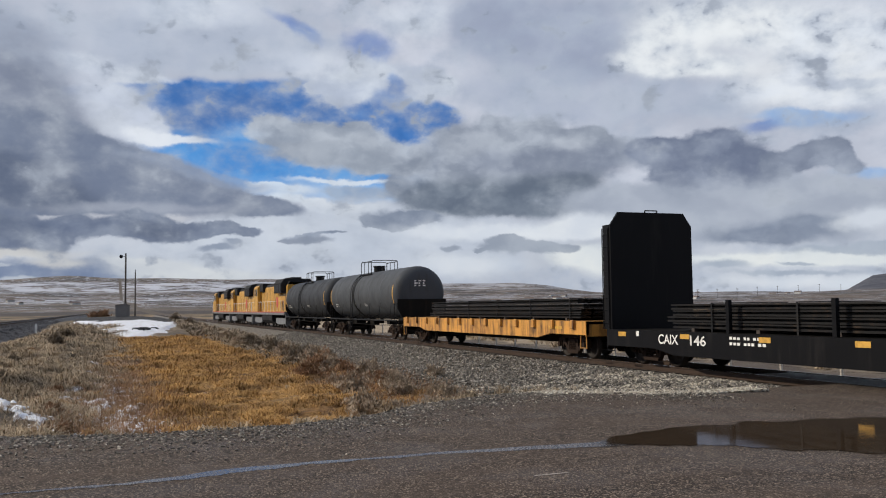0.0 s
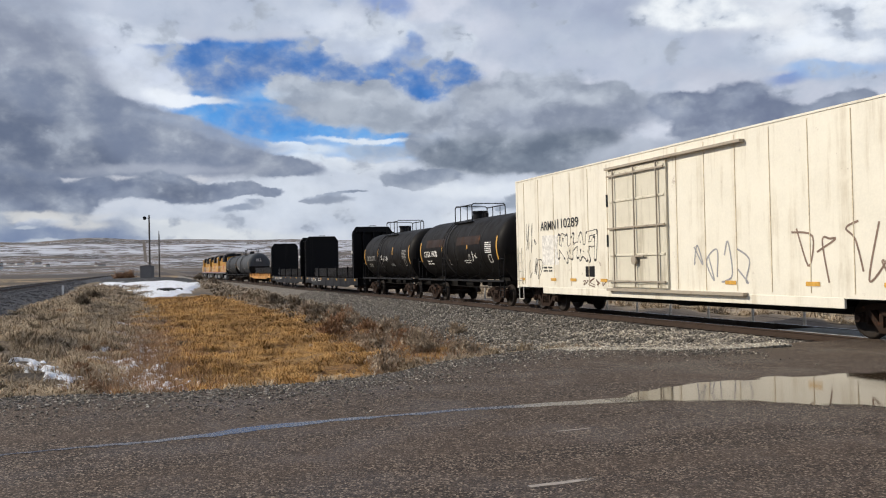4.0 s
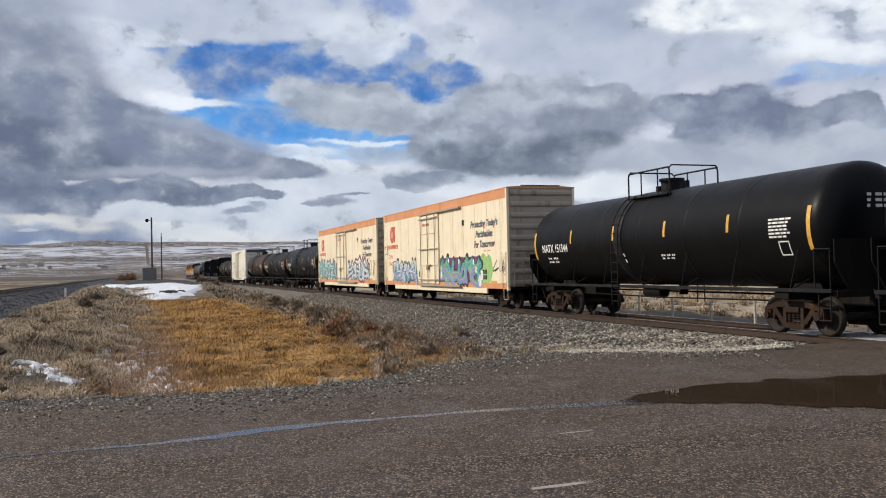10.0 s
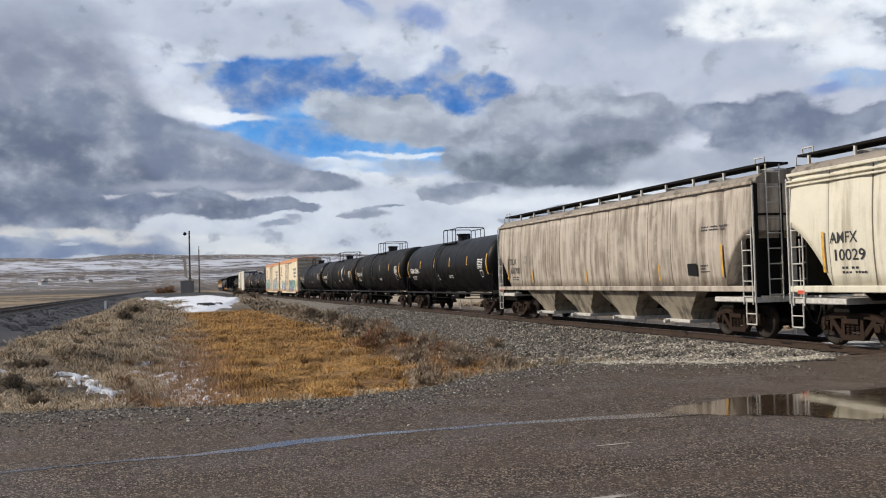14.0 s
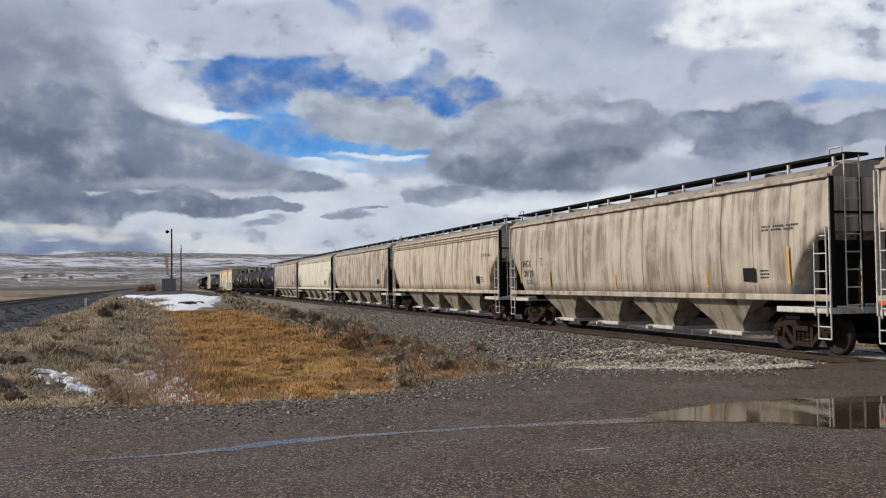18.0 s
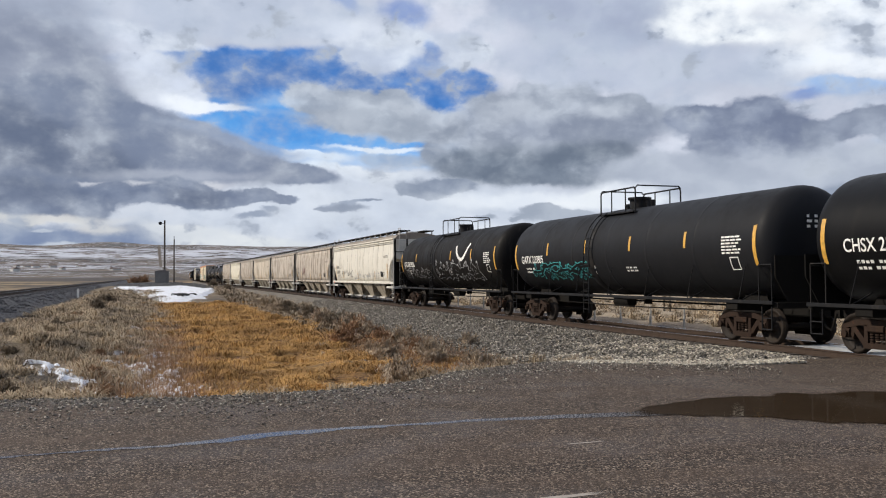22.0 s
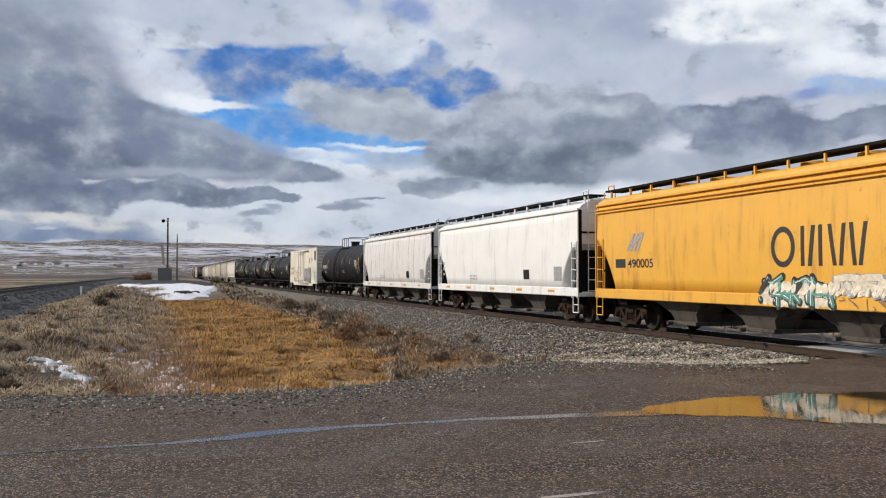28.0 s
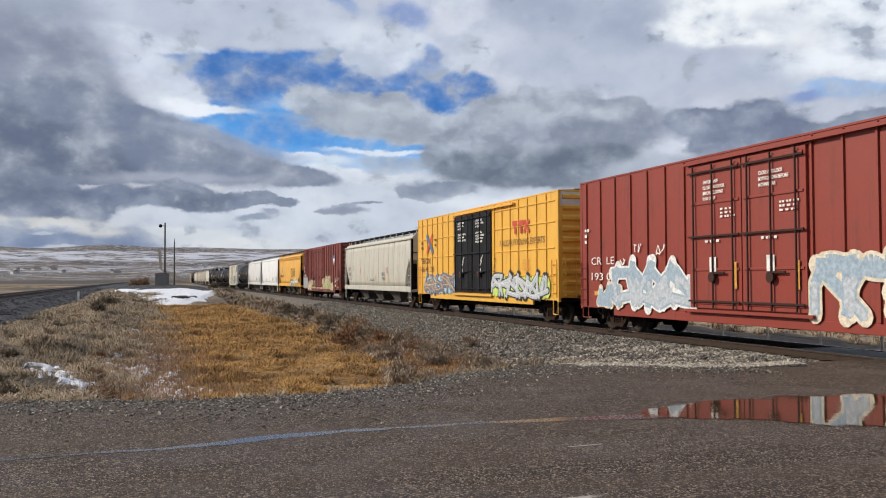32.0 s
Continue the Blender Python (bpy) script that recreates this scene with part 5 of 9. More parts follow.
        for i in range(7):
            x = -b + 1.4 + (2 * b - 2.8) * i / 6
            g.tube([(x, s * r * 0.55, zc - r * 0.83), (x, s * 1.43, zr)], 0.018, 5)
            g.tube([(x + 0.3, s * r * 0.95, zc - r * 0.36), (x, s * 1.45, zr)], 0.014, 5)
        part("running_rail", g, BLACK, car)
    # stub sills, saddles, end platforms
    tx = half - 2.35
    for s in (-1, 1):
        x0, x1 = sorted((s * (half - 0.55), s * (tx - 1.5)))
        part("stub_sill", Geo().box(x0, x1, -0.32, 0.32, 0.72, 1.12, 0.04).box(s * (half - 0.62) - 0.08, s * (half - 0.62) + 0.08, -1.35, 1.35, 0.95, 1.1, 0.02), UNDER, car)
        g = Geo()
        pts = [(s * tx + q, z) for q, z in ((-0.6, 1.0), (0.6, 1.0), (0.4, 1.32), (-0.4, 1.32))]
        for yy in (-0.62, -0.3, 0.25, 0.57):
            g.plate(pts, yy, yy + 0.05)
        g.box(s * tx - 0.25, s * tx + 0.25, -1.4, 1.4, 0.86, 1.06, 0.03)
        part("saddle", g, UNDER, car)
        g = Geo()
        xe = s * (half - 0.7)
        for yy in (-1.4, 1.4):
            g.tube([(xe, yy, 1.05), (xe, yy, 2.05), (xe - s * 0.5, yy, 2.05), (xe - s * 0.5, yy, 1.1)], 0.018, 5)
            g.tube([(xe, yy, 1.0), (xe, yy, 0.42), (xe - s * 0.38, yy, 0.42), (xe - s * 0.38, yy, 1.0)], 0.02, 5)
            g.cyl((xe, yy, 0.7), (xe - s * 0.38, yy, 0.7), 0.016, 5)
        g.tube([(xe, -1.4, 2.0), (xe, 1.4, 2.0)], 0.016, 5)
        part("end_handrail", g, BLACK, car)
    # half-height shields before the heads
    for s in (-1, 1):
        pr = [(-1.05, 1.12), (1.05, 1.12), (1.42, 1.75), (1.42, zc - 0.35), (-1.42, zc - 0.35), (-1.42, 1.75)]
        part("head_shield", Geo().prism(pr, *sorted((s * (b + 0.02), s * (b + 0.05)))), UNDER, car, "dark steel shield before the tank head")
    g = Geo().cyl((0.2, 0, zc - r - 0.3), (0.2, 0, zc - r + 0.1), 0.14, 10).tube([(-tx + 1.2, 0.25, 0.9), (tx - 1.2, 0.25, 0.9)], 0.03, 6).cyl((-1.9, 0.0, 0.88), (-0.9, 0.0, 0.88), 0.2, 12).box(-0.6, 0.9, -0.5, 0.5, 0.98, 1.03)
    g.tube([(-tx + 1.0, -0.55, 0.78), (0.0, -0.62, 0.74), (tx - 1.0, -0.55, 0.78)], 0.022, 6)
    part("brake_gear", g, UNDER, car)
    running_gear(car, half, tx)
    return car, r, zc, b


def tank_marks(car, r, zc, b, code, number, seed, refl=5, table=True, color=None, big=0.30):
    """Lettering, a data table, reflectors and stencils on a tank's flank."""
    wrap = (r, zc)
    color = color or WHITE_MARK
    zl = zc - r * 0.12
    words(car, code + " " + number, -b + 1.3, zl - 0.15, big, color, 0, wrap, width=2.1 * big / 0.3)
    small_print(car, -b + 1.6, zl - 0.42, 2, 2, 0.085, 0.55, color, 0, wrap, seed)
    for i in range(refl):
        x = -b + 0.66 + (2 * b - 1.32) * i / (refl - 1)
        g = Geo()
        if i in (0, refl - 1):
            quad_grid(g, x - 0.065, x + 0.065, zc - 0.6, zc + 0.45, 0, 6)
        else:
            quad_grid(g, x - 0.055, x + 0.055, zc - 0.05, zc + 0.42, 0, 4)
        mark(car, g, REFLECTOR, "reflector_strip", wrap, "yellow reflective strip")
    if table:
        g = Geo()
        x = b - 2.05
        for i in range(6):
            px = x
            rs = random.Random(seed * 7 + i)
            for j in range(4):
                l = rs.uniform(0.10, 0.22)
                quad_grid(g, px, px + l, zc + 0.16 - i * 0.085, zc + 0.16 - i * 0.085 + 0.044, 0, 1)
                px += l + 0.035
        mark(car, g, color, "data_table", wrap, "white stencilled data table")
        g = Geo()
        for q in (0.0, 0.34):
            quad_grid(g, b - 1.75, b - 1.37, zc - 0.72 + q, zc - 0.69 + q, 0, 1)
            quad_grid(g, b - 1.75 + q * 1.03, b - 1.72 + q * 1.03, zc - 0.72, zc - 0.36, 0, 2)
        mark(car, g, color, "placard_frame", wrap)
    small_print(car, 1.2, zc - 0.62, 3, 2, 0.06, 0.28, color, 0, wrap, seed + 3)
    small_print(car, -1.1, zc - 0.60, 1, 2, 0.12, 0.3, color, 0, wrap, seed + 4)
    # end lettering
    g = Geo()
    rs = random.Random(seed + 9)
    for i in range(3):
        for j in range(3):
            l = rs.uniform(0.08, 0.2)
            g.add([(0, j * 0.24, -i * 0.13), (0, j * 0.24 + l, -i * 0.13), (0, j * 0.24 + l, -i * 0.13 + 0.07), (0, j * 0.24, -i * 0.13 + 0.07)], [(0, 1, 2, 3)])
    ob = part("end_print", g, color, car)
    ob["kind"] = "stuff"
    ob.location = (b + 0.008, -0.42, zc + 0.62)


# -- covered hoppers --
BAY_GRIME = paint("grimy_bay_sheet", (0.30, 0.26, 0.20), 0.7, (0.05, 0.04, 0.03), 0.9, streak=0.7, rust=0.2)
# newer hoppers: the shade under the car is put into the bays' colour
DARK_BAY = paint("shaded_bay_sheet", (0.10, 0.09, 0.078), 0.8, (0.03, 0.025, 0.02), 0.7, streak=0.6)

SOOTY_ROOF = paint("sooty_hopper_roof", (0.24, 0.205, 0.165), 0.75, (0.05, 0.042, 0.034), 0.7, streak=0.4)
SEAM_GRIME = paint("seam_grime", (0.13, 0.10, 0.075), 0.8, (0.05, 0.04, 0.03), 0.7, streak=0.6)


def hopper_car(label, half, mat, bays=4, z_eave=4.15, z_roof=4.55, sill_z=1.32, bulge=0.16, scallop=0.025, panels=14, cut=1.4, cut_z=2.9, group="cars of the freight train", ladder_mat=None, sill_h=0.16, top_ridges=True, bay_mat=None, roof_mat=None):
    car = new("hopper_car")
    tagged(car, label, "hopper car", group)
    b = half - 0.72
    hw = 1.52
    nseg = 9

    def flank(z):
        """Half the car's width at a height, on the crown of a panel."""
        t = min(1.0, max(0.0, (z - sill_z) / (z_eave - sill_z)))
        return hw - 0.03 + bulge * sin(pi * t ** 0.9) * 0.55 - 0.02 * t

    def ring(x, zb, k):
        """The flanks from the sill to the eave."""
        pts = [(flank(zb + (z_eave - zb) * i / (nseg - 1)) + k, zb + (z_eave - zb) * i / (nseg - 1)) for i in range(nseg)]
        return [(x, -y, z) for y, z in pts] + [(x, y, z) for y, z in reversed(pts)]

    def roof_ring(x, k):
        pts = [(hw - 0.07 + k, z_eave + 0.005), (hw - 0.10 + k, z_eave + 0.14), (hw - 0.32, z_eave + 0.27), (0.75, z_roof - 0.05), (0.3, z_roof)]
        return [(x, -y, z) for y, z in pts] + [(x, y, z) for y, z in reversed(pts)]

    n = panels * 6
    xs = [-b + 2 * b * i / n for i in range(n + 1)] + [e * (b - 0.1 * q) for e in (-1, 1) for q in range(1, 16)]
    rings, roof = [], []
    for x in sorted(xs):
        d = b - abs(x)
        # the lower corners are cut away in a curve towards the ends
        zb = sill_z + (cut_z - sill_z) * (max(0.0, 1 - (d / cut) ** 1.6) ** 0.8 if cut else 0)
        k = scallop * (abs(sin(pi * panels * (x + b) / (2 * b))) ** 0.5 - 1)
        rings.append(ring(x, zb, k))
        roof.append(roof_ring(x, k * 0.6))
    part("hopper_body", Geo().rings(rings), mat, car)
    part("roof", Geo().rings(roof), roof_mat or mat, car)
    if scallop > 0.02:
        # grime settles in the joints between the bulged panels
        for j in range(1, panels):
            x = -b + 2 * b * j / panels
            d = b - abs(x)
            zb = sill_z + (cut_z - sill_z) * (max(0.0, 1 - (d / cut) ** 1.6) ** 0.8 if cut else 0)
            side = ring(x, zb + 0.02, -scallop + 0.004)[:nseg]
            w = 0.012 + 0.012 * ((j * 7) % 3)
            g = Geo().rings([[(x - w, y, z) for x, y, z in side], [(x + w * 0.6, y, z) for x, y, z in side]], closed=False, caps=False)
            part("panel_seam", g, SEAM_GRIME, car)
    lm = ladder_mat or mat
    # side sills, eave rails and panel seams
    for s in (-1, 1):
        g = Geo().box(-b, b, *sorted((s * (hw - 0.12), s * (hw + 0.03))), sill_z - sill_h, sill_z + 0.02, 0.02)
        part("side_sill", g, mat, car)
        g = Geo().box(-b, b, *sorted((s * (hw - 0.05), s * (hw + 0.03))), z_eave - 0.02, z_eave + 0.06, 0.01)
        if top_ridges:
            for q in (0.14, 0.24):
                g.box(-b, b, *sorted((s * (hw - 0.05), s * (hw + 0.035))), z_eave - q - 0.03, z_eave - q + 0.02, 0.008)
        part("eave_rail", g, mat, car)
    # roof walk on posts
    g = Geo()
    for s in (-1, 1):
        g.box(-b - 0.1, b + 0.1, *sorted((s * 0.45, s * 1.12)), z_roof + 0.10, z_roof + 0.16)
    part("roof_walk", g, UNDER, car, "dark grating walk along the roof")
    for i in range(13):
        x = -b + 0.3 + (2 * b - 0.6) * i / 12
        for s in (-1, 1):
            part("walk_post", Geo().box(x - 0.03, x + 0.03, *sorted((s * 1.06, s * 1.12)), z_eave + 0.22, z_roof + 0.165), lm, car)
    # round hatches along the middle
    for i in range(8):
        x = -b + 1.2 + (2 * b - 2.4) * i / 7
        part("roof_hatch", Geo().cyl((x, 0, z_roof - 0.03), (x, 0, z_roof + 0.12), 0.38, 14), lm, car)
    # end walls, sloping floors and the cavities under them
    for s in (-1, 1):
        x = s * b
        g = Geo().box(*sorted((x - s * 0.5, x - s * 0.44)), -hw + 0.1, hw - 0.1, 1.2, cut_z + 0.3)
        g.add([(x - s * 0.1, -hw + 0.1, cut_z + 0.1), (x - s * 0.1, hw - 0.1, cut_z + 0.1), (x - s * 2.6, hw - 0.1, 1.1), (x - s * 2.6, -hw + 0.1, 1.1)], [(0, 1, 2, 3)])
        part("slope_sheet", g, UNDER, car, "dark sloping end sheet")
        # rear posts face away from the sun: their shade is painted in
        for ya, yb in ((-hw + 0.02, -hw + 0.14), (hw - 0.14, hw - 0.02), (-0.7, -0.6), (0.6, 0.7)):
            part("end_post", Geo().box(*sorted((x - s * 0.06, x + s * 0.02)), ya, yb, 1.0, z_eave), lm if s < 0 else UNDER, car)
        for q in (1.9, 2.6, 3.3):
            part("end_rail", Geo().box(*sorted((x - s * 0.02, x + s * 0.03)), -hw + 0.1, hw - 0.1, q, q + 0.06), UNDER, car)
        for yy in (-hw - 0.02, hw + 0.02):
            part("side_ladder", ladder_geo(x - s * 0.3, yy, 0.95, cut_z + 0.1, 0.4, 5, 0.02), lm, car)
        part("corner_post", Geo().tube([(x + s * 0.02, -hw - 0.02, 1.0), (x + s * 0.02, -hw - 0.02, z_eave - 0.05)], 0.026, 6), lm, car)
        part("roof_grab", Geo().tube([(x - s * 0.05, -1.08, z_roof + 0.13), (x - s * 0.05, -1.08, z_roof + 0.3), (x - s * 0.45, -1.08, z_roof + 0.3), (x - s * 0.45, -1.08, z_roof + 0.13)], 0.022, 5), lm, car)
        part("end_ladder", ladder_geo(x + s * 0.1, -0.95, 1.0, z_roof + 0.1, 0.42, 9, 0.018, False), lm, car)
        part("step", Geo().tube([(x, -hw, 1.0), (x, -hw, 0.42), (x - s * 0.42, -hw, 0.42), (x - s * 0.42, -hw, 1.0)], 0.022, 5).cyl((x, -hw, 0.7), (x - s * 0.42, -hw, 0.7), 0.018, 5), lm, car)
        part("end_sill", Geo().box(*sorted((x - s * 1.9, x + s * 0.05)), -hw, hw, 1.0, 1.14, 0.02), lm, car)
        part("bolster_beam", Geo().box(*sorted((s * (half - 2.5), s * (half - 2.0))), -1.35, 1.35, 0.8, 1.02, 0.03).box(*sorted((s * (half - 3.4), s * (half - 0.5))), -0.3, 0.3, 0.75, 1.05, 0.03), UNDER, car)
    # discharge bays
    span = 2 * (half - 3.6)
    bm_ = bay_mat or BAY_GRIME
    for i in range(bays):
        c = -span / 2 + span * (i + 0.5) / bays
        w = span / bays * 0.5
        rr = []
        for z, q, yy in ((sill_z - 0.02, 1.0, hw - 0.1), (0.62, 0.38, 1.05), (0.40, 0.34, 0.95)):
            rr.append([(c - w * q, -yy, z), (c + w * q, -yy, z), (c + w * q, yy, z), (c - w * q, yy, z)])
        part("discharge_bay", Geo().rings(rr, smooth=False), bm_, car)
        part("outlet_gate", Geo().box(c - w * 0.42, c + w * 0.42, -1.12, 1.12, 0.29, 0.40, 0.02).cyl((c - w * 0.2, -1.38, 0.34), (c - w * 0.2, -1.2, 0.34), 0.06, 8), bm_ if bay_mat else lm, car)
    part("centre_sill", Geo().box(-half + 2, half - 2, -0.28, 0.28, 0.66, sill_z + 0.1), UNDER, car)
    running_gear(car, half, half - 2.25)
    return car, flank, b


# -- box-shaped cars --
def box_car(kind, label, half, mat, z0=0.98, z1=5.05, hw=1.56, ribs=(), roof_mat=None, rib_depth=0.06, gap=0.95, end_mat=None, corrugations=9, end_label="", roof_rise=0.10, rib_w=0.045):
    car = new(kind)
    tagged(car, label, "boxcar" if kind == "boxcar" else "reefer car", "cars of the freight train")
    b = half - gap
    for s in (-1, 1):
        y0, y1 = sorted((s * hw, s * (hw - 0.08)))
        part("side_wall", Geo().box(-b, b, y0, y1, z0, z1), mat, car)
    part("car_floor", Geo().box(-b, b, -hw + 0.09, hw - 0.09, z0 - 0.04, z0 + 0.1), UNDER, car)
    pr = [(-hw - 0.02, z1), (-hw - 0.02, z1 + 0.05), (-0.9, z1 + roof_rise), (0, z1 + roof_rise + 0.03), (0.9, z1 + roof_rise), (hw + 0.02, z1 + 0.05), (hw + 0.02, z1)]
    g = Geo().prism(pr, -b - 0.03, b + 0.03)
    n = 14
    top = part("roof", g, roof_mat or mat, car)
    for i in range(n + 1):
        x = -b + 2 * b * i / n
        part("roof_rib", Geo().box(x - 0.03, x + 0.03, -0.9, 0.9, z1 + roof_rise - 0.02, z1 + roof_rise + 0.035), roof_mat or mat, top)
    em = end_mat or mat
    for s in (-1, 1):
        x = s * b
        g = Geo().box(*sorted((x - s * 0.06, x)), -hw + 0.085, hw - 0.085, z0, z1)
        wall = part("end_wall", g, em, car, end_label)
        for i in range(corrugations):
            z = z0 + 0.25 + (z1 - z0 - 0.45) * i / max(1, corrugations - 1)
            pts = [(x, z - 0.13), (x + s * 0.075, z - 0.05), (x + s * 0.075, z + 0.05), (x, z + 0.13)]
            o = [(px, -hw + 0.16, pz) for px, pz in pts] + [(px, hw - 0.16, pz) for px, pz in pts]
            part("corrugation", Geo().add(o, [(0, 1, 5, 4), (1, 2, 6, 5), (2, 3, 7, 6), (0, 3, 2, 1), (4, 5, 6, 7)]), em, wall)
        for yy in (-1, 1):
            part("corner_post", Geo().box(*sorted((x - s * 0.12, x + s * 0.02)), *sorted((yy * (hw + 0.012), yy * (hw - 0.09))), z0 - 0.05, z1), mat, car)
            part("step", Geo().tube([(x - s * 0.1, yy * (hw - 0.02), z0), (x - s * 0.1, yy * (hw - 0.02), 0.42), (x - s * 0.52, yy * (hw - 0.02), 0.42), (x - s * 0.52, yy * (hw - 0.02), z0)], 0.02, 5), em, car)
        part("side_ladder", ladder_geo(x - s * 0.32, -hw - 0.05, z0 + 0.1, z0 + 1.55, 0.42, 4, 0.018), mat, car)
        part("end_ladder", ladder_geo(x + s * 0.13, -hw + 0.45, z0 + 0.1, z0 + 1.7, 0.42, 4, 0.018, False), em, car)
        part("brake_platform", Geo().box(*sorted((x, x + s * 0.28)), -0.9, 0.9, z0 + 0.02, z0 + 0.06), UNDER, car)
    for x in ribs:
        part("side_post", Geo().prism([(-hw - 0.001, z0 + 0.02), (-hw - rib_depth, z0 + 0.05), (-hw - rib_depth, z1 - 0.05), (-hw - 0.001, z1 - 0.02)], x - rib_w, x + rib_w), mat, car)
    for s in (-1, 1):
        part("side_sill", Geo().box(-b + 2.4, b - 2.4, *sorted((s * (hw + 0.012), s * (hw - 0.05))), z0 - 0.22, z0 + 0.02, 0.01), mat, car)
    part("centre_sill", Geo().box(-half + 0.8, half - 0.8, -0.3, 0.3, 0.7, 0.98).box(-half + 4.6, half - 4.6, -0.3, 0.3, 0.46, 0.72).box(-2.5, 2.5, 0.3, 0.9, 0.5, 0.95), UNDER, car)
    for i in range(6):
        x = -b + 3.4 + (2 * b - 6.8) * i / 5
        part("cross_beam", Geo().box(x - 0.08, x + 0.08, -hw + 0.06, hw - 0.06, z0 - 0.24, z0 - 0.04, 0.02), UNDER, car)
    part("brake_gear", Geo().cyl((-1.6, -0.6, 0.72), (-0.6, -0.6, 0.72), 0.2, 12).tube([(-half + 3.5, -0.5, 0.66), (half - 3.5, -0.5, 0.66)], 0.025, 6).box(0.6, 1.2, -1.1, -0.6, 0.5, 0.9, 0.03), UNDER, car)
    running_gear(car, half, half - 2.7)
    return car, hw, b


def plug_door(car, x0, x1, z0, z1, y, mat, hard, panels=1, track=True):
    """A plug door standing proud of the side, with lock bars, hinges and its track."""
    door = part("door", Geo().box(x0, x1, y - 0.07, y - 0.002, z0, z1, 0.015), mat, car)
    g = Geo()
    for i in range(5):
        z = z0 + 0.15 + (z1 - z0 - 0.3) * i / 4
        g.box(x0 + 0.08, x1 - 0.08, y - 0.10, y - 0.06, z - 0.035, z + 0.035, 0.01)
    part("door_rib", g, mat, door)
    g = Geo()
    for q in (0.12, 0.5, 0.88):
        x = x0 + (x1 - x0) * q
        g.cyl((x, y - 0.14, z0 + 0.02), (x, y - 0.14, z1 - 0.02), 0.026, 6)
    for z in (z0 + 0.2, (z0 + z1) / 2, z1 - 0.2):
        g.box(x0 + 0.02, x1 - 0.02, y - 0.155, y - 0.12, z - 0.025, z + 0.025)
    part("lock_bar", g, hard, door)
    part("door_handle", Geo().box((x0 + x1) / 2 + 0.05, (x0 + x1) / 2 + 0.55, y - 0.18, y - 0.14, z0 + 0.95, z0 + 1.0).cyl(((x0 + x1) / 2, y - 0.2, z0 + 0.85), ((x0 + x1) / 2, y - 0.13, z0 + 0.85), 0.14, 12), hard, door)
    if track:
        w = x1 - x0
        part("door_track", Geo().box(x0 - 0.1, x1 + w * 1.05, y - 0.16, y - 0.005, z1 + 0.02, z1 + 0.09), hard, car)
        part("door_track", Geo().box(x0 - 0.1, x1 + w * 1.05, y - 0.16, y - 0.005, z0 - 0.12, z0 - 0.04), hard, car)
    return door


# -- flat cars --
STEEL_LOAD = paint("stacked_dark_steel", (0.022, 0.021, 0.021), 0.55, (0.09, 0.06, 0.04), 0.4, metal=0.3)


def flat_load(x0, x1, z, seed, rows=4):
    """Bundles of long dark steel sections on timber skids, one object."""
    top = new("steel_load")
    tagged(top, "bundled long dark steel bars strapped on a flat car", "steel bars")
    rs = random.Random(seed)
    for k in range(6):
        x = x0 + (x1 - x0) * (k + 0.5) / 6
        part("skid", Geo().box(x - 0.06, x + 0.06, -1.2, 1.2, 0, 0.09), TIE, top)
    for r in range(rows):
        for c in range(5):
            y = -1.0 + c * 0.5
            a, b_ = x0 + rs.uniform(0, 0.5), x1 - rs.uniform(0, 0.5)
            zz = 0.09 + r * 0.17
            part("steel_beam", Geo().prism([(y - 0.2, zz), (y + 0.2, zz), (y + 0.2, zz + 0.05), (y + 0.03, zz + 0.06), (y + 0.03, zz + 0.10), (y + 0.2, zz + 0.11), (y + 0.2, zz + 0.15), (y - 0.2, zz + 0.15), (y - 0.2, zz + 0.11), (y - 0.03, zz + 0.10), (y - 0.03, zz + 0.06), (y - 0.2, zz + 0.05)], a, b_), STEEL_LOAD, top)
    for k in range(5):
        x = x0 + (x1 - x0) * (k + 0.7) / 5
        part("strap", Geo().box(x - 0.03, x + 0.03, -1.24, 1.24, 0.09 + rows * 0.17 - 0.01, 0.09 + rows * 0.17 + 0.012).box(x - 0.03, x + 0.03, -1.25, -1.235, 0, 0.09 + rows * 0.17), BLACK, top)
    return top


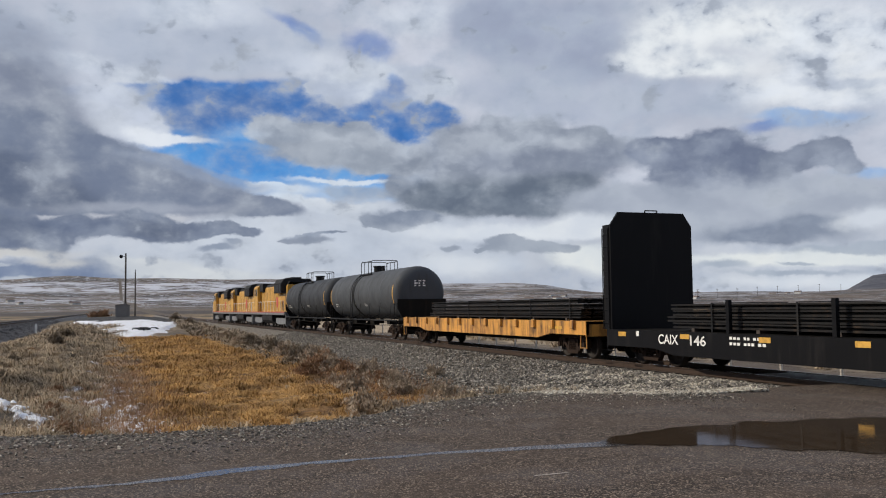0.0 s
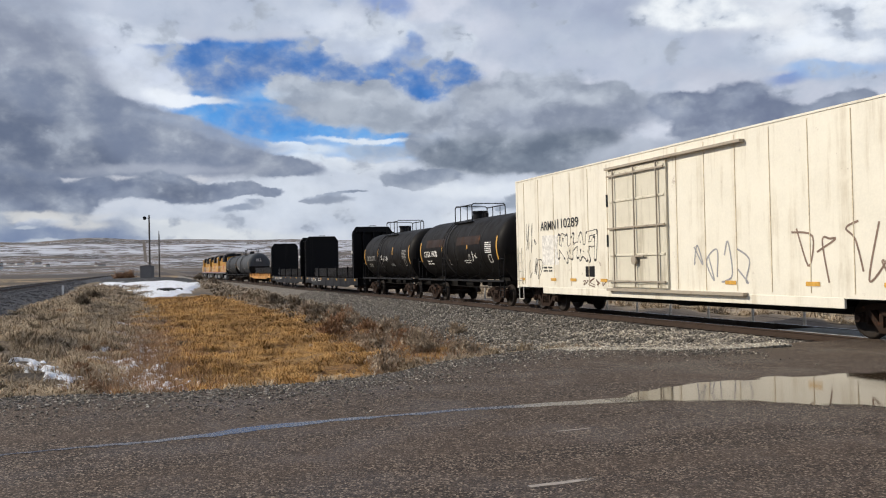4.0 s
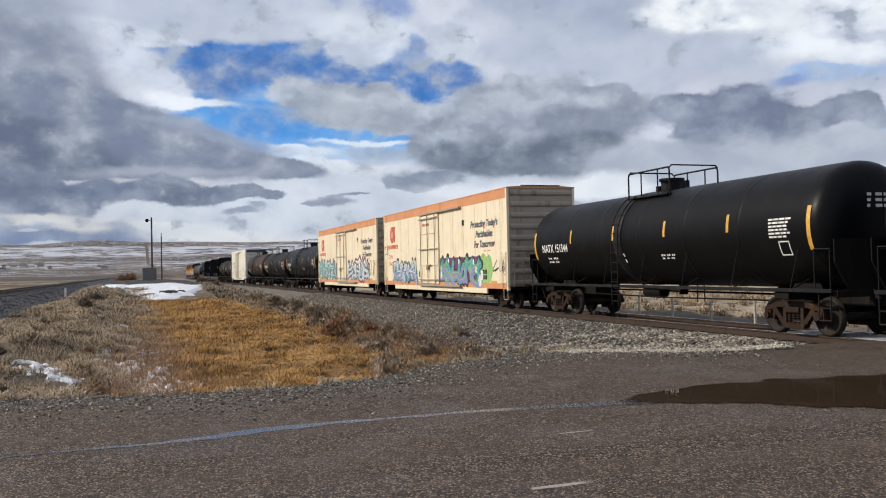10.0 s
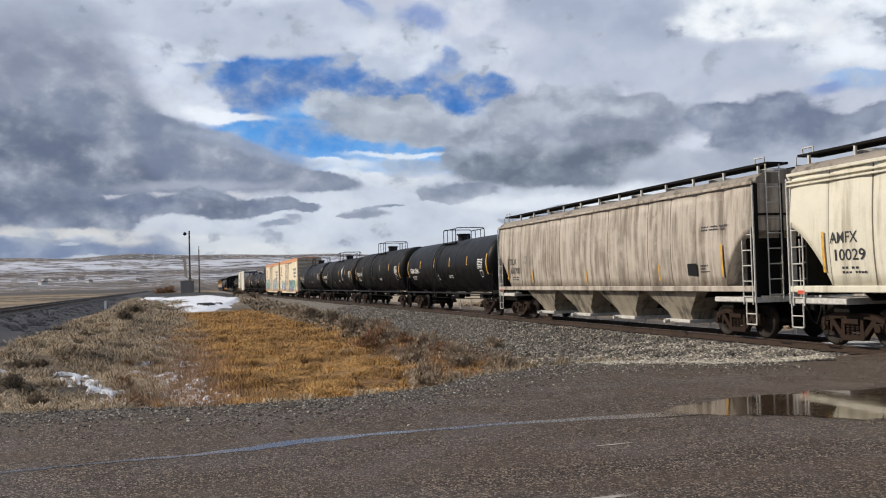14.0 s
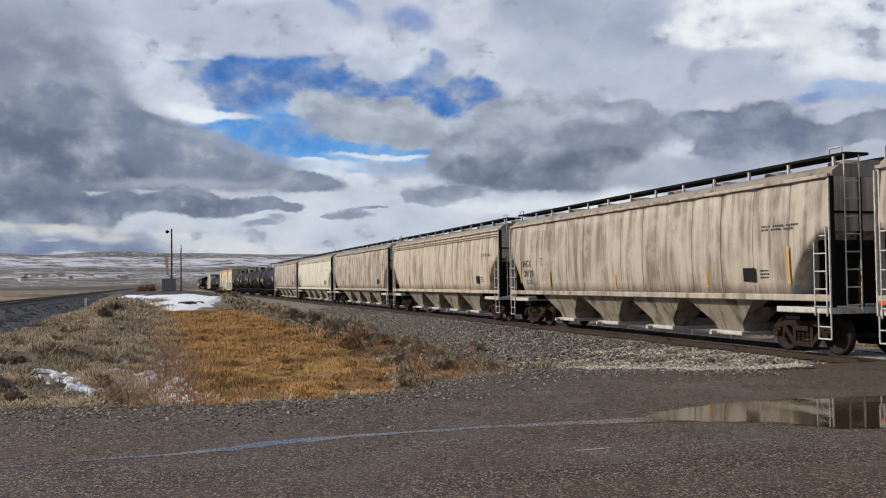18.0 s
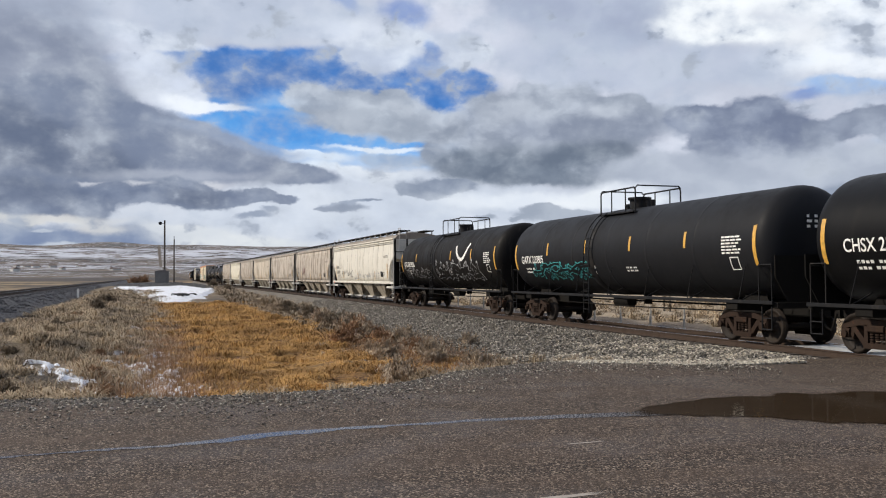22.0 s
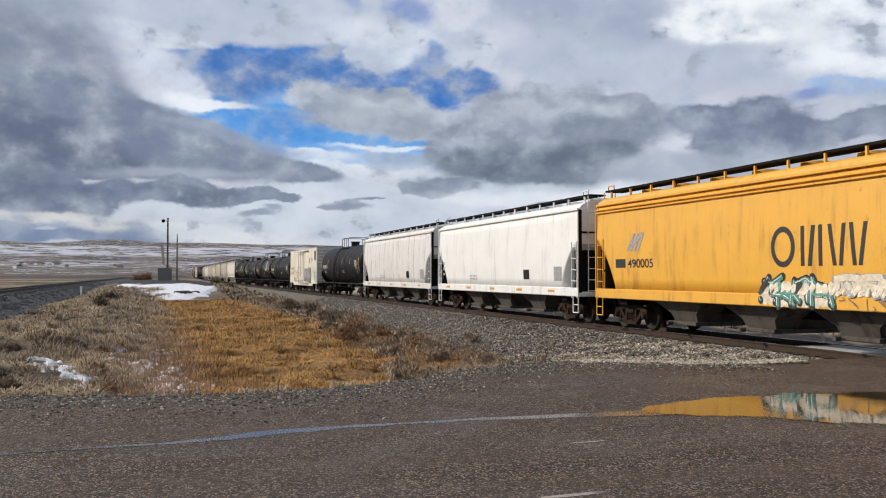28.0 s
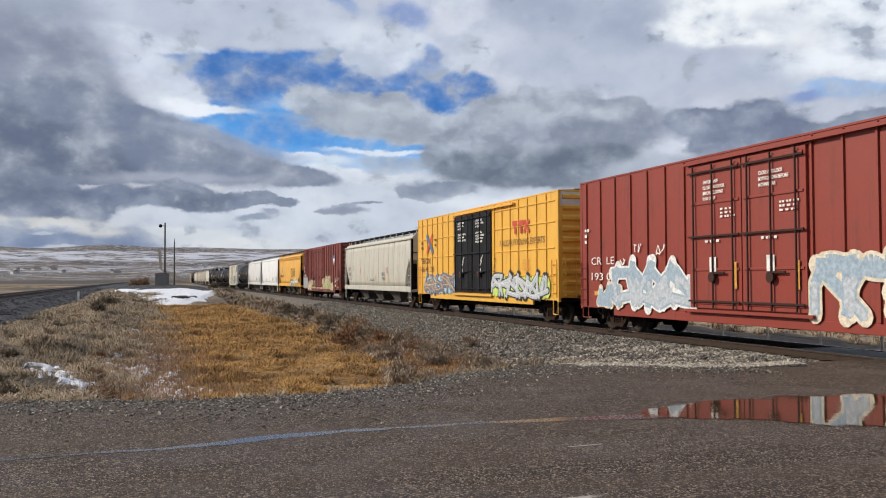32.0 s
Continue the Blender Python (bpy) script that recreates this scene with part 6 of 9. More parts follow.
def flat_car(label, half, mat, deck=1.12, bulkheads=False, refl=True, pockets=True, sill=0.42):
    car = new("bulkhead_flat_car" if bulkheads else "flat_car")
    tagged(car, label, "flat car", "cars of the freight train")
    b = half - 0.65
    hw = 1.5
    part("deck", Geo().box(-b, b, -hw, hw, deck - 0.1, deck, 0.01), mat if not bulkheads else UNDER, car)
    for s in (-1, 1):
        pts = [(-b, deck), (b, deck), (b, deck - sill), (b - 2.6, deck - sill), (b - 3.6, deck - sill - 0.16), (-b + 3.6, deck - sill - 0.16), (-b + 2.6, deck - sill), (-b, deck - sill)]
        part("side_sill", Geo().plate(pts, *sorted((s * (hw + 0.03), s * (hw - 0.09)))), mat, car)
    if pockets:
        for i in range(13):
            x = -b + 0.8 + (2 * b - 1.6) * i / 12
            part("stake_pocket", Geo().box(x - 0.1, x + 0.1, -hw - 0.13, -hw - 0.02, deck - 0.26, deck + 0.03, 0.02), mat, car)
    if bulkheads:
        for s in (-1, 1):
            x = -b + 0.25 if s < 0 else b - 1.6
            top = 4.72
            pr = [(-1.5, deck), (1.5, deck), (1.5, top - 0.42), (1.2, top), (-1.2, top), (-1.5, top - 0.42)]
            g = Geo().prism(pr, x - 0.04, x + 0.04)
            part("bulkhead", g, mat, car, "tall black steel bulkhead with clipped corners")
            for yy in (-1.46, -0.75, 0.0, 0.75, 1.46):
                g = Geo().prism([(yy - 0.05, deck), (yy + 0.05, deck), (yy + 0.05, top - 0.4), (yy - 0.05, top - 0.4)], *sorted((x + s * 0.04, x + s * 0.42)))
                part("bulkhead_brace", g, mat, car)
            part("cross_brace", Geo().box(*sorted((x + s * 0.04, x + s * 0.30)), -1.2, 1.2, top - 0.40, top - 0.30), mat, car)
            part("bulkhead_ladder", ladder_geo(x + s * 0.25, -1.53, deck, top - 0.5, 0.35, 8, 0.016), mat, car)
            part("grab_bar", Geo().tube([(x, -0.2, top), (x, -0.2, top + 0.07), (x, 0.25, top + 0.07), (x, 0.25, top)], 0.02, 5), mat, car)
        g = Geo().cyl((b - 1.55, -1.56, 2.9), (b - 1.55, -1.49, 2.9), 0.12, 14)
        part("round_sign", g, WHITE_MARK, car, "small round white sign")
    for s in (-1, 1):
        part("end_sill", Geo().box(*sorted((s * (b - 0.12), s * b)), -hw, hw, deck - 0.5, deck - 0.02, 0.02), mat, car)
        part("step", Geo().tube([(s * b, -hw, 0.8), (s * b, -hw, 0.4), (s * (b - 0.4), -hw, 0.4), (s * (b - 0.4), -hw, 0.8)], 0.02, 5), mat, car)
    part("centre_sill", Geo().box(-half + 0.6, half - 0.6, -0.3, 0.3, deck - 0.5, deck - 0.1).box(-half + 4.5, half - 4.5, -0.3, 0.3, 0.45, deck - 0.3), UNDER, car)
    for i in range(7):
        x = -b + 3 + (2 * b - 6) * i / 6
        part("cross_beam", Geo().box(x - 0.07, x + 0.07, -hw + 0.1, hw - 0.1, deck - 0.4, deck - 0.1), UNDER, car)
    running_gear(car, half, half - 2.4)
    return car, hw, b


# -- locomotives --
LOCO_YELLOW = paint("locomotive_yellow", (0.60, 0.32, 0.04), 0.5, (0.07, 0.035, 0.015), 0.8, rust=0.25, streak=0.8)
LOCO_ROOF = paint("sooty_roof", (0.020, 0.020, 0.021), 0.7, (0.05, 0.045, 0.04), 0.4)
LOCO_GREY = paint("locomotive_grey", (0.17, 0.175, 0.18), 0.5, (0.03, 0.03, 0.03), 0.5)
DARK_GLASS = plain("dark_glass", (0.01, 0.012, 0.014), 0.08)
RED_PAINT = plain("red_paint", (0.48, 0.04, 0.03), 0.5)


def locomotive(label, cab_first=True):
    """A six-axle diesel, long hood to the rear."""
    car = new("locomotive")
    tagged(car, label, "locomotive", "locomotives of the freight train")
    L = 10.4
    part("frame", Geo().box(-L, L, -1.5, 1.5, 1.25, 1.55, 0.03), LOCO_GREY, car)
    part("red_stripe", Geo().box(-L + 0.05, L - 0.05, -1.515, -1.50, 1.48, 1.56), RED_PAINT, car)
    part("nose", Geo().prism([(-1.45, 1.55), (1.45, 1.55), (1.45, 3.0), (1.0, 3.25), (-1.0, 3.25), (-1.45, 3.0)], -L + 0.5, -L + 2.3), LOCO_YELLOW, car)
    cab = part("cab", Geo().prism([(-1.5, 1.55), (1.5, 1.55), (1.5, 4.1), (1.1, 4.5), (-1.1, 4.5), (-1.5, 4.1)], -L + 2.3, -L + 4.9), LOCO_YELLOW, car)
    part("cab_roof", Geo().prism([(-1.3, 4.3), (-1.1, 4.55), (1.1, 4.55), (1.3, 4.3)], -L + 2.2, -L + 5.0), LOCO_ROOF, car)
    for x in (-L + 2.7, -L + 3.9):
        part("cab_window", Geo().box(x, x + 0.75, -1.52, -1.49, 3.2, 3.95, 0.01), DARK_GLASS, cab)
    part("hood", Geo().prism([(-1.05, 1.55), (1.05, 1.55), (1.05, 3.9), (0.85, 4.25), (-0.85, 4.25), (-1.05, 3.9)], -L + 4.9, L - 0.8), LOCO_YELLOW, car)
    part("hood_roof", Geo().prism([(-1.0, 4.05), (-0.82, 4.32), (0.82, 4.32), (1.0, 4.05)], -L + 4.9, L - 0.8), LOCO_ROOF, car)
    for i in range(12):
        x = -L + 5.3 + i * 0.82
        part("hood_door", Geo().box(x, x + 0.72, -1.085, -1.05, 1.75, 3.5, 0.01), LOCO_YELLOW, car)
    part("radiator", Geo().prism([(-1.5, 3.3), (1.5, 3.3), (1.5, 4.2), (1.2, 4.6), (-1.2, 4.6), (-1.5, 4.2)], L - 5.6, L - 1.6), LOCO_ROOF, car)
    for i in range(3):
        x = L - 5.4 + i * 1.25
        part("radiator_grille", Geo().box(x, x + 1.1, -1.53, -1.50, 3.45, 4.1), BLACK, car)
        part("roof_fan", Geo().cyl((x + 0.5, 0, 4.58), (x + 0.5, 0, 4.75), 0.55, 16), LOCO_ROOF, car)
    part("exhaust", Geo().box(-0.4, 0.4, -0.3, 0.3, 4.3, 4.6), BLACK, car)
    part("air_intake", Geo().box(-L + 5.1, -L + 7.2, -1.3, 1.3, 3.6, 4.45, 0.08), LOCO_ROOF, car)
    g = Geo()
    for s in (-1, 1):
        for i in range(12):
            x = -L + 0.3 + (2 * L - 0.6) * i / 11
            g.cyl((x, s * 1.47, 1.5), (x, s * 1.47, 2.55), 0.02, 5)
        g.cyl((-L + 0.3, s * 1.47, 2.55), (L - 0.3, s * 1.47, 2.55), 0.02, 5)
    part("handrail", g, WHITE_MARK, car)
    part("fuel_tank", Geo().prism([(-1.4, 1.2), (1.4, 1.2), (1.4, 0.7), (1.0, 0.35), (-1.0, 0.35), (-1.4, 0.7)], -3.2, 3.2), LOCO_ROOF, car)
    part("pilot", Geo().box(-L - 0.12, -L + 0.05, -1.4, 1.4, 0.2, 1.3), LOCO_GREY, car)
    part("rear_pilot", Geo().box(L - 0.05, L + 0.12, -1.4, 1.4, 0.3, 1.3), LOCO_GREY, car)
    part("shield", Geo().add([(L - 3.9, -1.545, 2.9), (L - 2.9, -1.545, 2.9), (L - 2.9, -1.545, 2.2), (L - 3.4, -1.545, 1.8), (L - 3.9, -1.545, 2.2)], [(0, 1, 2, 3, 4)]), RED_PAINT, car)
    for s in (-1, 1):
        tx = s * (L - 3.6)
        for yy in (-1, 1):
            part("truck_frame", Geo().plate([(tx - 2.6, 0.5), (tx - 2.4, 0.95), (tx + 2.4, 0.95), (tx + 2.6, 0.5), (tx + 1.2, 0.38), (tx - 1.2, 0.38)], *sorted((yy * 1.05, yy * 1.2))), LOCO_GREY, car)
        for k in (-1.85, 0, 1.85):
            ob = part("wheelset", WHEELSET, None, car)
            ob.matrix_parent_inverse = Matrix.Translation((tx + k, 0, AXLE))
            SPINNERS.append(ob)
        part("coupler", coupler_geo(s, 11.1), UNDER, car)
    return car


TANK_BLACK = paint("tank_black", (0.0055, 0.0056, 0.0062), 0.46, (0.020, 0.018, 0.017), 0.3, relief=0.05)
TANK_SLATE = paint("tank_slate_black", (0.014, 0.0145, 0.0165), 0.55, (0.022, 0.021, 0.020), 0.3, relief=0.05)
TANK_DARK = paint("tank_faded_black", (0.0072, 0.0066, 0.0064), 0.58, (0.028, 0.025, 0.022), 0.55, relief=0.08)
TANK_BROWN = paint("tank_rusty_brown", (0.030, 0.019, 0.015), 0.55, (0.075, 0.042, 0.025), 0.6, rust=0.5, relief=0.1)
RUST_WASH = paint("rust_wash", (0.050, 0.032, 0.022), 0.7, (0.010, 0.009, 0.008), 0.8, streak=0.9)
TANK_PALE = paint("tank_pale_grey", (0.068, 0.073, 0.080), 0.6, (0.05, 0.045, 0.04), 0.4, relief=0.05)
TANK_GREY = paint("tank_grey", (0.042, 0.045, 0.050), 0.6, (0.03, 0.028, 0.026), 0.5, relief=0.06)
DIRTY_CREAM = paint("dirty_cream", (0.52, 0.45, 0.355), 0.6, (0.11, 0.08, 0.054), 0.72, streak=0.75, rust=0.2)
DIRTY_GREY = paint("dirty_warm_grey", (0.47, 0.41, 0.34), 0.6, (0.095, 0.072, 0.052), 0.76, streak=0.95, rust=0.24)
PALE_CREAM = paint("pale_cream", (0.66, 0.62, 0.50), 0.55, (0.2, 0.16, 0.1), 0.5, streak=0.4)
OFF_WHITE = paint("off_white_hopper", (0.64, 0.61, 0.53), 0.55, (0.28, 0.25, 0.2), 0.5, streak=0.4)
WHITE_DULL = paint("dull_white_hopper", (0.66, 0.65, 0.63), 0.55, (0.34, 0.32, 0.3), 0.4, streak=0.4)
CLEAN_WHITE = paint("white_hopper", (0.78, 0.78, 0.76), 0.5, (0.35, 0.33, 0.3), 0.35, streak=0.3)
PALE_GREY = paint("pale_grey_hopper", (0.52, 0.50, 0.43), 0.55, (0.25, 0.22, 0.17), 0.4, streak=0.4)
HOPPER_YELLOW = paint("hopper_yellow", (0.74, 0.39, 0.05), 0.5, (0.28, 0.11, 0.02), 0.45, rust=0.25, streak=0.4)
REEFER_WHITE = paint("reefer_white", (0.80, 0.76, 0.64), 0.5, (0.4, 0.32, 0.2), 0.4, streak=0.45, rust=0.05)
REEFER_CREAM = paint("reefer_cream", (0.82, 0.72, 0.52), 0.5, (0.48, 0.34, 0.18), 0.4, streak=0.4, rust=0.05)
ORANGE_BAND = paint("faded_orange", (0.62, 0.27, 0.11), 0.55, (0.3, 0.15, 0.07), 0.4, streak=0.4)
REEFER_END = paint("weathered_end", (0.36, 0.31, 0.24), 0.6, (0.12, 0.08, 0.05), 0.6, rust=0.3)
REEFER_SILVER = paint("galvanised_end", (0.60, 0.57, 0.51), 0.5, (0.2, 0.16, 0.12), 0.6)
BOX_RED = paint("boxcar_red", (0.20, 0.032, 0.020), 0.6, (0.055, 0.02, 0.015), 0.7, streak=0.7, rust=0.3)
BOX_BRICK = paint("boxcar_brick_red", (0.255, 0.038, 0.022), 0.55, (0.10, 0.03, 0.02), 0.4, streak=0.3)
BOX_YELLOW = paint("boxcar_yellow", (0.78, 0.43, 0.06), 0.48, (0.35, 0.17, 0.03), 0.3, streak=0.3)
FLAT_ORANGE = paint("flatcar_orange", (0.66, 0.31, 0.055), 0.6, (0.05, 0.026, 0.014), 0.95, rust=1.1, streak=0.8)
FLAT_BLACK = paint("flatcar_black", (0.008, 0.008, 0.009), 0.45, (0.03, 0.027, 0.025), 0.3)
DOOR_BLACK = paint("black_door", (0.02, 0.02, 0.022), 0.5, (0.07, 0.06, 0.05), 0.3)
SPRAY = {k: plain("spray_" + k, c, 0.5) for k, c in dict(silver=(0.48, 0.52, 0.56), blue=(0.05, 0.16, 0.36), teal=(0.05, 0.34, 0.36), purple=(0.16, 0.03, 0.13), maroon=(0.12, 0.03, 0.035),
         lilac=(0.26, 0.22, 0.48), green=(0.30, 0.50, 0.16), lime=(0.55, 0.70, 0.16), sky=(0.40, 0.62, 0.70), brown=(0.22, 0.15, 0.11), black=(0.02, 0.02, 0.022), white=(0.75, 0.75, 0.72), cream=(0.70, 0.62, 0.48), sea=(0.08, 0.26, 0.22), orange=(0.72, 0.32, 0.06), grey=(0.32, 0.32, 0.33), slate=(0.33, 0.42, 0.50)).items()}

# ---- the train ----
# front end of each car along the train at t = 0, in metres from the camera's foot
SPEED, GAIN = 19.74, 0.0176
TRAIN = []


def put_car(thing, front, half, loads=()):
    TRAIN.append((thing, front + half, loads))


def tank(front, next_front, label, mat, code, number, seed, r=1.5, zc=2.62, refl=6, table=True, color=None, ring=True, reach=1.15):
    half = (next_front - front) / 2
    car, rr, z, b = tank_car(label, half, r, zc, mat, ring=ring, reach=reach)
    tank_marks(car, rr, z, b, code, number, seed, refl, table, color)
    put_car(car, front, half)
    return car, rr, z, b


SPLATTER = paint("splattered_cream", (0.62, 0.55, 0.36), 0.7, (0.14, 0.03, 0.02), 0.95, streak=0.9, rust=0.5)
SPLATTER_GREEN = paint("splattered_green", (0.40, 0.46, 0.20), 0.7, (0.10, 0.05, 0.03), 0.7, streak=0.6)
DOOR_GEAR = paint("worn_door_gear", (0.055, 0.03, 0.025), 0.6, (0.03, 0.02, 0.018), 0.5)
RED_LOGO = plain("red_emblem", (0.55, 0.075, 0.03), 0.5)
TEAL_MARK = plain("teal_lettering", (0.02, 0.10, 0.12), 0.55)
BROWN_MARK = plain("brown_lettering", (0.10, 0.035, 0.02), 0.6)
BLUE_CAP = plain("blue_cap", (0.03, 0.09, 0.30), 0.5)
PATCH = plain("repaint_patch", (0.74, 0.72, 0.66), 0.55)
ORANGE_MARK = plain("orange_stencil", (0.62, 0.30, 0.05), 0.6)
SEAM = plain("shadowed_seam", (0.62, 0.53, 0.38), 0.7)
LEAF_PAINT = plain("pale_leaf_green", (0.52, 0.60, 0.36), 0.6)


def rect(car, x0, x1, z0, z1, y, mat, name="panel", label="", wrap=None, lift=0.004, n=2):
    g = quad_grid(Geo(), x0, x1, z0, z1, 0, n)
    return flat_paint(car, g, mat, y, name, wrap, lift, None, label)


def reefer(front, nxt, label, mat, kind):
    """Refrigerator cars: 0 tall white, 1 and 2 cream with an orange band, 3 short, ribbed and white."""
    half = (nxt - front) / 2
    y = -1.56
    if kind in (1, 2):
        car, hw, b = box_car("refrigerator_car", label, half, mat, 0.86, 5.08, 1.56, roof_mat=ORANGE_BAND, end_mat=REEFER_END, gap=0.97, end_label="weathered ribbed end wall")
        part("orange_band", Geo().box(-b, b, -hw - 0.006, -hw - 0.001, 4.68, 5.08), ORANGE_BAND, car, "faded orange band under the roof")
        part("orange_sill", Geo().box(-b, b, -hw - 0.006, -hw - 0.001, 0.86, 1.10), ORANGE_BAND, car, "worn orange strip along the sill")
        plug_door(car, -2.25, 0.95, 1.0, 4.62, -hw, mat, REEFER_END)
        for i in range(13):
            x = -b + 0.75 + (2 * b - 1.5) * i / 12
            if not -2.4 < x < 1.1:
                part("panel_seam", Geo().box(x - 0.008, x + 0.008, y - 0.007, y - 0.002, 1.1, 4.68), SEAM, car)
        o = 0.25 if kind == 2 else 0.0
        ring = [(-8.05 + 0.5 * cos(2 * pi * k / 18), 3.85 + 0.5 * sin(2 * pi * k / 18)) for k in range(18)]
        g = Geo().add([(px, 0, pz) for px, pz in ring], [tuple(range(18))])
        for k in (0, 1):
            quad_grid(g, -8.05, -7.35, 4.2 - k * 0.55, 4.33 - k * 0.55, -0.002 - 0.001 * k, 1)
        quad_grid(g, -7.62, -7.45, 3.4, 4.33, -0.004, 2)
        flat_paint(car, g, RED_LOGO, y, "emblem", None, 0.004, None, "round red emblem")
        g = Geo()
        for k in range(3):
            a = pi / 3 * k + pi / 6
            stroke(g, [(-8.08 - 0.3 * cos(a), 3.85 - 0.3 * sin(a)), (-8.08 + 0.3 * cos(a), 3.85 + 0.3 * sin(a))], 0.06)
        flat_paint(car, g, SPRAY["cream"], y, "emblem_star", None, 0.012)
        g = Geo()
        for k in range(9):
            quad_grid(g, -9.25 + k * 0.27, -9.25 + k * 0.27 + 0.2, 3.0, 3.24, 0, 1)
        flat_paint(car, g, RED_LOGO, y, "emblem_bars", None, 0.004, None, "row of red bars")
        words(car, "CRYX", -8.9, 2.42, 0.24, RED_LOGO, y - 0.004, width=0.95)
        words(car, "3045" if kind == 1 else "3645", -8.85, 2.0, 0.24, RED_LOGO, y - 0.004, width=0.85)
        words(car, "Protecting Today's", 5.57, 3.60, 0.30, RED_LOGO, y - 0.003, width=3.35, shear=0.25, bold=0.02)
        words(car, "Perishables", 6.22, 3.14, 0.30, RED_LOGO, y - 0.003, width=2.1, shear=0.25, bold=0.02)
        words(car, "For Tomorrow", 6.02, 2.68, 0.30, RED_LOGO, y - 0.003, width=2.55, shear=0.25, bold=0.02)
        words(car, "Protecting Today's", 5.55, 3.62, 0.30, TEAL_MARK, y - 0.006, width=3.35, shear=0.25, bold=0.03)
        words(car, "Perishables", 6.2, 3.16, 0.30, TEAL_MARK, y - 0.006, width=2.1, shear=0.25, bold=0.03)
        words(car, "For Tomorrow", 6.0, 2.70, 0.30, TEAL_MARK, y - 0.006, width=2.55, shear=0.25, bold=0.03)
        small_print(car, 7.2, 2.5, 2, 1, 0.06, 0.5, RED_LOGO, y - 0.004, None, 3)
        rect(car, 4.4, 4.7, 3.78, 4.05, y, UNDER, "vent_plate", "small dark vent plate")
        rect(car, -9.7, -9.2, 1.12, 1.32, y, REFLECTOR, "reflector_strip", "yellow reflective strip")
        rect(car, 8.0, 8.7, 1.0, 1.2, y, REFLECTOR, "reflector_strip", "yellow reflective strip")
        rect(car, -2.9 + o, -2.45 + o, 1.35, 1.65, y, BLACK, "data_plate")
        small_print(car, -1.6, 4.05, 2, 1, 0.14, 0.7, RED_LOGO, y - 0.09, None, 8)
        if kind == 1:
            graffiti(car, -9.75, -2.9, 1.1, 2.75, y, SPRAY["teal"], SPRAY["sea"], SPRAY["maroon"], 41, None, 6, SPRAY["sky"], "teal and dark sprayed graffiti lettering", 0.16, shine=SPRAY["white"])
            graffiti(car, 1.6, 7.4, 0.95, 2.75, y, SPRAY["white"], SPRAY["sky"], SPRAY["maroon"], 43, None, 5, SPRAY["sky"], "white graffiti lettering with thick maroon outlines", 0.09, rim=0.15)
            scrawl(car, 7.8, 9.5, 1.3, 2.9, y, BLACK_MARK, 44, None, 0.05, 2)
            small_print(car, 7.3, 1.95, 3, 2, 0.1, 0.3, BLACK_MARK, y - 0.016, None, 4)
        else:
            graffiti(car, -7.7, -3.2, 0.95, 2.35, y, SPRAY["silver"], SPRAY["blue"], SPRAY["black"], 51, None, 6, SPRAY["teal"], "pale and blue sprayed graffiti lettering on teal", 0.2, slant=0.05, rim=0.06, shine=SPRAY["white"])
            g = Geo()
            cloud_shape(g, 6.3, 8.0, 0.95, 2.45, random.Random(3), 3)
            flat_paint(car, g, SPRAY["green"], y, "spray_halo", None, 0.003)
            g = Geo()
            quad_grid(g, 1.05, 6.7, 0.95, 2.3, 0, 1)
            flat_paint(car, g, SPRAY["purple"], y, "mural_ground", None, 0.0035, None, "dark purple painted ground of the mural")
            graffiti(car, 1.2, 6.6, 0.92, 2.4, y, SPRAY["teal"], SPRAY["lilac"], SPRAY["black"], 53, None, 6, None, "fat green, teal and lilac graffiti letters", 0.21, shine=SPRAY["green"])
            g = Geo()
            for px, pz, rr in ((1.2, 1.75, 0.1), (1.25, 1.45, 0.13), (2.4, 2.15, 0.09), (3.9, 2.1, 0.1), (5.9, 2.05, 0.1), (6.7, 1.2, 0.22), (6.95, 1.45, 0.17), (6.2, 1.7, 0.12)):
                g.add([(px, 0, pz)] + [(px + rr * cos(k * pi / 6), 0, pz + rr * 1.3 * sin(k * pi / 6)) for k in range(12)], [(0, 1 + k, 1 + (k + 1) % 12) for k in range(12)])
            flat_paint(car, g, SPRAY["white"], y, "spray_dots", None, 0.016, None, "white sprayed dots")
            scrawl(car, 8.05, 9.0, 1.35, 2.2, y, BLACK_MARK, 54, None, 0.06, 1)
            scrawl(car, 9.05, 9.9, 1.5, 2.1, y, BLACK_MARK, 55, None, 0.03, 4)
            scrawl(car, -9.95, -9.0, 2.6, 3.4, y, BLACK_MARK, 56, None, 0.04, 2)
            g = Geo()
            for k in range(4):
                quad_grid(g, 7.0 + (k % 2) * 0.3, 7.26 + (k % 2) * 0.3, 1.25 + (k // 2) * 0.24, 1.45 + (k // 2) * 0.24, 0, 1)
            flat_paint(car, g, BLACK_MARK, y, "data_plate", None, 0.006)
    elif kind == 0:
        car, hw, b = box_car("refrigerator_car", label, half, mat, 0.9, 5.08, 1.55, end_mat=REEFER_SILVER, gap=1.12, end_label="grey ribbed end wall")
        y = -1.55
        part("end_band", Geo().box(b, b + 0.085, -1.4, 1.4, 4.7, 5.0), plain("dark_blue_band", (0.03, 0.04, 0.09), 0.5), car, "dark blue band on the end wall")
        plug_door(car, -2.45, 0.9, 1.0, 4.75, -hw, PALE_CREAM, REEFER_END)
        for i in range(15):
            x = -b + 0.75 + (2 * b - 1.5) * i / 14
            if not -2.6 < x < 1.05:
                part("panel_seam", Geo().box(x - 0.012, x + 0.012, y - 0.012, y - 0.002, 1.0, 5.0), SEAM, car)
        words(car, "ARMN", -7.8, 3.05, 0.34, BLACK_MARK, y - 0.014, width=1.3)
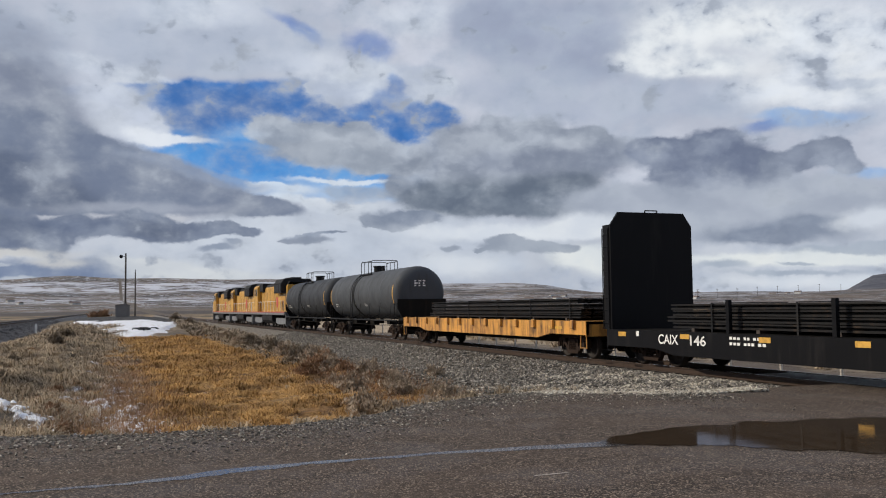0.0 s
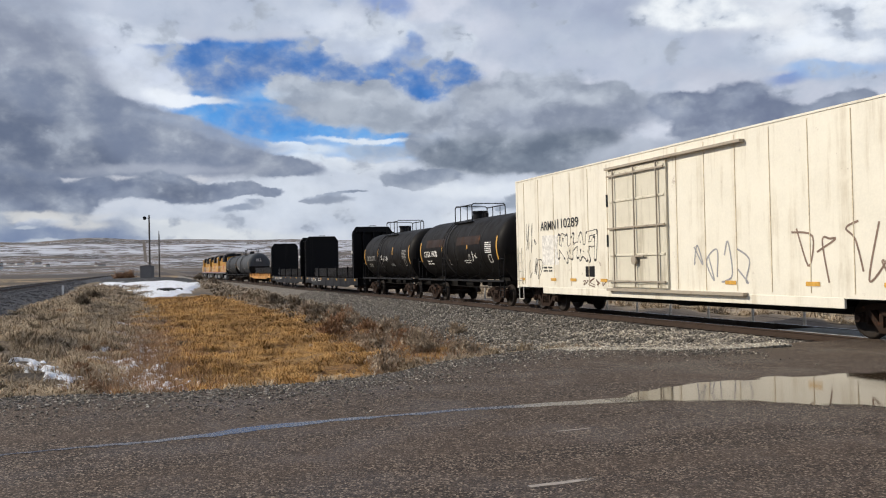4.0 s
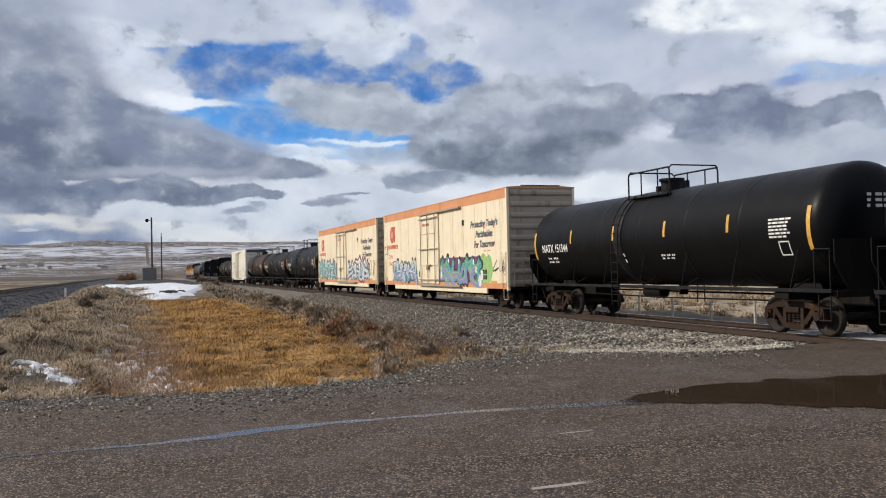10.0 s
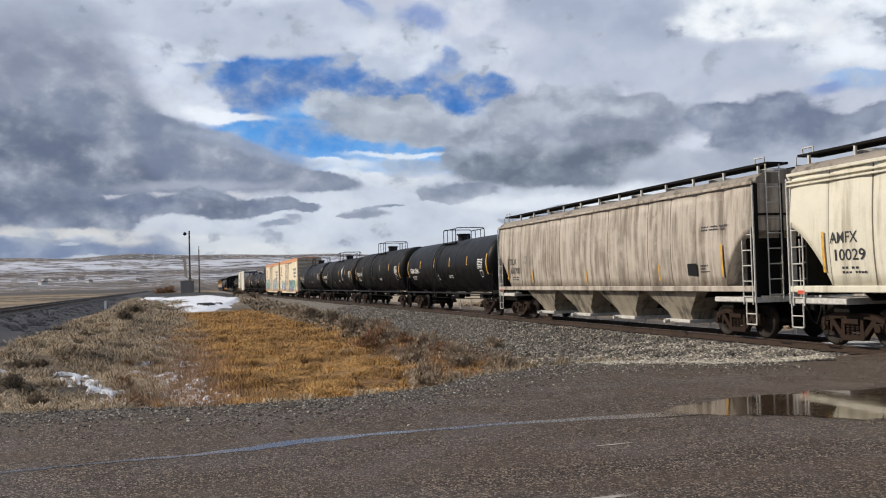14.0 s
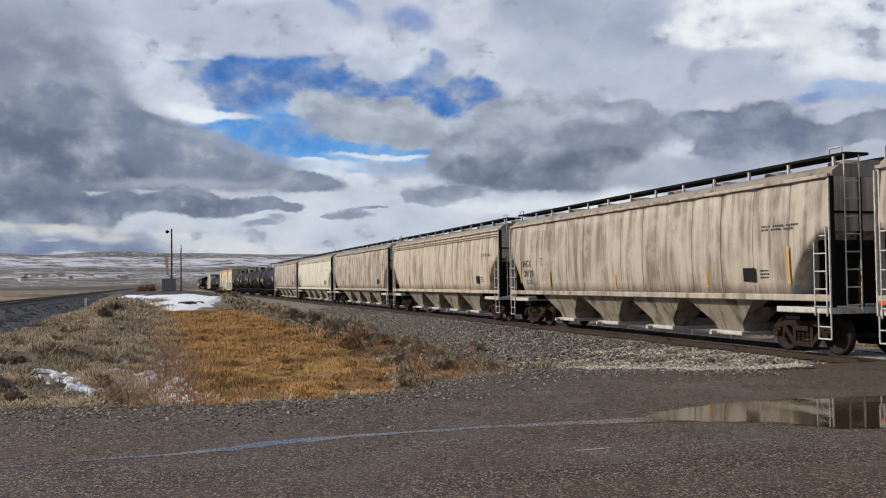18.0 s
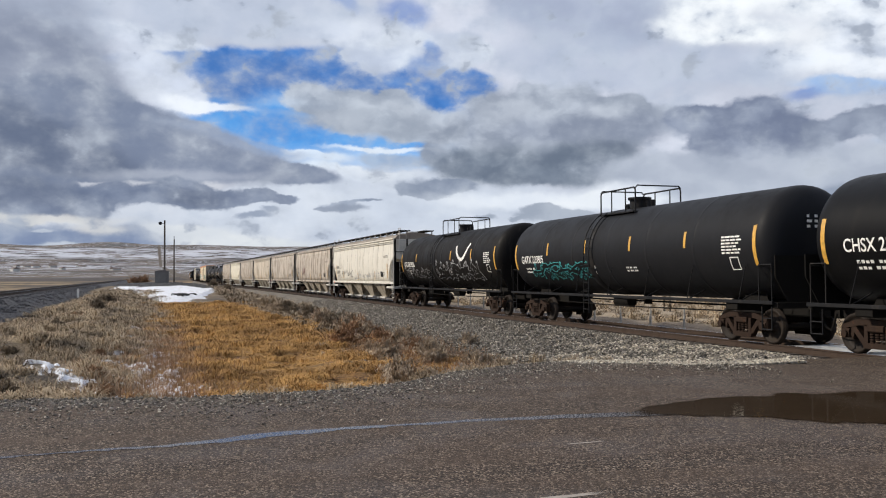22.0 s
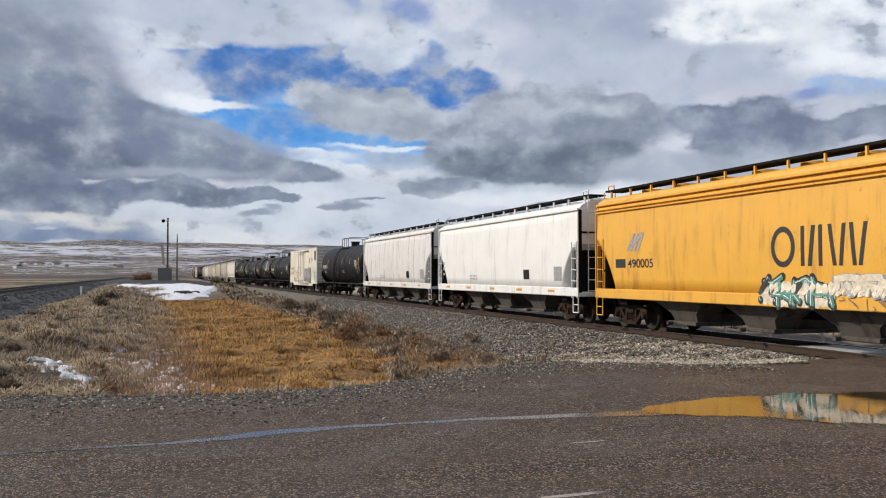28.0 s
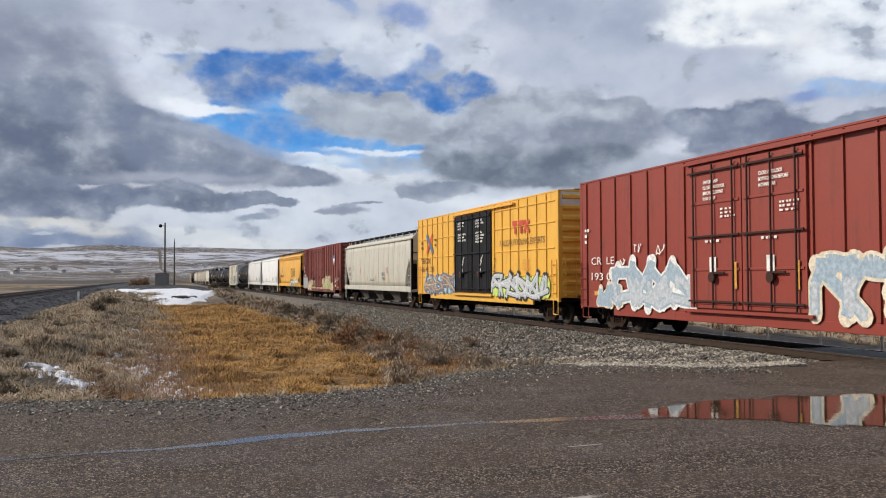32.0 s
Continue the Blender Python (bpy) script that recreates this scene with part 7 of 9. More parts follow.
        words(car, "110289", -6.35, 3.08, 0.34, BLACK_MARK, y - 0.014, width=1.65)
        rect(car, -7.7, -6.3, 1.75, 2.85, y, PATCH, "repaint_patch", "fresh white repaint patch")
        graffiti(car, -6.3, -3.5, 1.85, 2.95, y, mat, mat, BLACK_MARK, 61, None, 5, None, "outlined black graffiti letters", 0.12, rim=0.05)
        scrawl(car, -9.2, -8.2, 2.2, 3.4, y, BLACK_MARK, 62, None, 0.025, 3)
        scrawl(car, -9.0, -7.7, 1.2, 2.0, y, BLACK_MARK, 63, None, 0.03, 3)
        scrawl(car, -4.5, -2.7, 0.95, 1.3, y, BROWN_MARK, 64, None, 0.03, 4)
        for px in (-9.8, -7.0, -5.4, -3.2, 3.5, 6.5, 8.8):
            rect(car, px, px + 0.45, 1.16, 1.26, y, REFLECTOR, "reflector_strip", "yellow reflective strip", None, 0.014)
        rect(car, -4.25, -3.6, 1.32, 1.68, y, BLACK, "data_plate")
        rect(car, -2.72, -2.6, 3.6, 4.0, y, BLACK, "latch_plate", "", None, 0.015)
        rect(car, -2.72, -2.6, 2.3, 2.7, y, BLACK, "latch_plate", "", None, 0.015)
        small_print(car, -7.6, 1.62, 2, 2, 0.07, 0.4, BLACK_MARK, y - 0.014, None, 5)
        scrawl(car, 2.0, 4.5, 1.2, 2.3, y, SPRAY["grey"], 65, None, 0.05, 4)
        scrawl(car, 6.0, 9.0, 1.2, 2.6, y, SPRAY["brown"], 66, None, 0.05, 4)
    else:
        bb = half - 1.38
        ribs = [-bb + 0.35 + (2 * bb - 0.7) * k / 19 for k in range(20)]
        ribs = [x for x in ribs if not -2.3 < x < 1.2]
        car, hw, b = box_car("refrigerator_car", label, half, mat, 0.92, 4.32, 1.55, ribs, REEFER_SILVER, 0.03, 1.38, REEFER_SILVER, 11, "silver corrugated end wall", 0.16, 0.02)
        y = -1.585
        plug_door(car, -2.05, 0.9, 1.0, 4.1, -1.55, mat, REEFER_END)
        part("vent_door", Geo().box(7.5, 8.05, -1.6, -1.55, 3.15, 4.05, 0.01), BLACK, car, "dark ventilation opening")
        part("vent_grille", Geo().box(7.3, 7.9, -1.6, -1.55, 1.3, 2.1, 0.01), REEFER_SILVER, car)
        for zz in (1.4, 1.6, 1.8, 2.0):
            part("grille_slat", Geo().box(7.3, 7.9, -1.62, -1.6, zz - 0.03, zz + 0.03), BLACK, car)
        words(car, "AR MN", -7.7, 2.30, 0.36, BLACK_MARK, y, width=1.9, bold=0.0)
        words(car, "767 293", -7.85, 1.75, 0.36, BLACK_MARK, y, width=2.2, bold=0.0)
        g = Geo().add([(4.4, 0, 3.35), (4.85, 0, 3.35), (4.85, 0, 3.0), (4.63, 0, 2.82), (4.4, 0, 3.0)], [(0, 1, 2, 3, 4)])
        flat_paint(car, g, RED_LOGO, y, "emblem", None, 0.0, None, "small red and blue shield emblem")
        rect(car, 4.42, 4.83, 3.22, 3.42, y, BLUE_CAP, "emblem_top", "", None, 0.003)
        small_print(car, 5.6, 3.3, 2, 2, 0.12, 0.5, BLACK_MARK, y, None, 6)
        graffiti(car, 1.5, 5.0, 1.05, 2.5, y, SPRAY["grey"], SPRAY["grey"], SPRAY["black"], 71, None, 5, None, "grey and black graffiti letters", 0.14, rim=0.07)
        graffiti(car, -5.6, -2.4, 1.05, 2.3, y, SPRAY["cream"], SPRAY["cream"], SPRAY["grey"], 72, None, 4, SPRAY["sea"], "faded outlined graffiti over a grey-green cloud", 0.16, rim=0.03)
        scrawl(car, -5.4, -2.6, 1.1, 2.2, y - 0.04, SPRAY["orange"], 74, None, 0.04, 3)
        scrawl(car, 5.6, 8.0, 1.2, 2.5, y, SPRAY["grey"], 73, None, 0.04, 4)
        part("fuel_tank", Geo().box(1.6, 5.4, -1.3, 1.3, 0.36, 0.80, 0.08), UNDER, car, "dark fuel tank slung under the floor")
    put_car(car, front, half)


HOPPERS = [
    ("dirty grey covered hopper car streaked with black grime", "TILX", "638700"),
    ("cream covered hopper car with dark lettering", "AMFX", "10029"),
    ("very dirty grey covered hopper car with rust runs", "", ""),
    ("pale dirty covered hopper car with a ribbed top edge", "", ""),
    ("grey covered hopper car stained by black runs", "BNGX", "20129"),
    ("brown-stained grey covered hopper car with a scrawl", "TILX", "638690"),
    ("off-white covered hopper car with thin scrawled graffiti", "ADMX", "52371"),
    ("white covered hopper car with faint scallops", "", ""),
    ("clean white covered hopper car with repair patches", "", ""),
    ("orange-yellow covered hopper car with big dark emblem blocks", "", "490005"),
    ("pale grey three-bay covered hopper car", "CRDX", "15430"),
]


def hopper(front, nxt, mat, i):
    label, code, num = HOPPERS[i]
    half = (nxt - front) / 2
    new_style = i >= 7
    white = plain("white_ladder", (0.52, 0.50, 0.46), 0.6) if i in (0, 1, 2, 3, 4, 5, 6) else mat
    car, flank, b = hopper_car(label, half, mat, bays=4 if i < 7 else 3, sill_z=1.42 if i < 7 else 1.30, sill_h=0.14 if i < 7 else 0.30, panels=14 if i not in (8, 9) else 6,
                            bulge=0.16 if i < 8 else 0.10, scallop=0.05 if i < 8 else (0.034 if i == 10 else 0.008), top_ridges=i in (1, 3, 6, 9), ladder_mat=white, cut=1.4 if i != 9 else 1.3, bay_mat=DARK_BAY if i >= 7 else None, roof_mat=SOOTY_ROOF if i < 7 else None)
    y = -2.0          # marks are laid on the flank at the end
    solid = set(car.children)
    mark_mat = BLACK_MARK
    if code:
        words(car, code, -8.35, 2.42, 0.26, mark_mat, y, width=0.9)
        words(car, num, -8.2, 2.02, 0.26, mark_mat, y, width=1.05 if len(num) > 5 else 0.95)
        small_print(car, -8.0, 1.82, 2, 2, 0.06, 0.4, mark_mat, y, None, i)
        g = Geo()
        for zz in (2.45, 2.72):
            quad_grid(g, -6.5, -6.2, zz, zz + 0.02, 0, 1)
        for xx in (-6.5, -6.22):
            quad_grid(g, xx, xx + 0.02, 2.45, 2.74, 0, 1)
        flat_paint(car, g, mark_mat, y, "data_plate")
    if i < 7:
        for xx, z0, z1 in ((-8.62, 1.75, 2.7), (-5.7, 1.6, 2.2), (-0.4, 1.5, 2.0), (4.9, 1.6, 2.1), (8.35, 1.7, 2.6)):
            rect(car, xx, xx + 0.09, z0, z1, y, REFLECTOR, "reflector_strip", "yellow reflective strip")
        rect(car, 6.6, 7.1, 1.75, 2.1, y, BLACK, "data_plate", "black data plate")
        small_print(car, 7.3, 2.0, 1, 3, 0.05, 0.5, mark_mat, y, None, i + 5)
        small_print(car, 7.4, 3.1, 3, 2, 0.05, 0.45, mark_mat, y, None, i + 6)
        rect(car, -9.55, -9.3, 1.24, 1.4, -1.555, RED_LOGO, "warning_plate", "small red and white plate")
    if i == 5:
        scrawl(car, -5.0, -3.6, 1.9, 2.7, y, SPRAY["maroon"], 81, None, 0.09, 3)
    if i == 6:
        scrawl(car, -7.4, -2.0, 1.6, 2.3, y, BLACK_MARK, 82, None, 0.035, 9)
        scrawl(car, -1.5, 6.4, 1.55, 2.2, y, SPRAY["grey"], 83, None, 0.035, 12)
    if i in (7, 8):
        for k in range(5):
            rect(car, -7 + k * 3.2, -6.4 + k * 3.2, 1.12, 1.22, -1.555, REFLECTOR, "reflector_strip", "yellow reflective strip")
        small_print(car, -7.6, 2.3, 1, 3, 0.16, 0.6, SPRAY["grey"], y, None, i)
        small_print(car, -3.4, 1.7, 3, 2, 0.08, 0.5, SPRAY["grey"], y, None, i + 1)
        rect(car, 3.3, 3.9, 1.6, 2.0, y, BLACK, "data_plate", "dark data plate")
        rect(car, 6.3, 7.0, 1.55, 2.1, y, SPRAY["grey"], "rust_patch", "grey repair patch")
    if i == 9:
        # a big emblem of a ring and leaning bars
        round_ = [[(1.62 + rx * cos(q), 0, 2.47 + rz * sin(q)) for q in np.linspace(0.0, 2 * pi, 25)[:-1]] for rx, rz in ((0.44, 0.50), (0.30, 0.36))]
        flat_paint(car, Geo().rings(round_, caps=False, smooth=False), BLACK_MARK, y, "emblem_ring", None, 0.0, None, "dark painted ring")
        for xa, lean in ((2.32, 0.0), (2.62, 0.06), (2.92, 0.0), (3.3, -0.08), (3.62, 0.05), (3.94, -0.05), (4.24, 0.08)):
            slant = [[(xa + lean * (2 * q - 1) + w, 0, 2.0 + 0.95 * q) for q in np.linspace(0, 1, 8)] for w in (-0.06, 0.06)]
            flat_paint(car, Geo().rings(slant, closed=False, caps=False, smooth=False), BLACK_MARK, y, "emblem_bar", None, 0.0, None, "dark painted bar")
        words(car, num, -5.95, 2.02, 0.28, BLACK_MARK, y, width=1.55)
        rect(car, -6.75, -6.1, 2.02, 2.3, y, BLACK_MARK, "mark_bar")
        g = Geo()
        for k in range(4):
            stroke(g, [(-5.95 + k * 0.2, 2.55), (-5.55 + k * 0.2, 3.1)], 0.09, False)
        stroke(g, [(-5.95, 2.6), (-5.05, 3.1)], 0.12, False)
        flat_paint(car, g, SPRAY["grey"], y, "emblem", None, 0.0, None, "faded round emblem")
        graffiti(car, 0.9, 3.3, 0.98, 1.8, -1.57, SPRAY["sea"], SPRAY["sea"], SPRAY["black"], 84, None, 4, SPRAY["cream"], "green graffiti lettering", 0.16, shine=SPRAY["white"])
        graffiti(car, 3.4, 6.0, 1.3, 1.8, -1.59, SPRAY["cream"], SPRAY["cream"], SPRAY["grey"], 85, None, 4, SPRAY["cream"], "pale graffiti lettering", 0.3, rim=0.05)
        scrawl(car, 3.4, 6.6, 1.0, 1.3, -1.57, SPRAY["brown"], 86, None, 0.025, 8)
        rect(car, 6.35, 7.1, 1.5, 1.85, y, BLACK, "data_plate", "black data plate")
    if i == 10:
        for xx in (-4.6, -1.9, 0.6, 3.2, 6.0):
            rect(car, xx, xx + 0.13, 1.65, 2.0, y, ORANGE_MARK, "reflector_strip", "orange reflective strip")
        for xx in (-4.0, 3.85):
            g = Geo()
            pts = [(xx + 0.2 * cos(k * pi / 8), 2.35 + 0.2 * sin(k * pi / 8)) for k in range(17)]
            stroke(g, pts, 0.04, False)
            stroke(g, [(xx - 0.14, 2.49), (xx + 0.14, 2.21)], 0.04, False)
            flat_paint(car, g, RED_LOGO, y, "warning_ring", None, 0.0, None, "red prohibition ring")
        words(car, "READ", 2.35, 2.0, 0.22, BLACK_MARK, y, width=0.95, name="scrawl", bold=-0.005, shear=0.1)
        words(car, "MORE.", 2.4, 1.68, 0.22, BLACK_MARK, y, width=1.0, name="scrawl", bold=-0.005, shear=0.1)
        small_print(car, -1.0, 1.75, 3, 2, 0.06, 0.45, BLACK_MARK, y, None, 12)
        small_print(car, 3.9, 1.75, 2, 3, 0.06, 0.35, SPRAY["orange"], y, None, 13)
    for ob in car.children_recursive:
        if ob not in solid and ob.parent not in solid:
            for v in ob.data.vertices:
                level = -1.556 if v.co.z < 1.34 else -flank(v.co.z) - 0.004
                v.co.y = level + (v.co.y - y if v.co.y < -1.9 else v.co.y + 1.57 if v.co.y < -1.565 else 0.0)
    put_car(car, front, half)


def box_details_end(car, b, hw, z0, mat):
    for s in (-1, 1):
        part("brake_wheel", Geo().lathe_x([(s * (b + 0.2), 0.24), (s * (b + 0.23), 0.27), (s * (b + 0.26), 0.24)], 16, 0.6, z0 + 1.4), UNDER, car)


def box(front, nxt, kind):
    half = (nxt - front) / 2
    if kind == 0:
        bb = half - 1.0
        ribs = [-bb + 0.75 * k for k in range(1, 8)] + [bb - 1.02 * k for k in range(1, 8)]
        ribs = [x for x in ribs if not -3.95 < x < 1.7]
        car, hw, b = box_car("boxcar", "dark red ribbed boxcar with pale graffiti along its sill", half, BOX_RED, 0.88, 4.68, 1.55, ribs, BOX_RED, 0.06, 1.0, None, 9, "dark red ribbed end wall")
        y = -1.55
        for xa, xb in ((-3.85, -1.75), (-1.7, 1.5)):
            plug_door(car, xa, xb, 1.0, 4.45, y, BOX_RED, BOX_RED, track=False)
        part("door_track", Geo().box(-4.0, 1.65, y - 0.15, y - 0.01, 4.48, 4.55), BOX_RED, car)
        part("door_track", Geo().box(-4.0, 5.0, y - 0.15, y - 0.01, 0.84, 0.93), BOX_RED, car)
        g = Geo().add([(6.4, 0, 3.75), (7.1, 0, 3.75), (7.15, 0, 3.4), (6.75, 0, 2.95), (6.35, 0, 3.4)], [(0, 1, 2, 3, 4)])
        flat_paint(car, g, WHITE_MARK, y, "emblem", None, 0.07, None, "white shield emblem with a blue top")
        rect(car, 6.42, 7.08, 3.5, 3.78, y, BLUE_CAP, "emblem_top", "", None, 0.075)
        g = Geo()
        cloud_shape(g, -6.4, 6.3, 0.72, 1.55, random.Random(2), 26)
        flat_paint(car, g, SPLATTER, y, "spray_halo", None, 0.068, None, "cream sprayed band of graffiti")
        graffiti(car, -6.4, -2.0, 0.85, 1.75, y - 0.066, SPLATTER, SPLATTER, SPRAY["brown"], 91, None, 5, None, "cream graffiti lettering", 0.16, rim=0.08)
        g = Geo()
        cloud_shape(g, 2.9, 5.2, 0.75, 2.15, random.Random(6), 5)
        flat_paint(car, g, SPLATTER_GREEN, y, "spray_halo", None, 0.070, None, "pale green sprayed figure")
        graffiti(car, 1.7, 5.2, 0.85, 1.9, y - 0.068, SPLATTER, SPLATTER_GREEN, SPRAY["brown"], 92, None, 4, None, "pale green graffiti lettering", 0.18, rim=0.08)
        g = Geo()
        quad_grid(g, -9.1, -6.6, 0.9, 1.95, 0, 1)
        flat_paint(car, g, SPRAY["grey"], y, "repaint_patch", None, 0.066, None, "grey painted-over corner")
        for k, txt in enumerate(("28", "04", "16")):
            words(car, txt, -8.95 + k * 0.82, 2.0, 0.24, WHITE_MARK, y - 0.066, width=0.4)
        for px in (-9.0, -6.4, -3.4, 1.0, 4.6, 6.2, 8.4):
            rect(car, px, px + 0.42, 1.02, 1.16, y, REFLECTOR, "reflector_strip", "yellow reflective strip", None, 0.085)
        scrawl(car, 7.3, 8.8, 1.6, 2.0, y - 0.062, WHITE_MARK, 93, None, 0.03, 4)
        scrawl(car, -9.0, -8.4, 2.3, 3.3, y - 0.062, WHITE_MARK, 94, None, 0.03, 2)
        small_print(car, 7.2, 1.5, 1, 2, 0.2, 0.5, WHITE_MARK, y - 0.062, None, 7)
    elif kind == 1:
        bb = half - 0.93
        ribs = [-bb + 0.9 + 0.93 * k for k in range(7)] + [2.75 + 0.93 * k for k in range(7)]
        car, hw, b = box_car("boxcar", "bright yellow boxcar with black double doors and graffiti", half, BOX_YELLOW, 0.95, 5.08, 1.55, ribs, BOX_YELLOW, 0.045, 0.93, BOX_YELLOW, 10, "yellow ribbed end wall", 0.08, 0.035)
        y = -1.55
        for zz in (1.9, 2.95, 3.95, 4.75):
            for xa, xb in ((-bb + 0.2, -2.75), (2.5, bb - 0.3)):
                part("side_rail", Geo().prism([(y - 0.001, zz - 0.03), (y - 0.04, zz - 0.015), (y - 0.04, zz + 0.015), (y - 0.001, zz + 0.03)], xa, xb), BOX_YELLOW, car)
        for xa, xb in ((-2.65, -0.15), (-0.1, 2.4)):
            plug_door(car, xa, xb, 1.12, 4.85, y, DOOR_BLACK, DOOR_BLACK, track=False)
            first = xa < -1
            notice = (("CLOSE THIS DOOR", "BEFORE CLOSING", "MAIN DOOR", "", "CIERRE ESTA PUERTA", "ANTES DE CERRAR", "LA PUERTA PRINCIPAL") if first else
                      ("CLOSE AND LOCK", "BOTH DOORS BEFORE", "MOVING CAR", "", "CIERRE Y PONGA", "EL SEGURO EN AMBAS", "PUERTAS ANTES DE", "MOVER EL CARRO"))
            for q, line in enumerate(notice):
                words(car, line, xa + 0.62, 4.46 - 0.142 * q, 0.085, WHITE_MARK, y - 0.11, width=0.065 * len(line), name="notice_line", bold=0.03)
            g = Geo()
            stroke(g, [(xa + 1.2, 2.35), (xa + 1.45, 2.6), (xa + 1.3, 2.6), (xa + 1.6, 2.85)], 0.05, False)
            flat_paint(car, g, WHITE_MARK, y - 0.11, "symbol")
            rect(car, xa + 0.85, xa + 1.05, 1.85, 2.1, y - 0.11, RED_LOGO, "warning_plate", "small red plate")
            rect(car, xa + 1.1, xa + 1.35, 1.9, 2.25, y - 0.11, WHITE_MARK, "notice_plate", "small white notice")
        part("door_track", Geo().box(-2.8, 5.2, y - 0.15, y - 0.01, 4.9, 4.98), BOX_YELLOW, car)
        part("door_track", Geo().box(-2.8, 2.6, y - 0.15, y - 0.01, 0.98, 1.06), BOX_YELLOW, car)
        yy = y - 0.047
        g = Geo()
        stroke(g, [(-7.6, 4.2), (-6.45, 3.2)], 0.26, False)
        flat_paint(car, g, SPRAY["blue"], yy, "emblem", None, 0.0, None, "red and blue crossed emblem")
        g = Geo()
        stroke(g, [(-6.5, 4.2), (-7.55, 3.2)], 0.22, False)
        flat_paint(car, g, RED_LOGO, yy, "emblem", None, 0.002, None, "red and blue crossed emblem")
        small_print(car, -8.6, 3.7, 1, 2, 0.16, 0.55, BROWN_MARK, yy, None, 3)
        small_print(car, -6.1, 3.8, 1, 2, 0.16, 0.6, BROWN_MARK, yy, None, 4)
        words(car, "TB OX", -8.6, 2.62, 0.28, BROWN_MARK, yy, width=1.7)
        words(car, "66 41 28", -8.6, 2.18, 0.28, BROWN_MARK, yy, width=2.3)
        g = Geo()
        for k in range(2):
            quad_grid(g, 4.95 + 0.62 * k, 5.5 + 0.62 * k, 4.0, 4.2, 0, 1)
            quad_grid(g, 5.15 + 0.62 * k, 5.33 + 0.62 * k, 3.65, 4.0, 0, 1)
        stroke(g, [(6.15, 3.68), (6.7, 4.18)], 0.17, False)
        stroke(g, [(6.15, 4.18), (6.7, 3.68)], 0.17, False)
        flat_paint(car, g, RED_LOGO, yy, "emblem", None, 0.0, None, "red block emblem")
        words(car, "RAILCAR POOLING EXPERTS", 3.5, 3.18, 0.27, BROWN_MARK, yy, width=4.75, bold=0.0)
        part("roof_end", Geo().box(bb + 0.005, bb + 0.03, -1.46, 1.46, 4.52, 5.06, 0.02), REEFER_SILVER, car, "grey galvanised roof end")
        graffiti(car, -7.75, -2.75, 0.98, 2.1, yy, SPRAY["brown"], SPRAY["brown"], SPRAY["blue"], 95, None, 5, SPRAY["sky"], "brown graffiti lettering with a blue rim", 0.17, shine=SPRAY["cream"])
        graffiti(car, 2.6, 8.5, 0.95, 2.1, yy, SPRAY["silver"], SPRAY["silver"], SPRAY["black"], 96, None, 6, SPRAY["lime"], "silver graffiti lettering with a lime halo", 0.17, shine=SPRAY["white"])
        small_print(car, 6.0, 2.5, 2, 4, 0.07, 0.5, SPRAY["orange"], yy, None, 9)
        scrawl(car, 2.65, 3.0, 2.1, 2.7, yy, BLACK_MARK, 97, None, 0.04, 1)
    else:
        bb = half - 0.95
        ribs = [-bb + 1.02 * k + 0.5 for k in range(7)] + [2.5 + 1.0 * k for k in range(7)]
        car, hw, b = box_car("boxcar", "brick-red boxcar with double plug doors and silver graffiti", half, BOX_BRICK, 0.78, 5.12, 1.55, ribs, BOX_BRICK, 0.05, 0.95, BOX_BRICK, 10, "brick-red ribbed end wall", 0.08, 0.03)
        y = -1.55
        for xa, xb in ((-2.45, -0.1), (-0.05, 2.35)):
            plug_door(car, xa, xb, 0.95, 4.9, y, BOX_BRICK, DOOR_GEAR, track=False)
            for q, line in enumerate(("-IMPORTANT-", "CLOSE THIS DOOR", "BEFORE CLOSING", "MAIN DOOR") if xa < -1 else ("CLOSE AND LOCK", "BOTH DOORS BEFORE", "MOVING CAR")):
                words(car, line, xa + 0.72, 4.36 - 0.15 * q, 0.09, WHITE_MARK, y - 0.11, width=0.066 * len(line), name="notice_line", bold=0.03)
            small_print(car, xa + 1.5, 3.6, 3, 3, 0.06, 0.25, WHITE_MARK, y - 0.11, None, int(xa * 10 + 70))
            rect(car, xa + 1.0, xa + 1.3, 1.95, 2.35, y - 0.11, WHITE_MARK, "notice_plate", "small white notice")
            small_print(car, xa + 0.8, 2.75, 3, 1, 0.08, 0.25, WHITE_MARK, y - 0.11, None, int(xa * 10 + 90))
            rect(car, xa + 2.05, xa + 2.2, 1.5, 2.2, y - 0.115, ORANGE_MARK, "reflector_strip", "orange reflective strip")
        part("door_track", Geo().box(-2.6, 5.0, y - 0.15, y - 0.01, 4.95, 5.03), BOX_BRICK, car)
        part("door_track", Geo().box(-2.6, 2.6, y - 0.15, y - 0.01, 0.84, 0.92), BOX_BRICK, car)
        yy = y - 0.052
        words(car, "CR  LE", -8.5, 2.25, 0.26, WHITE_MARK, yy, width=1.6, bold=0.0)
        words(car, "193 01", -8.5, 1.72, 0.26, WHITE_MARK, yy, width=1.6, bold=0.0)
        graffiti(car, -6.7, -2.55, 0.82, 2.4, yy, SPRAY["slate"], SPRAY["silver"], SPRAY["white"], 98, None, 4, None, "slate-blue graffiti lettering with a white rim", 0.2, slant=0.02, rim=0.08)
        graffiti(car, -7.9, -6.6, 0.82, 1.6, yy, SPRAY["slate"], SPRAY["slate"], SPRAY["cream"], 198, None, 2, None, "low slate-blue sprayed shapes", 0.34, rim=0.07)
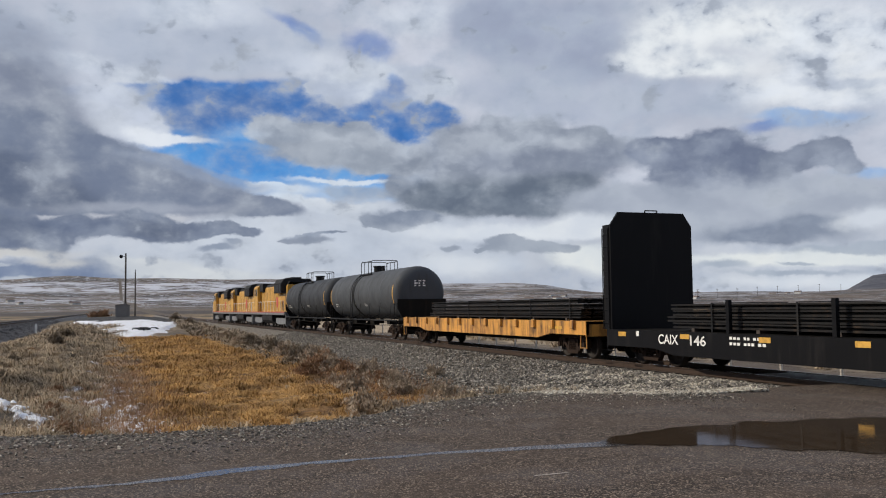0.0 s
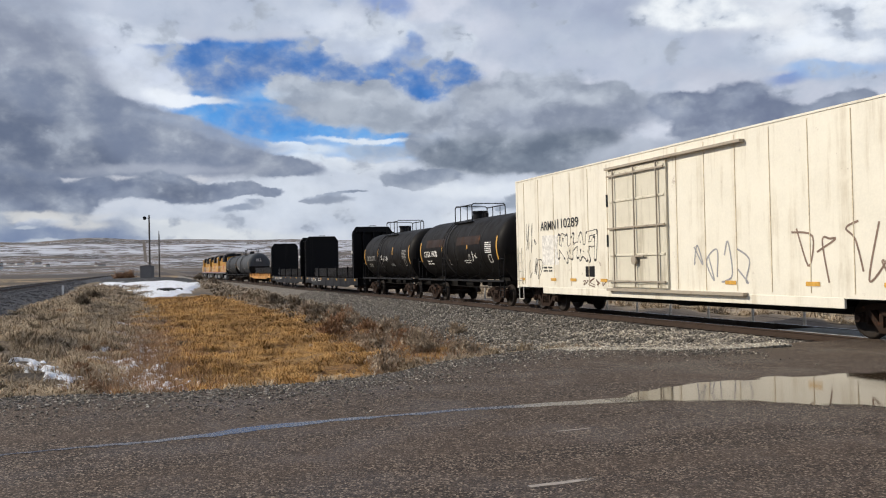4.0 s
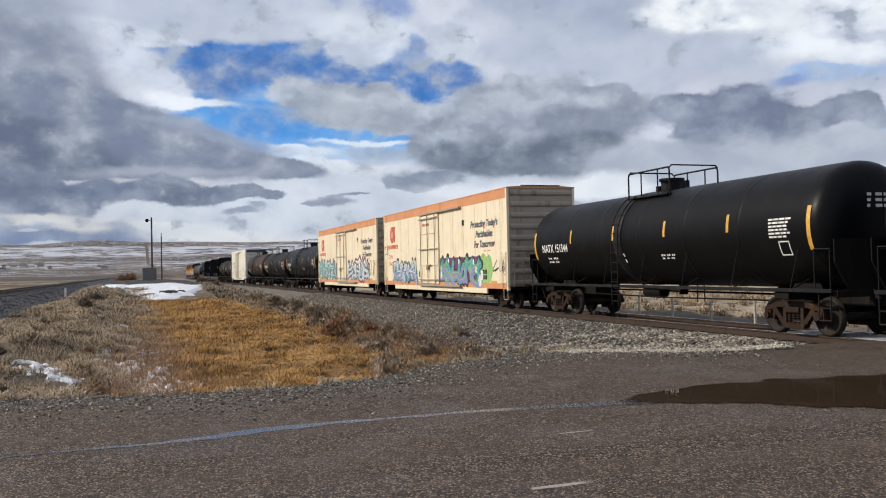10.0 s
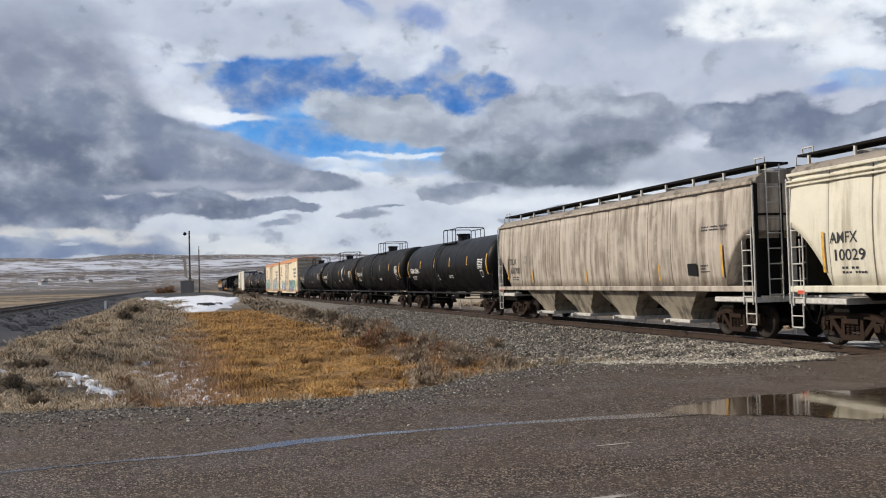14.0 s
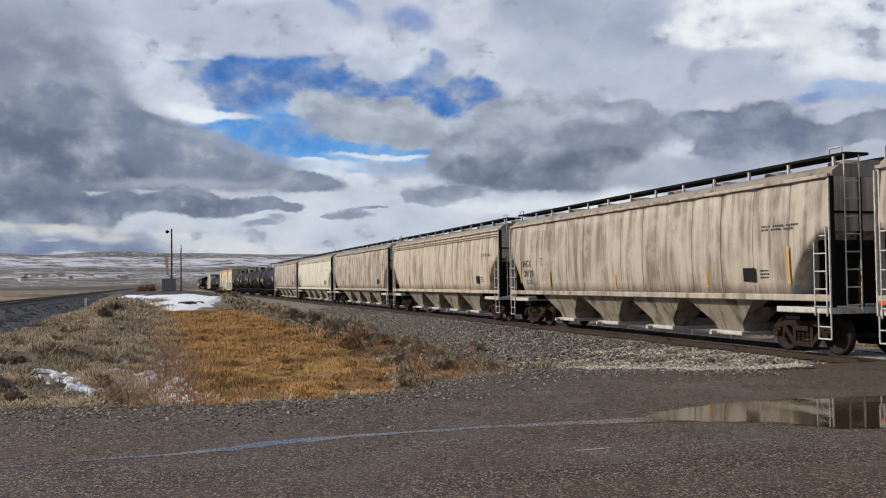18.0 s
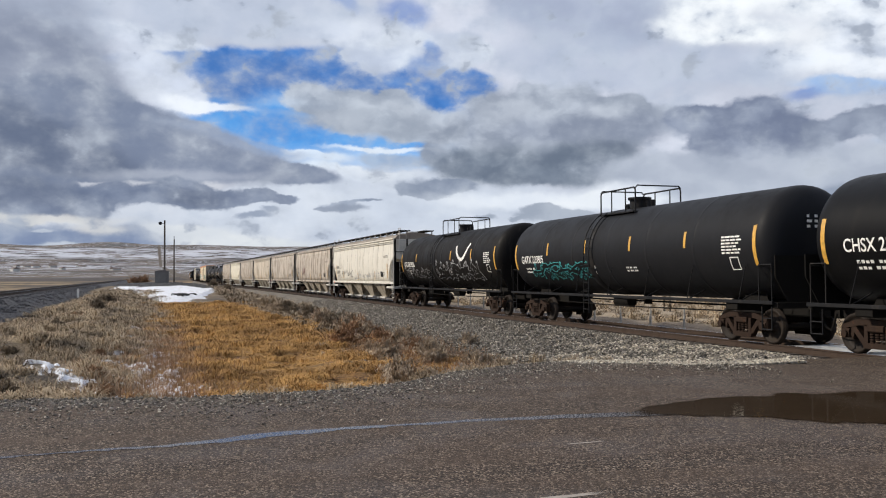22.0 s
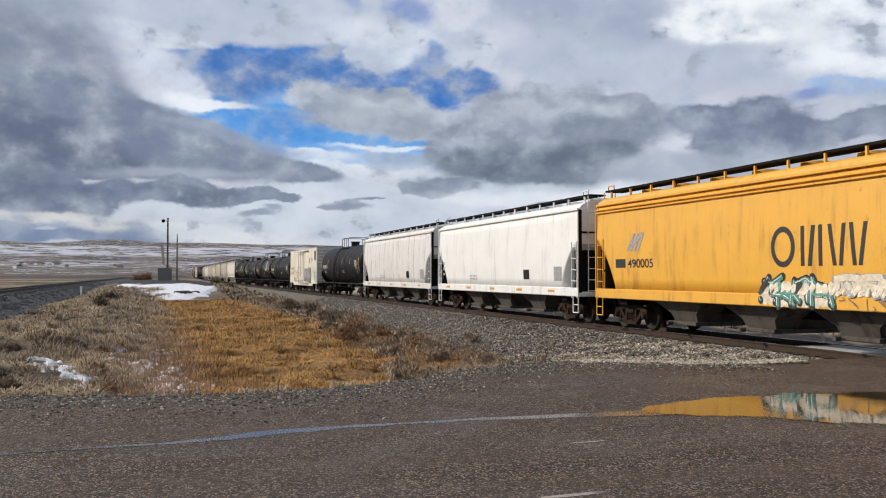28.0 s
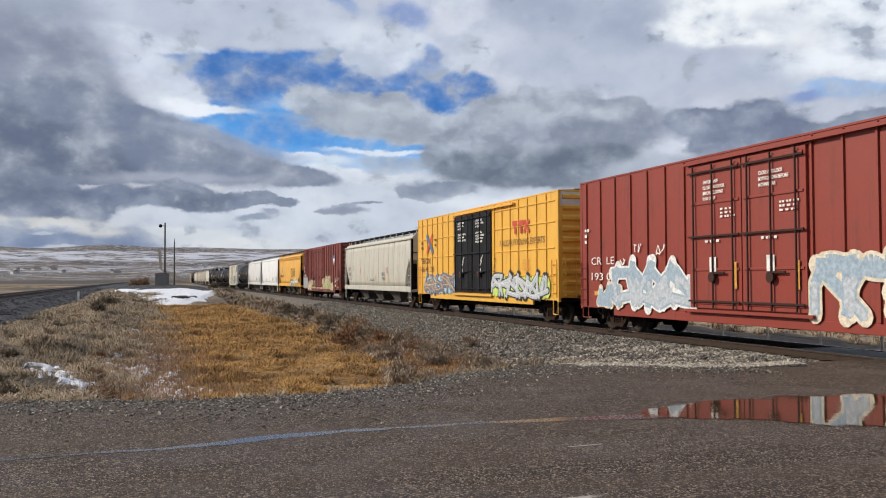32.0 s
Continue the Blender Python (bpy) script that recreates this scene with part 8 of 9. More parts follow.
        graffiti(car, 2.7, 8.2, 0.82, 2.4, yy, SPRAY["slate"], SPRAY["silver"], SPRAY["cream"], 99, None, 5, None, "slate-blue graffiti letters with a cream rim", 0.2, slant=0.02, rim=0.1)
        rect(car, -8.3, -7.9, 1.2, 1.35, yy, REFLECTOR, "reflector_strip", "yellow reflective strip", None, 0.0)
        for a_, b_ in ((-5.6, 2.6), (-6.6, 2.2), (-4.3, 2.5)):
            scrawl(car, a_, a_ + 0.5, b_, b_ + 0.3, yy, WHITE_MARK, int(a_ * 7), None, 0.04, 2)
        small_print(car, -9.0, 3.4, 1, 3, 0.12, 0.4, WHITE_MARK, yy, None, 15)
    box_details_end(car, b, 1.55, 0.95, UNDER)
    put_car(car, front, half)


def build_train():
    # fronts: coupler faces from the lead engine to the last car in view
    x = -143.6
    for i in range(3):
        put_car(locomotive("yellow and grey six-axle diesel locomotive hauling the train"), x, 10.3)
        x += 20.6
    tank(-82.0, -64.3, "grey tank car behind the locomotives", TANK_GREY, "", "", 3, refl=2, table=False)
    tank(-64.3, -46.9, "pale grey tank car coupled before a flat car", TANK_PALE, "", "", 4, refl=2, table=False)
    car, hw, b = flat_car("worn orange flat car loaded with dark steel", 10.5, FLAT_ORANGE, 1.28, False, sill=0.45)
    rect(car, 7.2, 8.2, 1.0, 1.1, -1.535, REFLECTOR, "reflector_strip", "yellow reflective strip")
    put_car(car, -46.6, 10.45, [(flat_load(-6.6, 9.2, 1.28, 3, 4), 1.28)])
    for front, num, seed in ((-25.6, "146", 6), (-3.75, "134", 7)):
        car, hw, b = flat_car("black bulkhead flat car loaded with dark steel", 10.95, FLAT_BLACK, 1.05, True, sill=0.5, pockets=False)
        words(car, "CAIX", -7.45, 0.70, 0.27, WHITE_MARK, -hw - 0.035, width=0.95)
        words(car, num, -5.95, 0.70, 0.27, WHITE_MARK, -hw - 0.035, width=0.68)
        for px in (-9.6, -6.4, -3.2, -0.2, 3.0, 6.2, 9.2):
            rect(car, px, px + 0.42, 0.86, 0.99, -hw - 0.032, REFLECTOR, "reflector_strip", "yellow reflective strip")
        small_print(car, -4.3, 0.9, 3, 2, 0.08, 0.5, WHITE_MARK, -hw - 0.035, None, seed)
        small_print(car, -8.6, 0.88, 1, 1, 0.16, 0.22, WHITE_MARK, -hw - 0.035, None, seed)
        for px in (-4.4, -0.8, 3.0, 6.8):
            part("stake", Geo().box(px - 0.06, px + 0.06, -1.5, -1.4, 1.05, 1.9, 0.01), FLAT_BLACK, car)
        put_car(car, front, 10.95, [(flat_load(-7.6, 8.3, 1.05, seed, 4), 1.05)])
    car, r, zc, b = tank(18.1, 31.0, "dull black tank car with white stencils", TANK_DARK, "CRGX", "3772", 11, refl=4, r=1.45, zc=2.55, color=plain("faded_stencil", (0.30, 0.29, 0.27), 0.7))
    scrawl(car, -1.0, 0.8, 2.1, 2.6, 0, WHITE_MARK, 101, (r, zc), 0.03, 4)
    car, r, zc, b = tank(31.0, 44.4, "dull black tank car with a faded brown stripe", TANK_DARK, "CRGX", "19678", 12, refl=4, r=1.5, zc=2.6)
    rect(car, -4.5, -1.4, 2.75, 3.15, 0, TANK_BROWN, "faded_stripe", "faded brown stripe", (r, zc), 0.003, 3)
    rect(car, 0.3, 3.4, 2.75, 3.15, 0, TANK_BROWN, "faded_stripe", "faded brown stripe", (r, zc), 0.003, 3)
    scrawl(car, 1.8, 3.0, 1.9, 2.5, 0, WHITE_MARK, 102, (r, zc), 0.03, 3)
    reefer(44.4, 66.8, "white refrigerator car with a cream plug door and scrawls", REEFER_WHITE, 0)
    car, r, zc, b = tank(66.8, 84.3, "rust-brown tank car with stained flanks", TANK_BROWN, "", "", 13, refl=4)
    scrawl(car, -6.5, -1.5, 1.7, 2.3, 0, SPRAY["grey"], 103, (r, zc), 0.04, 8)
    car, r, zc, b = tank(84.3, 102.4, "black tank car with a rusty streak at its middle", TANK_DARK, "PBFX", "645084", 14, r=1.45, zc=2.57)
    for xa, xb, za, zb in ((-2.6, -1.7, 2.9, 3.95), (-2.2, -1.5, 3.4, 4.1), (-2.8, -2.2, 2.5, 3.2), (-0.9, -0.4, 3.0, 4.0)):
        g = Geo()
        for k in range(9):
            q = (k + 0.5) / 9
            half_w = (xb - xa) / 2 * sin(pi * q) ** 0.7
            quad_grid(g, (xa + xb) / 2 - half_w + 0.25 * (q - 0.5), (xa + xb) / 2 + half_w + 0.25 * (q - 0.5), za + (zb - za) * k / 9, za + (zb - za) * (k + 1) / 9, 0, 1)
        flat_paint(car, g, RUST_WASH, 0, "rusty_streak", (r, zc), 0.003, None, "brown rusty streak")
    tank(102.4, 120.85, "glossy black tank car with yellow strips", TANK_BLACK, "SHPX", "208780", 15, r=1.52, zc=2.64)
    reefer(120.85, 142.65, "cream refrigerator car with an orange band and graffiti", REEFER_CREAM, 1)
    reefer(142.65, 164.45, "cream refrigerator car with an orange band and bright mural", REEFER_CREAM, 2)
    tank(164.9, 182.5, "black tank car with a dome platform", TANK_BLACK, "NATX", "151344", 16)
    car, r, zc, b = tank(182.5, 201.0, "dull black tank car with a pale leaf emblem", TANK_DARK, "ADMX", "28338", 17, r=1.49, zc=2.6)
    for name, mat, lift, tall, wide, off in (("emblem_diamond", WHITE_MARK, 0.002, 0.62, 0.40, 0.0), ("emblem_field", BLUE_CAP, 0.006, 0.56, 0.34, 0.03), ("emblem_leaf", LEAF_PAINT, 0.010, 0.50, 0.22, -0.07)):
        g = Geo()
        for k in range(16):
            qa, qb = k / 16, (k + 1) / 16
            wa, wb = (wide * (1 - abs(2 * q - 1)) * (1.25 if name == "emblem_leaf" and q < 0.5 else 1.0) for q in (qa, qb))
            za, zb = 2.92 + tall * (2 * qa - 1), 2.92 + tall * (2 * qb - 1)
            xa, xb = 3.45 + off + 0.28 * (qa - 0.5), 3.45 + off + 0.28 * (qb - 0.5)
            g.add([(xa - wa, 0, za), (xa + wa, 0, za), (xb + wb, 0, zb), (xb - wb, 0, zb)], [(0, 1, 2, 3)])
        flat_paint(car, g, mat, 0, name, (r, zc), lift, None, "pale leaf in a diamond emblem")
    small_print(car, 3.05, 2.02, 3, 1, 0.26, 0.24, SPRAY["grey"], 0, (r, zc), 5)
    tank(201.0, 219.0, "brown-black tank car with yellow strips", TANK_DARK, "GBRX", "701453", 18, r=1.53, zc=2.65)
    tank(219.0, 237.2, "clean black tank car with white data table", TANK_BLACK, "ADMX", "20241", 19)
    fronts = [237.2, 258.3, 279.4, 300.3, 320.9, 341.9, 362.5, 383.9]
    mats = [DIRTY_GREY, PALE_CREAM, DIRTY_GREY, DIRTY_CREAM, DIRTY_GREY, DIRTY_GREY, OFF_WHITE]
    for i in range(7):
        hopper(fronts[i], fronts[i + 1], mats[i], i)
    car, r, zc, b = tank(383.9, 402.0, "black tank car with scrawled white graffiti", TANK_DARK, "UTLX", "630066", 21, r=1.53, zc=2.66, reach=1.3)
    graffiti(car, -0.9, 5.6, 1.5, 2.6, 0, TANK_DARK, TANK_DARK, SPRAY["grey"], 104, (r, zc), 7, None, "grey outlined graffiti letters", 0.16, rim=0.05)
    graffiti(car, -7.2, -2.2, 1.6, 2.25, 0, TANK_DARK, TANK_DARK, SPRAY["grey"], 105, (r, zc), 6, None, "grey outlined graffiti letters", 0.16, rim=0.06)
    g = Geo()
    arc = [(2.3 + 2.0 * q, 2.55 + 0.75 * (2 * q - 1) ** 2 + 0.1 * q) for q in np.linspace(0, 1, 13)]
    stroke(g, arc, 0.17, False)
    flat_paint(car, g, WHITE_MARK, 0, "painted_arc", (r, zc), 0.004, None, "white painted arc")
    car, r, zc, b = tank(402.0, 420.3, "black tank car with teal graffiti", TANK_SLATE, "GATX", "220805", 22)
    graffiti(car, -6.2, -1.5, 1.6, 2.3, 0, TANK_BLACK, TANK_BLACK, SPRAY["teal"], 106, (r, zc), 6, None, "teal outlined graffiti letters", 0.14, rim=0.07)
    car, r, zc, b = tank(420.3, 438.3, "black tank car with a white oval emblem", TANK_BLACK, "CHSX", "252238", 23)
    g = Geo()
    stroke(g, [(4.55 + 1.3 * cos(a) + 0.35 * sin(a), 3.1 + 0.62 * sin(a)) for a in np.linspace(2.4, 6.5, 22)], 0.10, False)
    stroke(g, [(4.55 + 1.25 * cos(a) + 0.35 * sin(a), 3.07 + 0.62 * sin(a)) for a in np.linspace(3.3, 5.6, 16)], 0.2, False)
    for k in range(3):
        stroke(g, [(3.85 + k * 0.55, 2.85), (4.1 + k * 0.55, 3.55)], 0.15, False)
    flat_paint(car, g, WHITE_MARK, 0, "emblem", (r, zc), 0.004, None, "white oval swoosh emblem")
    rect(car, -0.9, 0.1, 1.35, 1.75, 0, REFLECTOR, "placard", "yellow corner placard", (r, zc), 0.003, 3)
    car, r, zc, b = tank(438.3, 456.4, "slate-black tank car with blue axle caps", TANK_SLATE, "GATX", "215914", 24)
    for tx in (-1, 1):
        for q in (-0.89, 0.89):
            part("axle_cap", Geo().cyl((tx * 6.7 + q, -1.19, 0.457), (tx * 6.7 + q, -1.155, 0.457), 0.075, 12), BLUE_CAP, car, "blue axle cap")
    reefer(456.4, 476.2, "white ribbed refrigerator car with a silver end and grey graffiti", REEFER_WHITE, 3)
    tank(476.2, 494.2, "black tank car with yellow strips", TANK_SLATE, "PBFX", "646119", 25, r=1.53, zc=2.67)
    hopper(494.2, 512.5, WHITE_DULL, 7)
    hopper(512.5, 530.7, CLEAN_WHITE, 8)
    hopper(530.7, 548.4, HOPPER_YELLOW, 9)
    box(548.9, 569.5, 0)
    hopper(569.5, 589.95, PALE_GREY, 10)
    box(589.95, 610.6, 1)
    box(610.6, 631.3, 2)


build_train()



# ---- things beside the line ----
LAND_X, LAND_Y = np.arange(-180.0, -8.0, 0.25), np.arange(-13.0, 17.5, 0.25)
LAND = height(*np.meshgrid(LAND_X, LAND_Y)).tolist()
WAVES = {}


def land(x, y):
    """The ground's height from a table, for scattering."""
    i, j = (x + 180.0) / 0.25, (y + 13.0) / 0.25
    a, b = int(i), int(j)
    if a < 0 or b < 0 or a >= len(LAND_X) - 1 or b >= len(LAND_Y) - 1:
        return float(height(x, y))
    u, v = i - a, j - b
    return (LAND[b][a] * (1 - u) + LAND[b][a + 1] * u) * (1 - v) + (LAND[b + 1][a] * (1 - u) + LAND[b + 1][a + 1] * u) * v


def ripple(x, y, size, seed):
    """The same sines as wavy(), for one point."""
    if (size, seed) not in WAVES:
        rs = np.random.RandomState(seed)
        w = []
        for _ in range(7):
            a = rs.uniform(0, 2 * pi)
            f = 2 * pi / size * rs.uniform(0.6, 2.2)
            w.append((cos(a) * f, sin(a) * f, rs.uniform(0, 6.28)))
        WAVES[size, seed] = w
    return sum(sin(x * a + y * b + c) for a, b, c in WAVES[size, seed]) / 3.2


EDGE_Y = np.arange(-8.0, 15.0, 0.1)
EDGE_X = road_edge(EDGE_Y).tolist()


def edge_x(y):
    return EDGE_X[max(0, min(len(EDGE_X) - 1, int((y + 8.0) / 0.1)))]


def tuft_geo(g, x, y, z, h, spread, blades, rs, lean=0.35, wide=0.012):
    """One tuft of bent grass blades."""
    for _ in range(blades):
        a = rs.uniform(0, 2 * pi)
        bx, by = x + rs.uniform(-spread, spread) * 0.4, y + rs.uniform(-spread, spread) * 0.4
        hh = h * rs.uniform(0.55, 1.1)
        dx, dy = cos(a) * hh * lean * rs.uniform(0.3, 1.4), sin(a) * hh * lean * rs.uniform(0.3, 1.4)
        wx, wy = -sin(a) * wide, cos(a) * wide
        mx, my = bx + dx * 0.35, by + dy * 0.35
        g.add([(bx - wx, by - wy, z - 0.03), (bx + wx, by + wy, z - 0.03), (mx + wx * 0.8, my + wy * 0.8, z + hh * 0.6), (mx - wx * 0.8, my - wy * 0.8, z + hh * 0.6), (bx + dx, by + dy, z + hh * 0.92)],
              [(0, 1, 2, 3), (3, 2, 4)])


def raw_part(name, g, material):
    """A large joined mesh without the clean-up that a small part gets."""
    me = bpy.data.meshes.new(name)
    me.from_pydata(g.v, [], g.f)
    me.update()
    me.materials.append(material)
    return new(name, me)


def bed_top(x, y):
    """Height of the ground or of the embankment, whichever is higher."""
    q = max(0.0, (abs(y - TRACK_Y) - 1.75) / 5.15)
    return max(land(x, y), -0.2 - 0.92 * q) if x < -15 else land(x, y)


def tussocks(name, spots, per, material, seed, droop=0.3):
    """Matted grass: at each spot (x, y, z, reach, height, blade width) blades arch up and out."""
    rs = np.random.RandomState(seed)
    S = np.repeat(np.array(spots), per, axis=0)
    n = len(S)
    x, y, z, reach, tall, wide = S.T
    a = rs.uniform(0, 2 * pi, n)
    b = rs.uniform(0, 2 * pi, n)
    off = reach * 0.3 * np.sqrt(rs.uniform(0, 1, n))
    bx, by = x + off * np.cos(b), y + off * np.sin(b)
    run = reach * rs.uniform(0.35, 1.15, n)
    up = tall * rs.uniform(0.45, 1.15, n)
    V = np.zeros((n, 8, 3))
    for i, (s, h, w) in enumerate(((0.0, -0.12, 1.0), (0.38, 0.80, 0.9), (0.74, 1.0, 0.65), (1.0, droop, 0.15))):
        px, py = bx + np.cos(a) * run * s, by + np.sin(a) * run * s
        pz = z + up * h
        for side, k in ((-1, 0), (1, 1)):
            V[:, 2 * i + k, 0] = px - np.sin(a) * wide * w * side
            V[:, 2 * i + k, 1] = py + np.cos(a) * wide * w * side
            V[:, 2 * i + k, 2] = pz
    F = np.array([[0, 1, 3, 2], [2, 3, 5, 4], [4, 5, 7, 6]])[None] + 8 * np.arange(n)[:, None, None]
    me = bpy.data.meshes.new(name)
    me.vertices.add(8 * n)
    me.vertices.foreach_set("co", V.reshape(-1))
    me.loops.add(12 * n)
    me.loops.foreach_set("vertex_index", F.reshape(-1).astype(np.int32))
    me.polygons.add(3 * n)
    me.polygons.foreach_set("loop_start", np.arange(0, 12 * n, 4, dtype=np.int32))
    me.update(calc_edges=True)
    me.materials.append(material)
    return new(name, me)


def scatter_grass():
    rs = random.Random(11)
    # rusty grass in the basin, matted in tussocks
    spots = []
    while len(spots) < 4600:
        d = 16.5 + 78.0 * rs.random() ** 1.6
        x = -d
        y = rs.uniform(-1.6, 9.4)
        if x > edge_x(y) - 1.3 or rs.random() > (y + 1.0 + 1.3 * ripple(x, y, 3.0, 40)) / 2.8:
            continue
        if -27 < x < -21.5 and y < 0.8 and rs.random() < 0.6:
            continue
        w = ripple(x, y, 3.0, 41) + 0.6 * ripple(x, y, 1.3, 42)
        if w < -0.25 and rs.random() < 0.75:
            continue
        s = 1.0 + 0.012 * (d - 17)
        if abs(x + 33.2 - 0.4 * y) < 0.9 and -0.4 < y < 3.4 and rs.random() < 0.9:
            continue
        spots.append((x, y, land(x, y) - 0.02, rs.uniform(0.28, 0.62) * s, rs.uniform(0.06, 0.15) * s * max(0.6, 1 + 0.6 * w), 0.0055 * s * (1 + d / 45)))
    tagged(tussocks("basin_grass", spots, 34, GRASS, 1, 0.05), "matted rust-orange dry grass in the wet basin", "grass", kind="stuff")
    # pale straw and grey weeds on the left bank, in larger heaps with bare gaps
    pale, grey, mounds = [], [], []
    while len(pale) + len(grey) < 3200:
        d = 15.6 + 105.0 * rs.random() ** 1.55
        x = -d
        y = rs.uniform(-10.0, 2.2)
        if y > -0.8 and rs.random() < (y + 0.8) / 2.8:
            continue
        if y < max(-0.17 * d - 1.8, SIDING_Y + 4.0) or x > edge_x(y) - 0.35:
            continue
        if -28 < x < -21 and abs(y - (-1.35 + 0.36 * (x + 21.7))) < 0.42:
            continue
        if -27 < x < -21.5 and abs(y - 0.3) < 0.5 and rs.random() < 0.75:
            continue
        w = ripple(x * 0.6, y, 2.6, 43) + 0.5 * ripple(x, y, 1.2, 44)
        if w < 0.1 and rs.random() < 0.9:
            continue
        s = 1.0 + 0.013 * (d - 16)
        spot = (x, y, land(x, y) - 0.02, rs.uniform(0.3, 0.8) * s, rs.uniform(0.06, 0.19) * s * max(0.5, 0.8 + 0.4 * w), 0.0065 * s * (1 + d / 50))
        (pale if ripple(x, y, 5.0, 45) > -0.05 else grey).append(spot)
    # larger pale mounds of old grass over the same bank
    while len(mounds) < 420:
        d = 16.4 + 60.0 * rs.random() ** 1.5
        x, y = -d, rs.uniform(-9.5, -0.4)
        if y < max(-0.17 * d - 1.8, SIDING_Y + 4.2) or x > edge_x(y) - 0.6 or ripple(x * 0.7, y, 2.4, 53) < 0.15:
            continue
        if -28.5 < x < -21 and abs(y - (-1.2 + 0.44 * (x + 22.4))) < 0.5:
            continue
        s = 1.0 + 0.010 * (d - 16)
        mounds.append((x, y, land(x, y) - 0.03, rs.uniform(0.35, 0.8) * s, rs.uniform(0.14, 0.30) * s, 0.006 * s * (1 + d / 50)))
    # tussocks along the road edge and among the stones at the foot of the slope
    for _ in range(900):
        x, y = -17.0 - 24.0 * rs.random() ** 1.4, rs.gauss(8.2, 1.1)
        if x > edge_x(y) - 0.2 or not 5.4 < y < 11.0 or ripple(x, y, 2.2, 47) < 0.0:
            continue
        (pale if rs.random() < 0.6 else grey).append((x, y, bed_top(x, y) - 0.02, rs.uniform(0.15, 0.36), rs.uniform(0.08, 0.26), 0.008))
    for _ in range(420):
        y = rs.uniform(-4.0, 8.5)
        x = edge_x(y) - rs.uniform(0.3, 1.6)
        if ripple(x, y * 1.5, 2.0, 48) < 0.1:
            continue
        pale.append((x, y, land(x, y) - 0.02, rs.uniform(0.12, 0.3), rs.uniform(0.05, 0.16), 0.008))
    # dry grass beyond the main track
    for _ in range(800):
        x, y = -14.0 - 70.0 * rs.random() ** 1.3, 26.5 + 26.0 * rs.random() ** 1.5
        s = 1.0 + 0.012 * (abs(x) + y - 30)
        (pale if rs.random() < 0.7 else grey).append((x, y, float(height(x, y)) - 0.02, rs.uniform(0.3, 0.7) * s, rs.uniform(0.1, 0.3) * s, 0.015 * s))
    tagged(tussocks("bank_grass", pale, 26, STRAW, 2, 0.1), "pale straw grass in tussocks on the bank", "grass", kind="stuff")
    tagged(tussocks("pale_mounds", mounds, 60, STRAW, 5, 0.1), "mounds of bleached grass on the weedy bank", "grass", kind="stuff")
    tagged(tussocks("grey_weeds", grey, 24, SAGE, 3, 0.5), "low grey-brown weeds round the basin", "weeds", kind="stuff")
    # dark weeds on the low bank between the drift and the main track
    rough_ground = []
    for _ in range(900):
        x, y = -44.0 - 95.0 * rs.random(), rs.uniform(8.2, 11.8)
        if ripple(x * 0.5, y, 2.4, 52) < -0.1:
            continue
        s = 1.0 + 0.012 * (-x - 17)
        rough_ground.append((x, y, bed_top(x, y) - 0.02, rs.uniform(0.3, 0.7) * s, rs.uniform(0.12, 0.3) * s, 0.012 * s * (1 - x / 60)))
    tagged(tussocks("embankment_weeds", rough_ground, 16, SAGE, 4, 0.7), "grey-brown weeds along the foot of the embankment", "weeds", kind="stuff")
    # thin upright reddish stems along the basin's edge and at the foot of the embankment
    g = Geo()
    for i in range(5200):
        if i < 1400:
            x, y = rs.gauss(-33, 4.2), rs.gauss(8.7, 0.8)
        else:
            x, y = -18.2 - 40.0 * rs.random() ** 1.7, rs.gauss(0.3, 0.9)
        if x > edge_x(y) - 1.2:
            continue
        tuft_geo(g, x, y, bed_top(x, y), rs.uniform(0.15, 0.45), 0.5, 6, rs, 0.7, 0.005)
    tagged(raw_part("reddish_brush", g, BRUSH), "thin reddish brush round the basin", "brush", kind="stuff")


def shrub(x, y, size, mat, seed, label):
    """A sagebrush: woody stems fanning up, ending in many small twig clumps."""
    rs = random.Random(seed)
    z = bed_top(x, y) - 0.03
    top = new("sagebrush")
    top.location = (x, y, z)
    tagged(top, label, "shrub", "sagebrush along the line")
    stems, leaves = Geo(), Geo()
    for i in range(34):
        a, tilt = rs.uniform(0, 2 * pi), rs.uniform(0.05, 1.15)
        l = size * rs.uniform(0.6, 1.0)
        d = Vector((cos(a) * sin(tilt), sin(a) * sin(tilt), cos(tilt) * 0.95))
        q = d * l
        stems.cyl((0, 0, 0), tuple(q), 0.012 * size * 1.6, 4, 0.004)
        for j in range(14):
            c = d * l * rs.uniform(0.45, 1.05) + Vector((rs.gauss(0, 0.09), rs.gauss(0, 0.09), rs.gauss(0, 0.07))) * size
            c.z = max(0.02, c.z)
            for k in range(4):
                b = rs.uniform(0, 2 * pi)
                hh = size * rs.uniform(0.08, 0.17)
                w = size * 0.025
                t = Vector((cos(b) * 0.6, sin(b) * 0.6, 0.9)) * hh
                s = Vector((-sin(b), cos(b), 0)) * w
                leaves.add([tuple(c - s), tuple(c + s), tuple(c + t + s * 0.3), tuple(c + t - s * 0.3)], [(0, 1, 2, 3)])
    part("woody_base", stems, TIE, top)
    me = bpy.data.meshes.new("twig_crown")
    me.from_pydata(leaves.v, [], leaves.f)
    me.materials.append(mat)
    part("twig_crown", me, None, top)


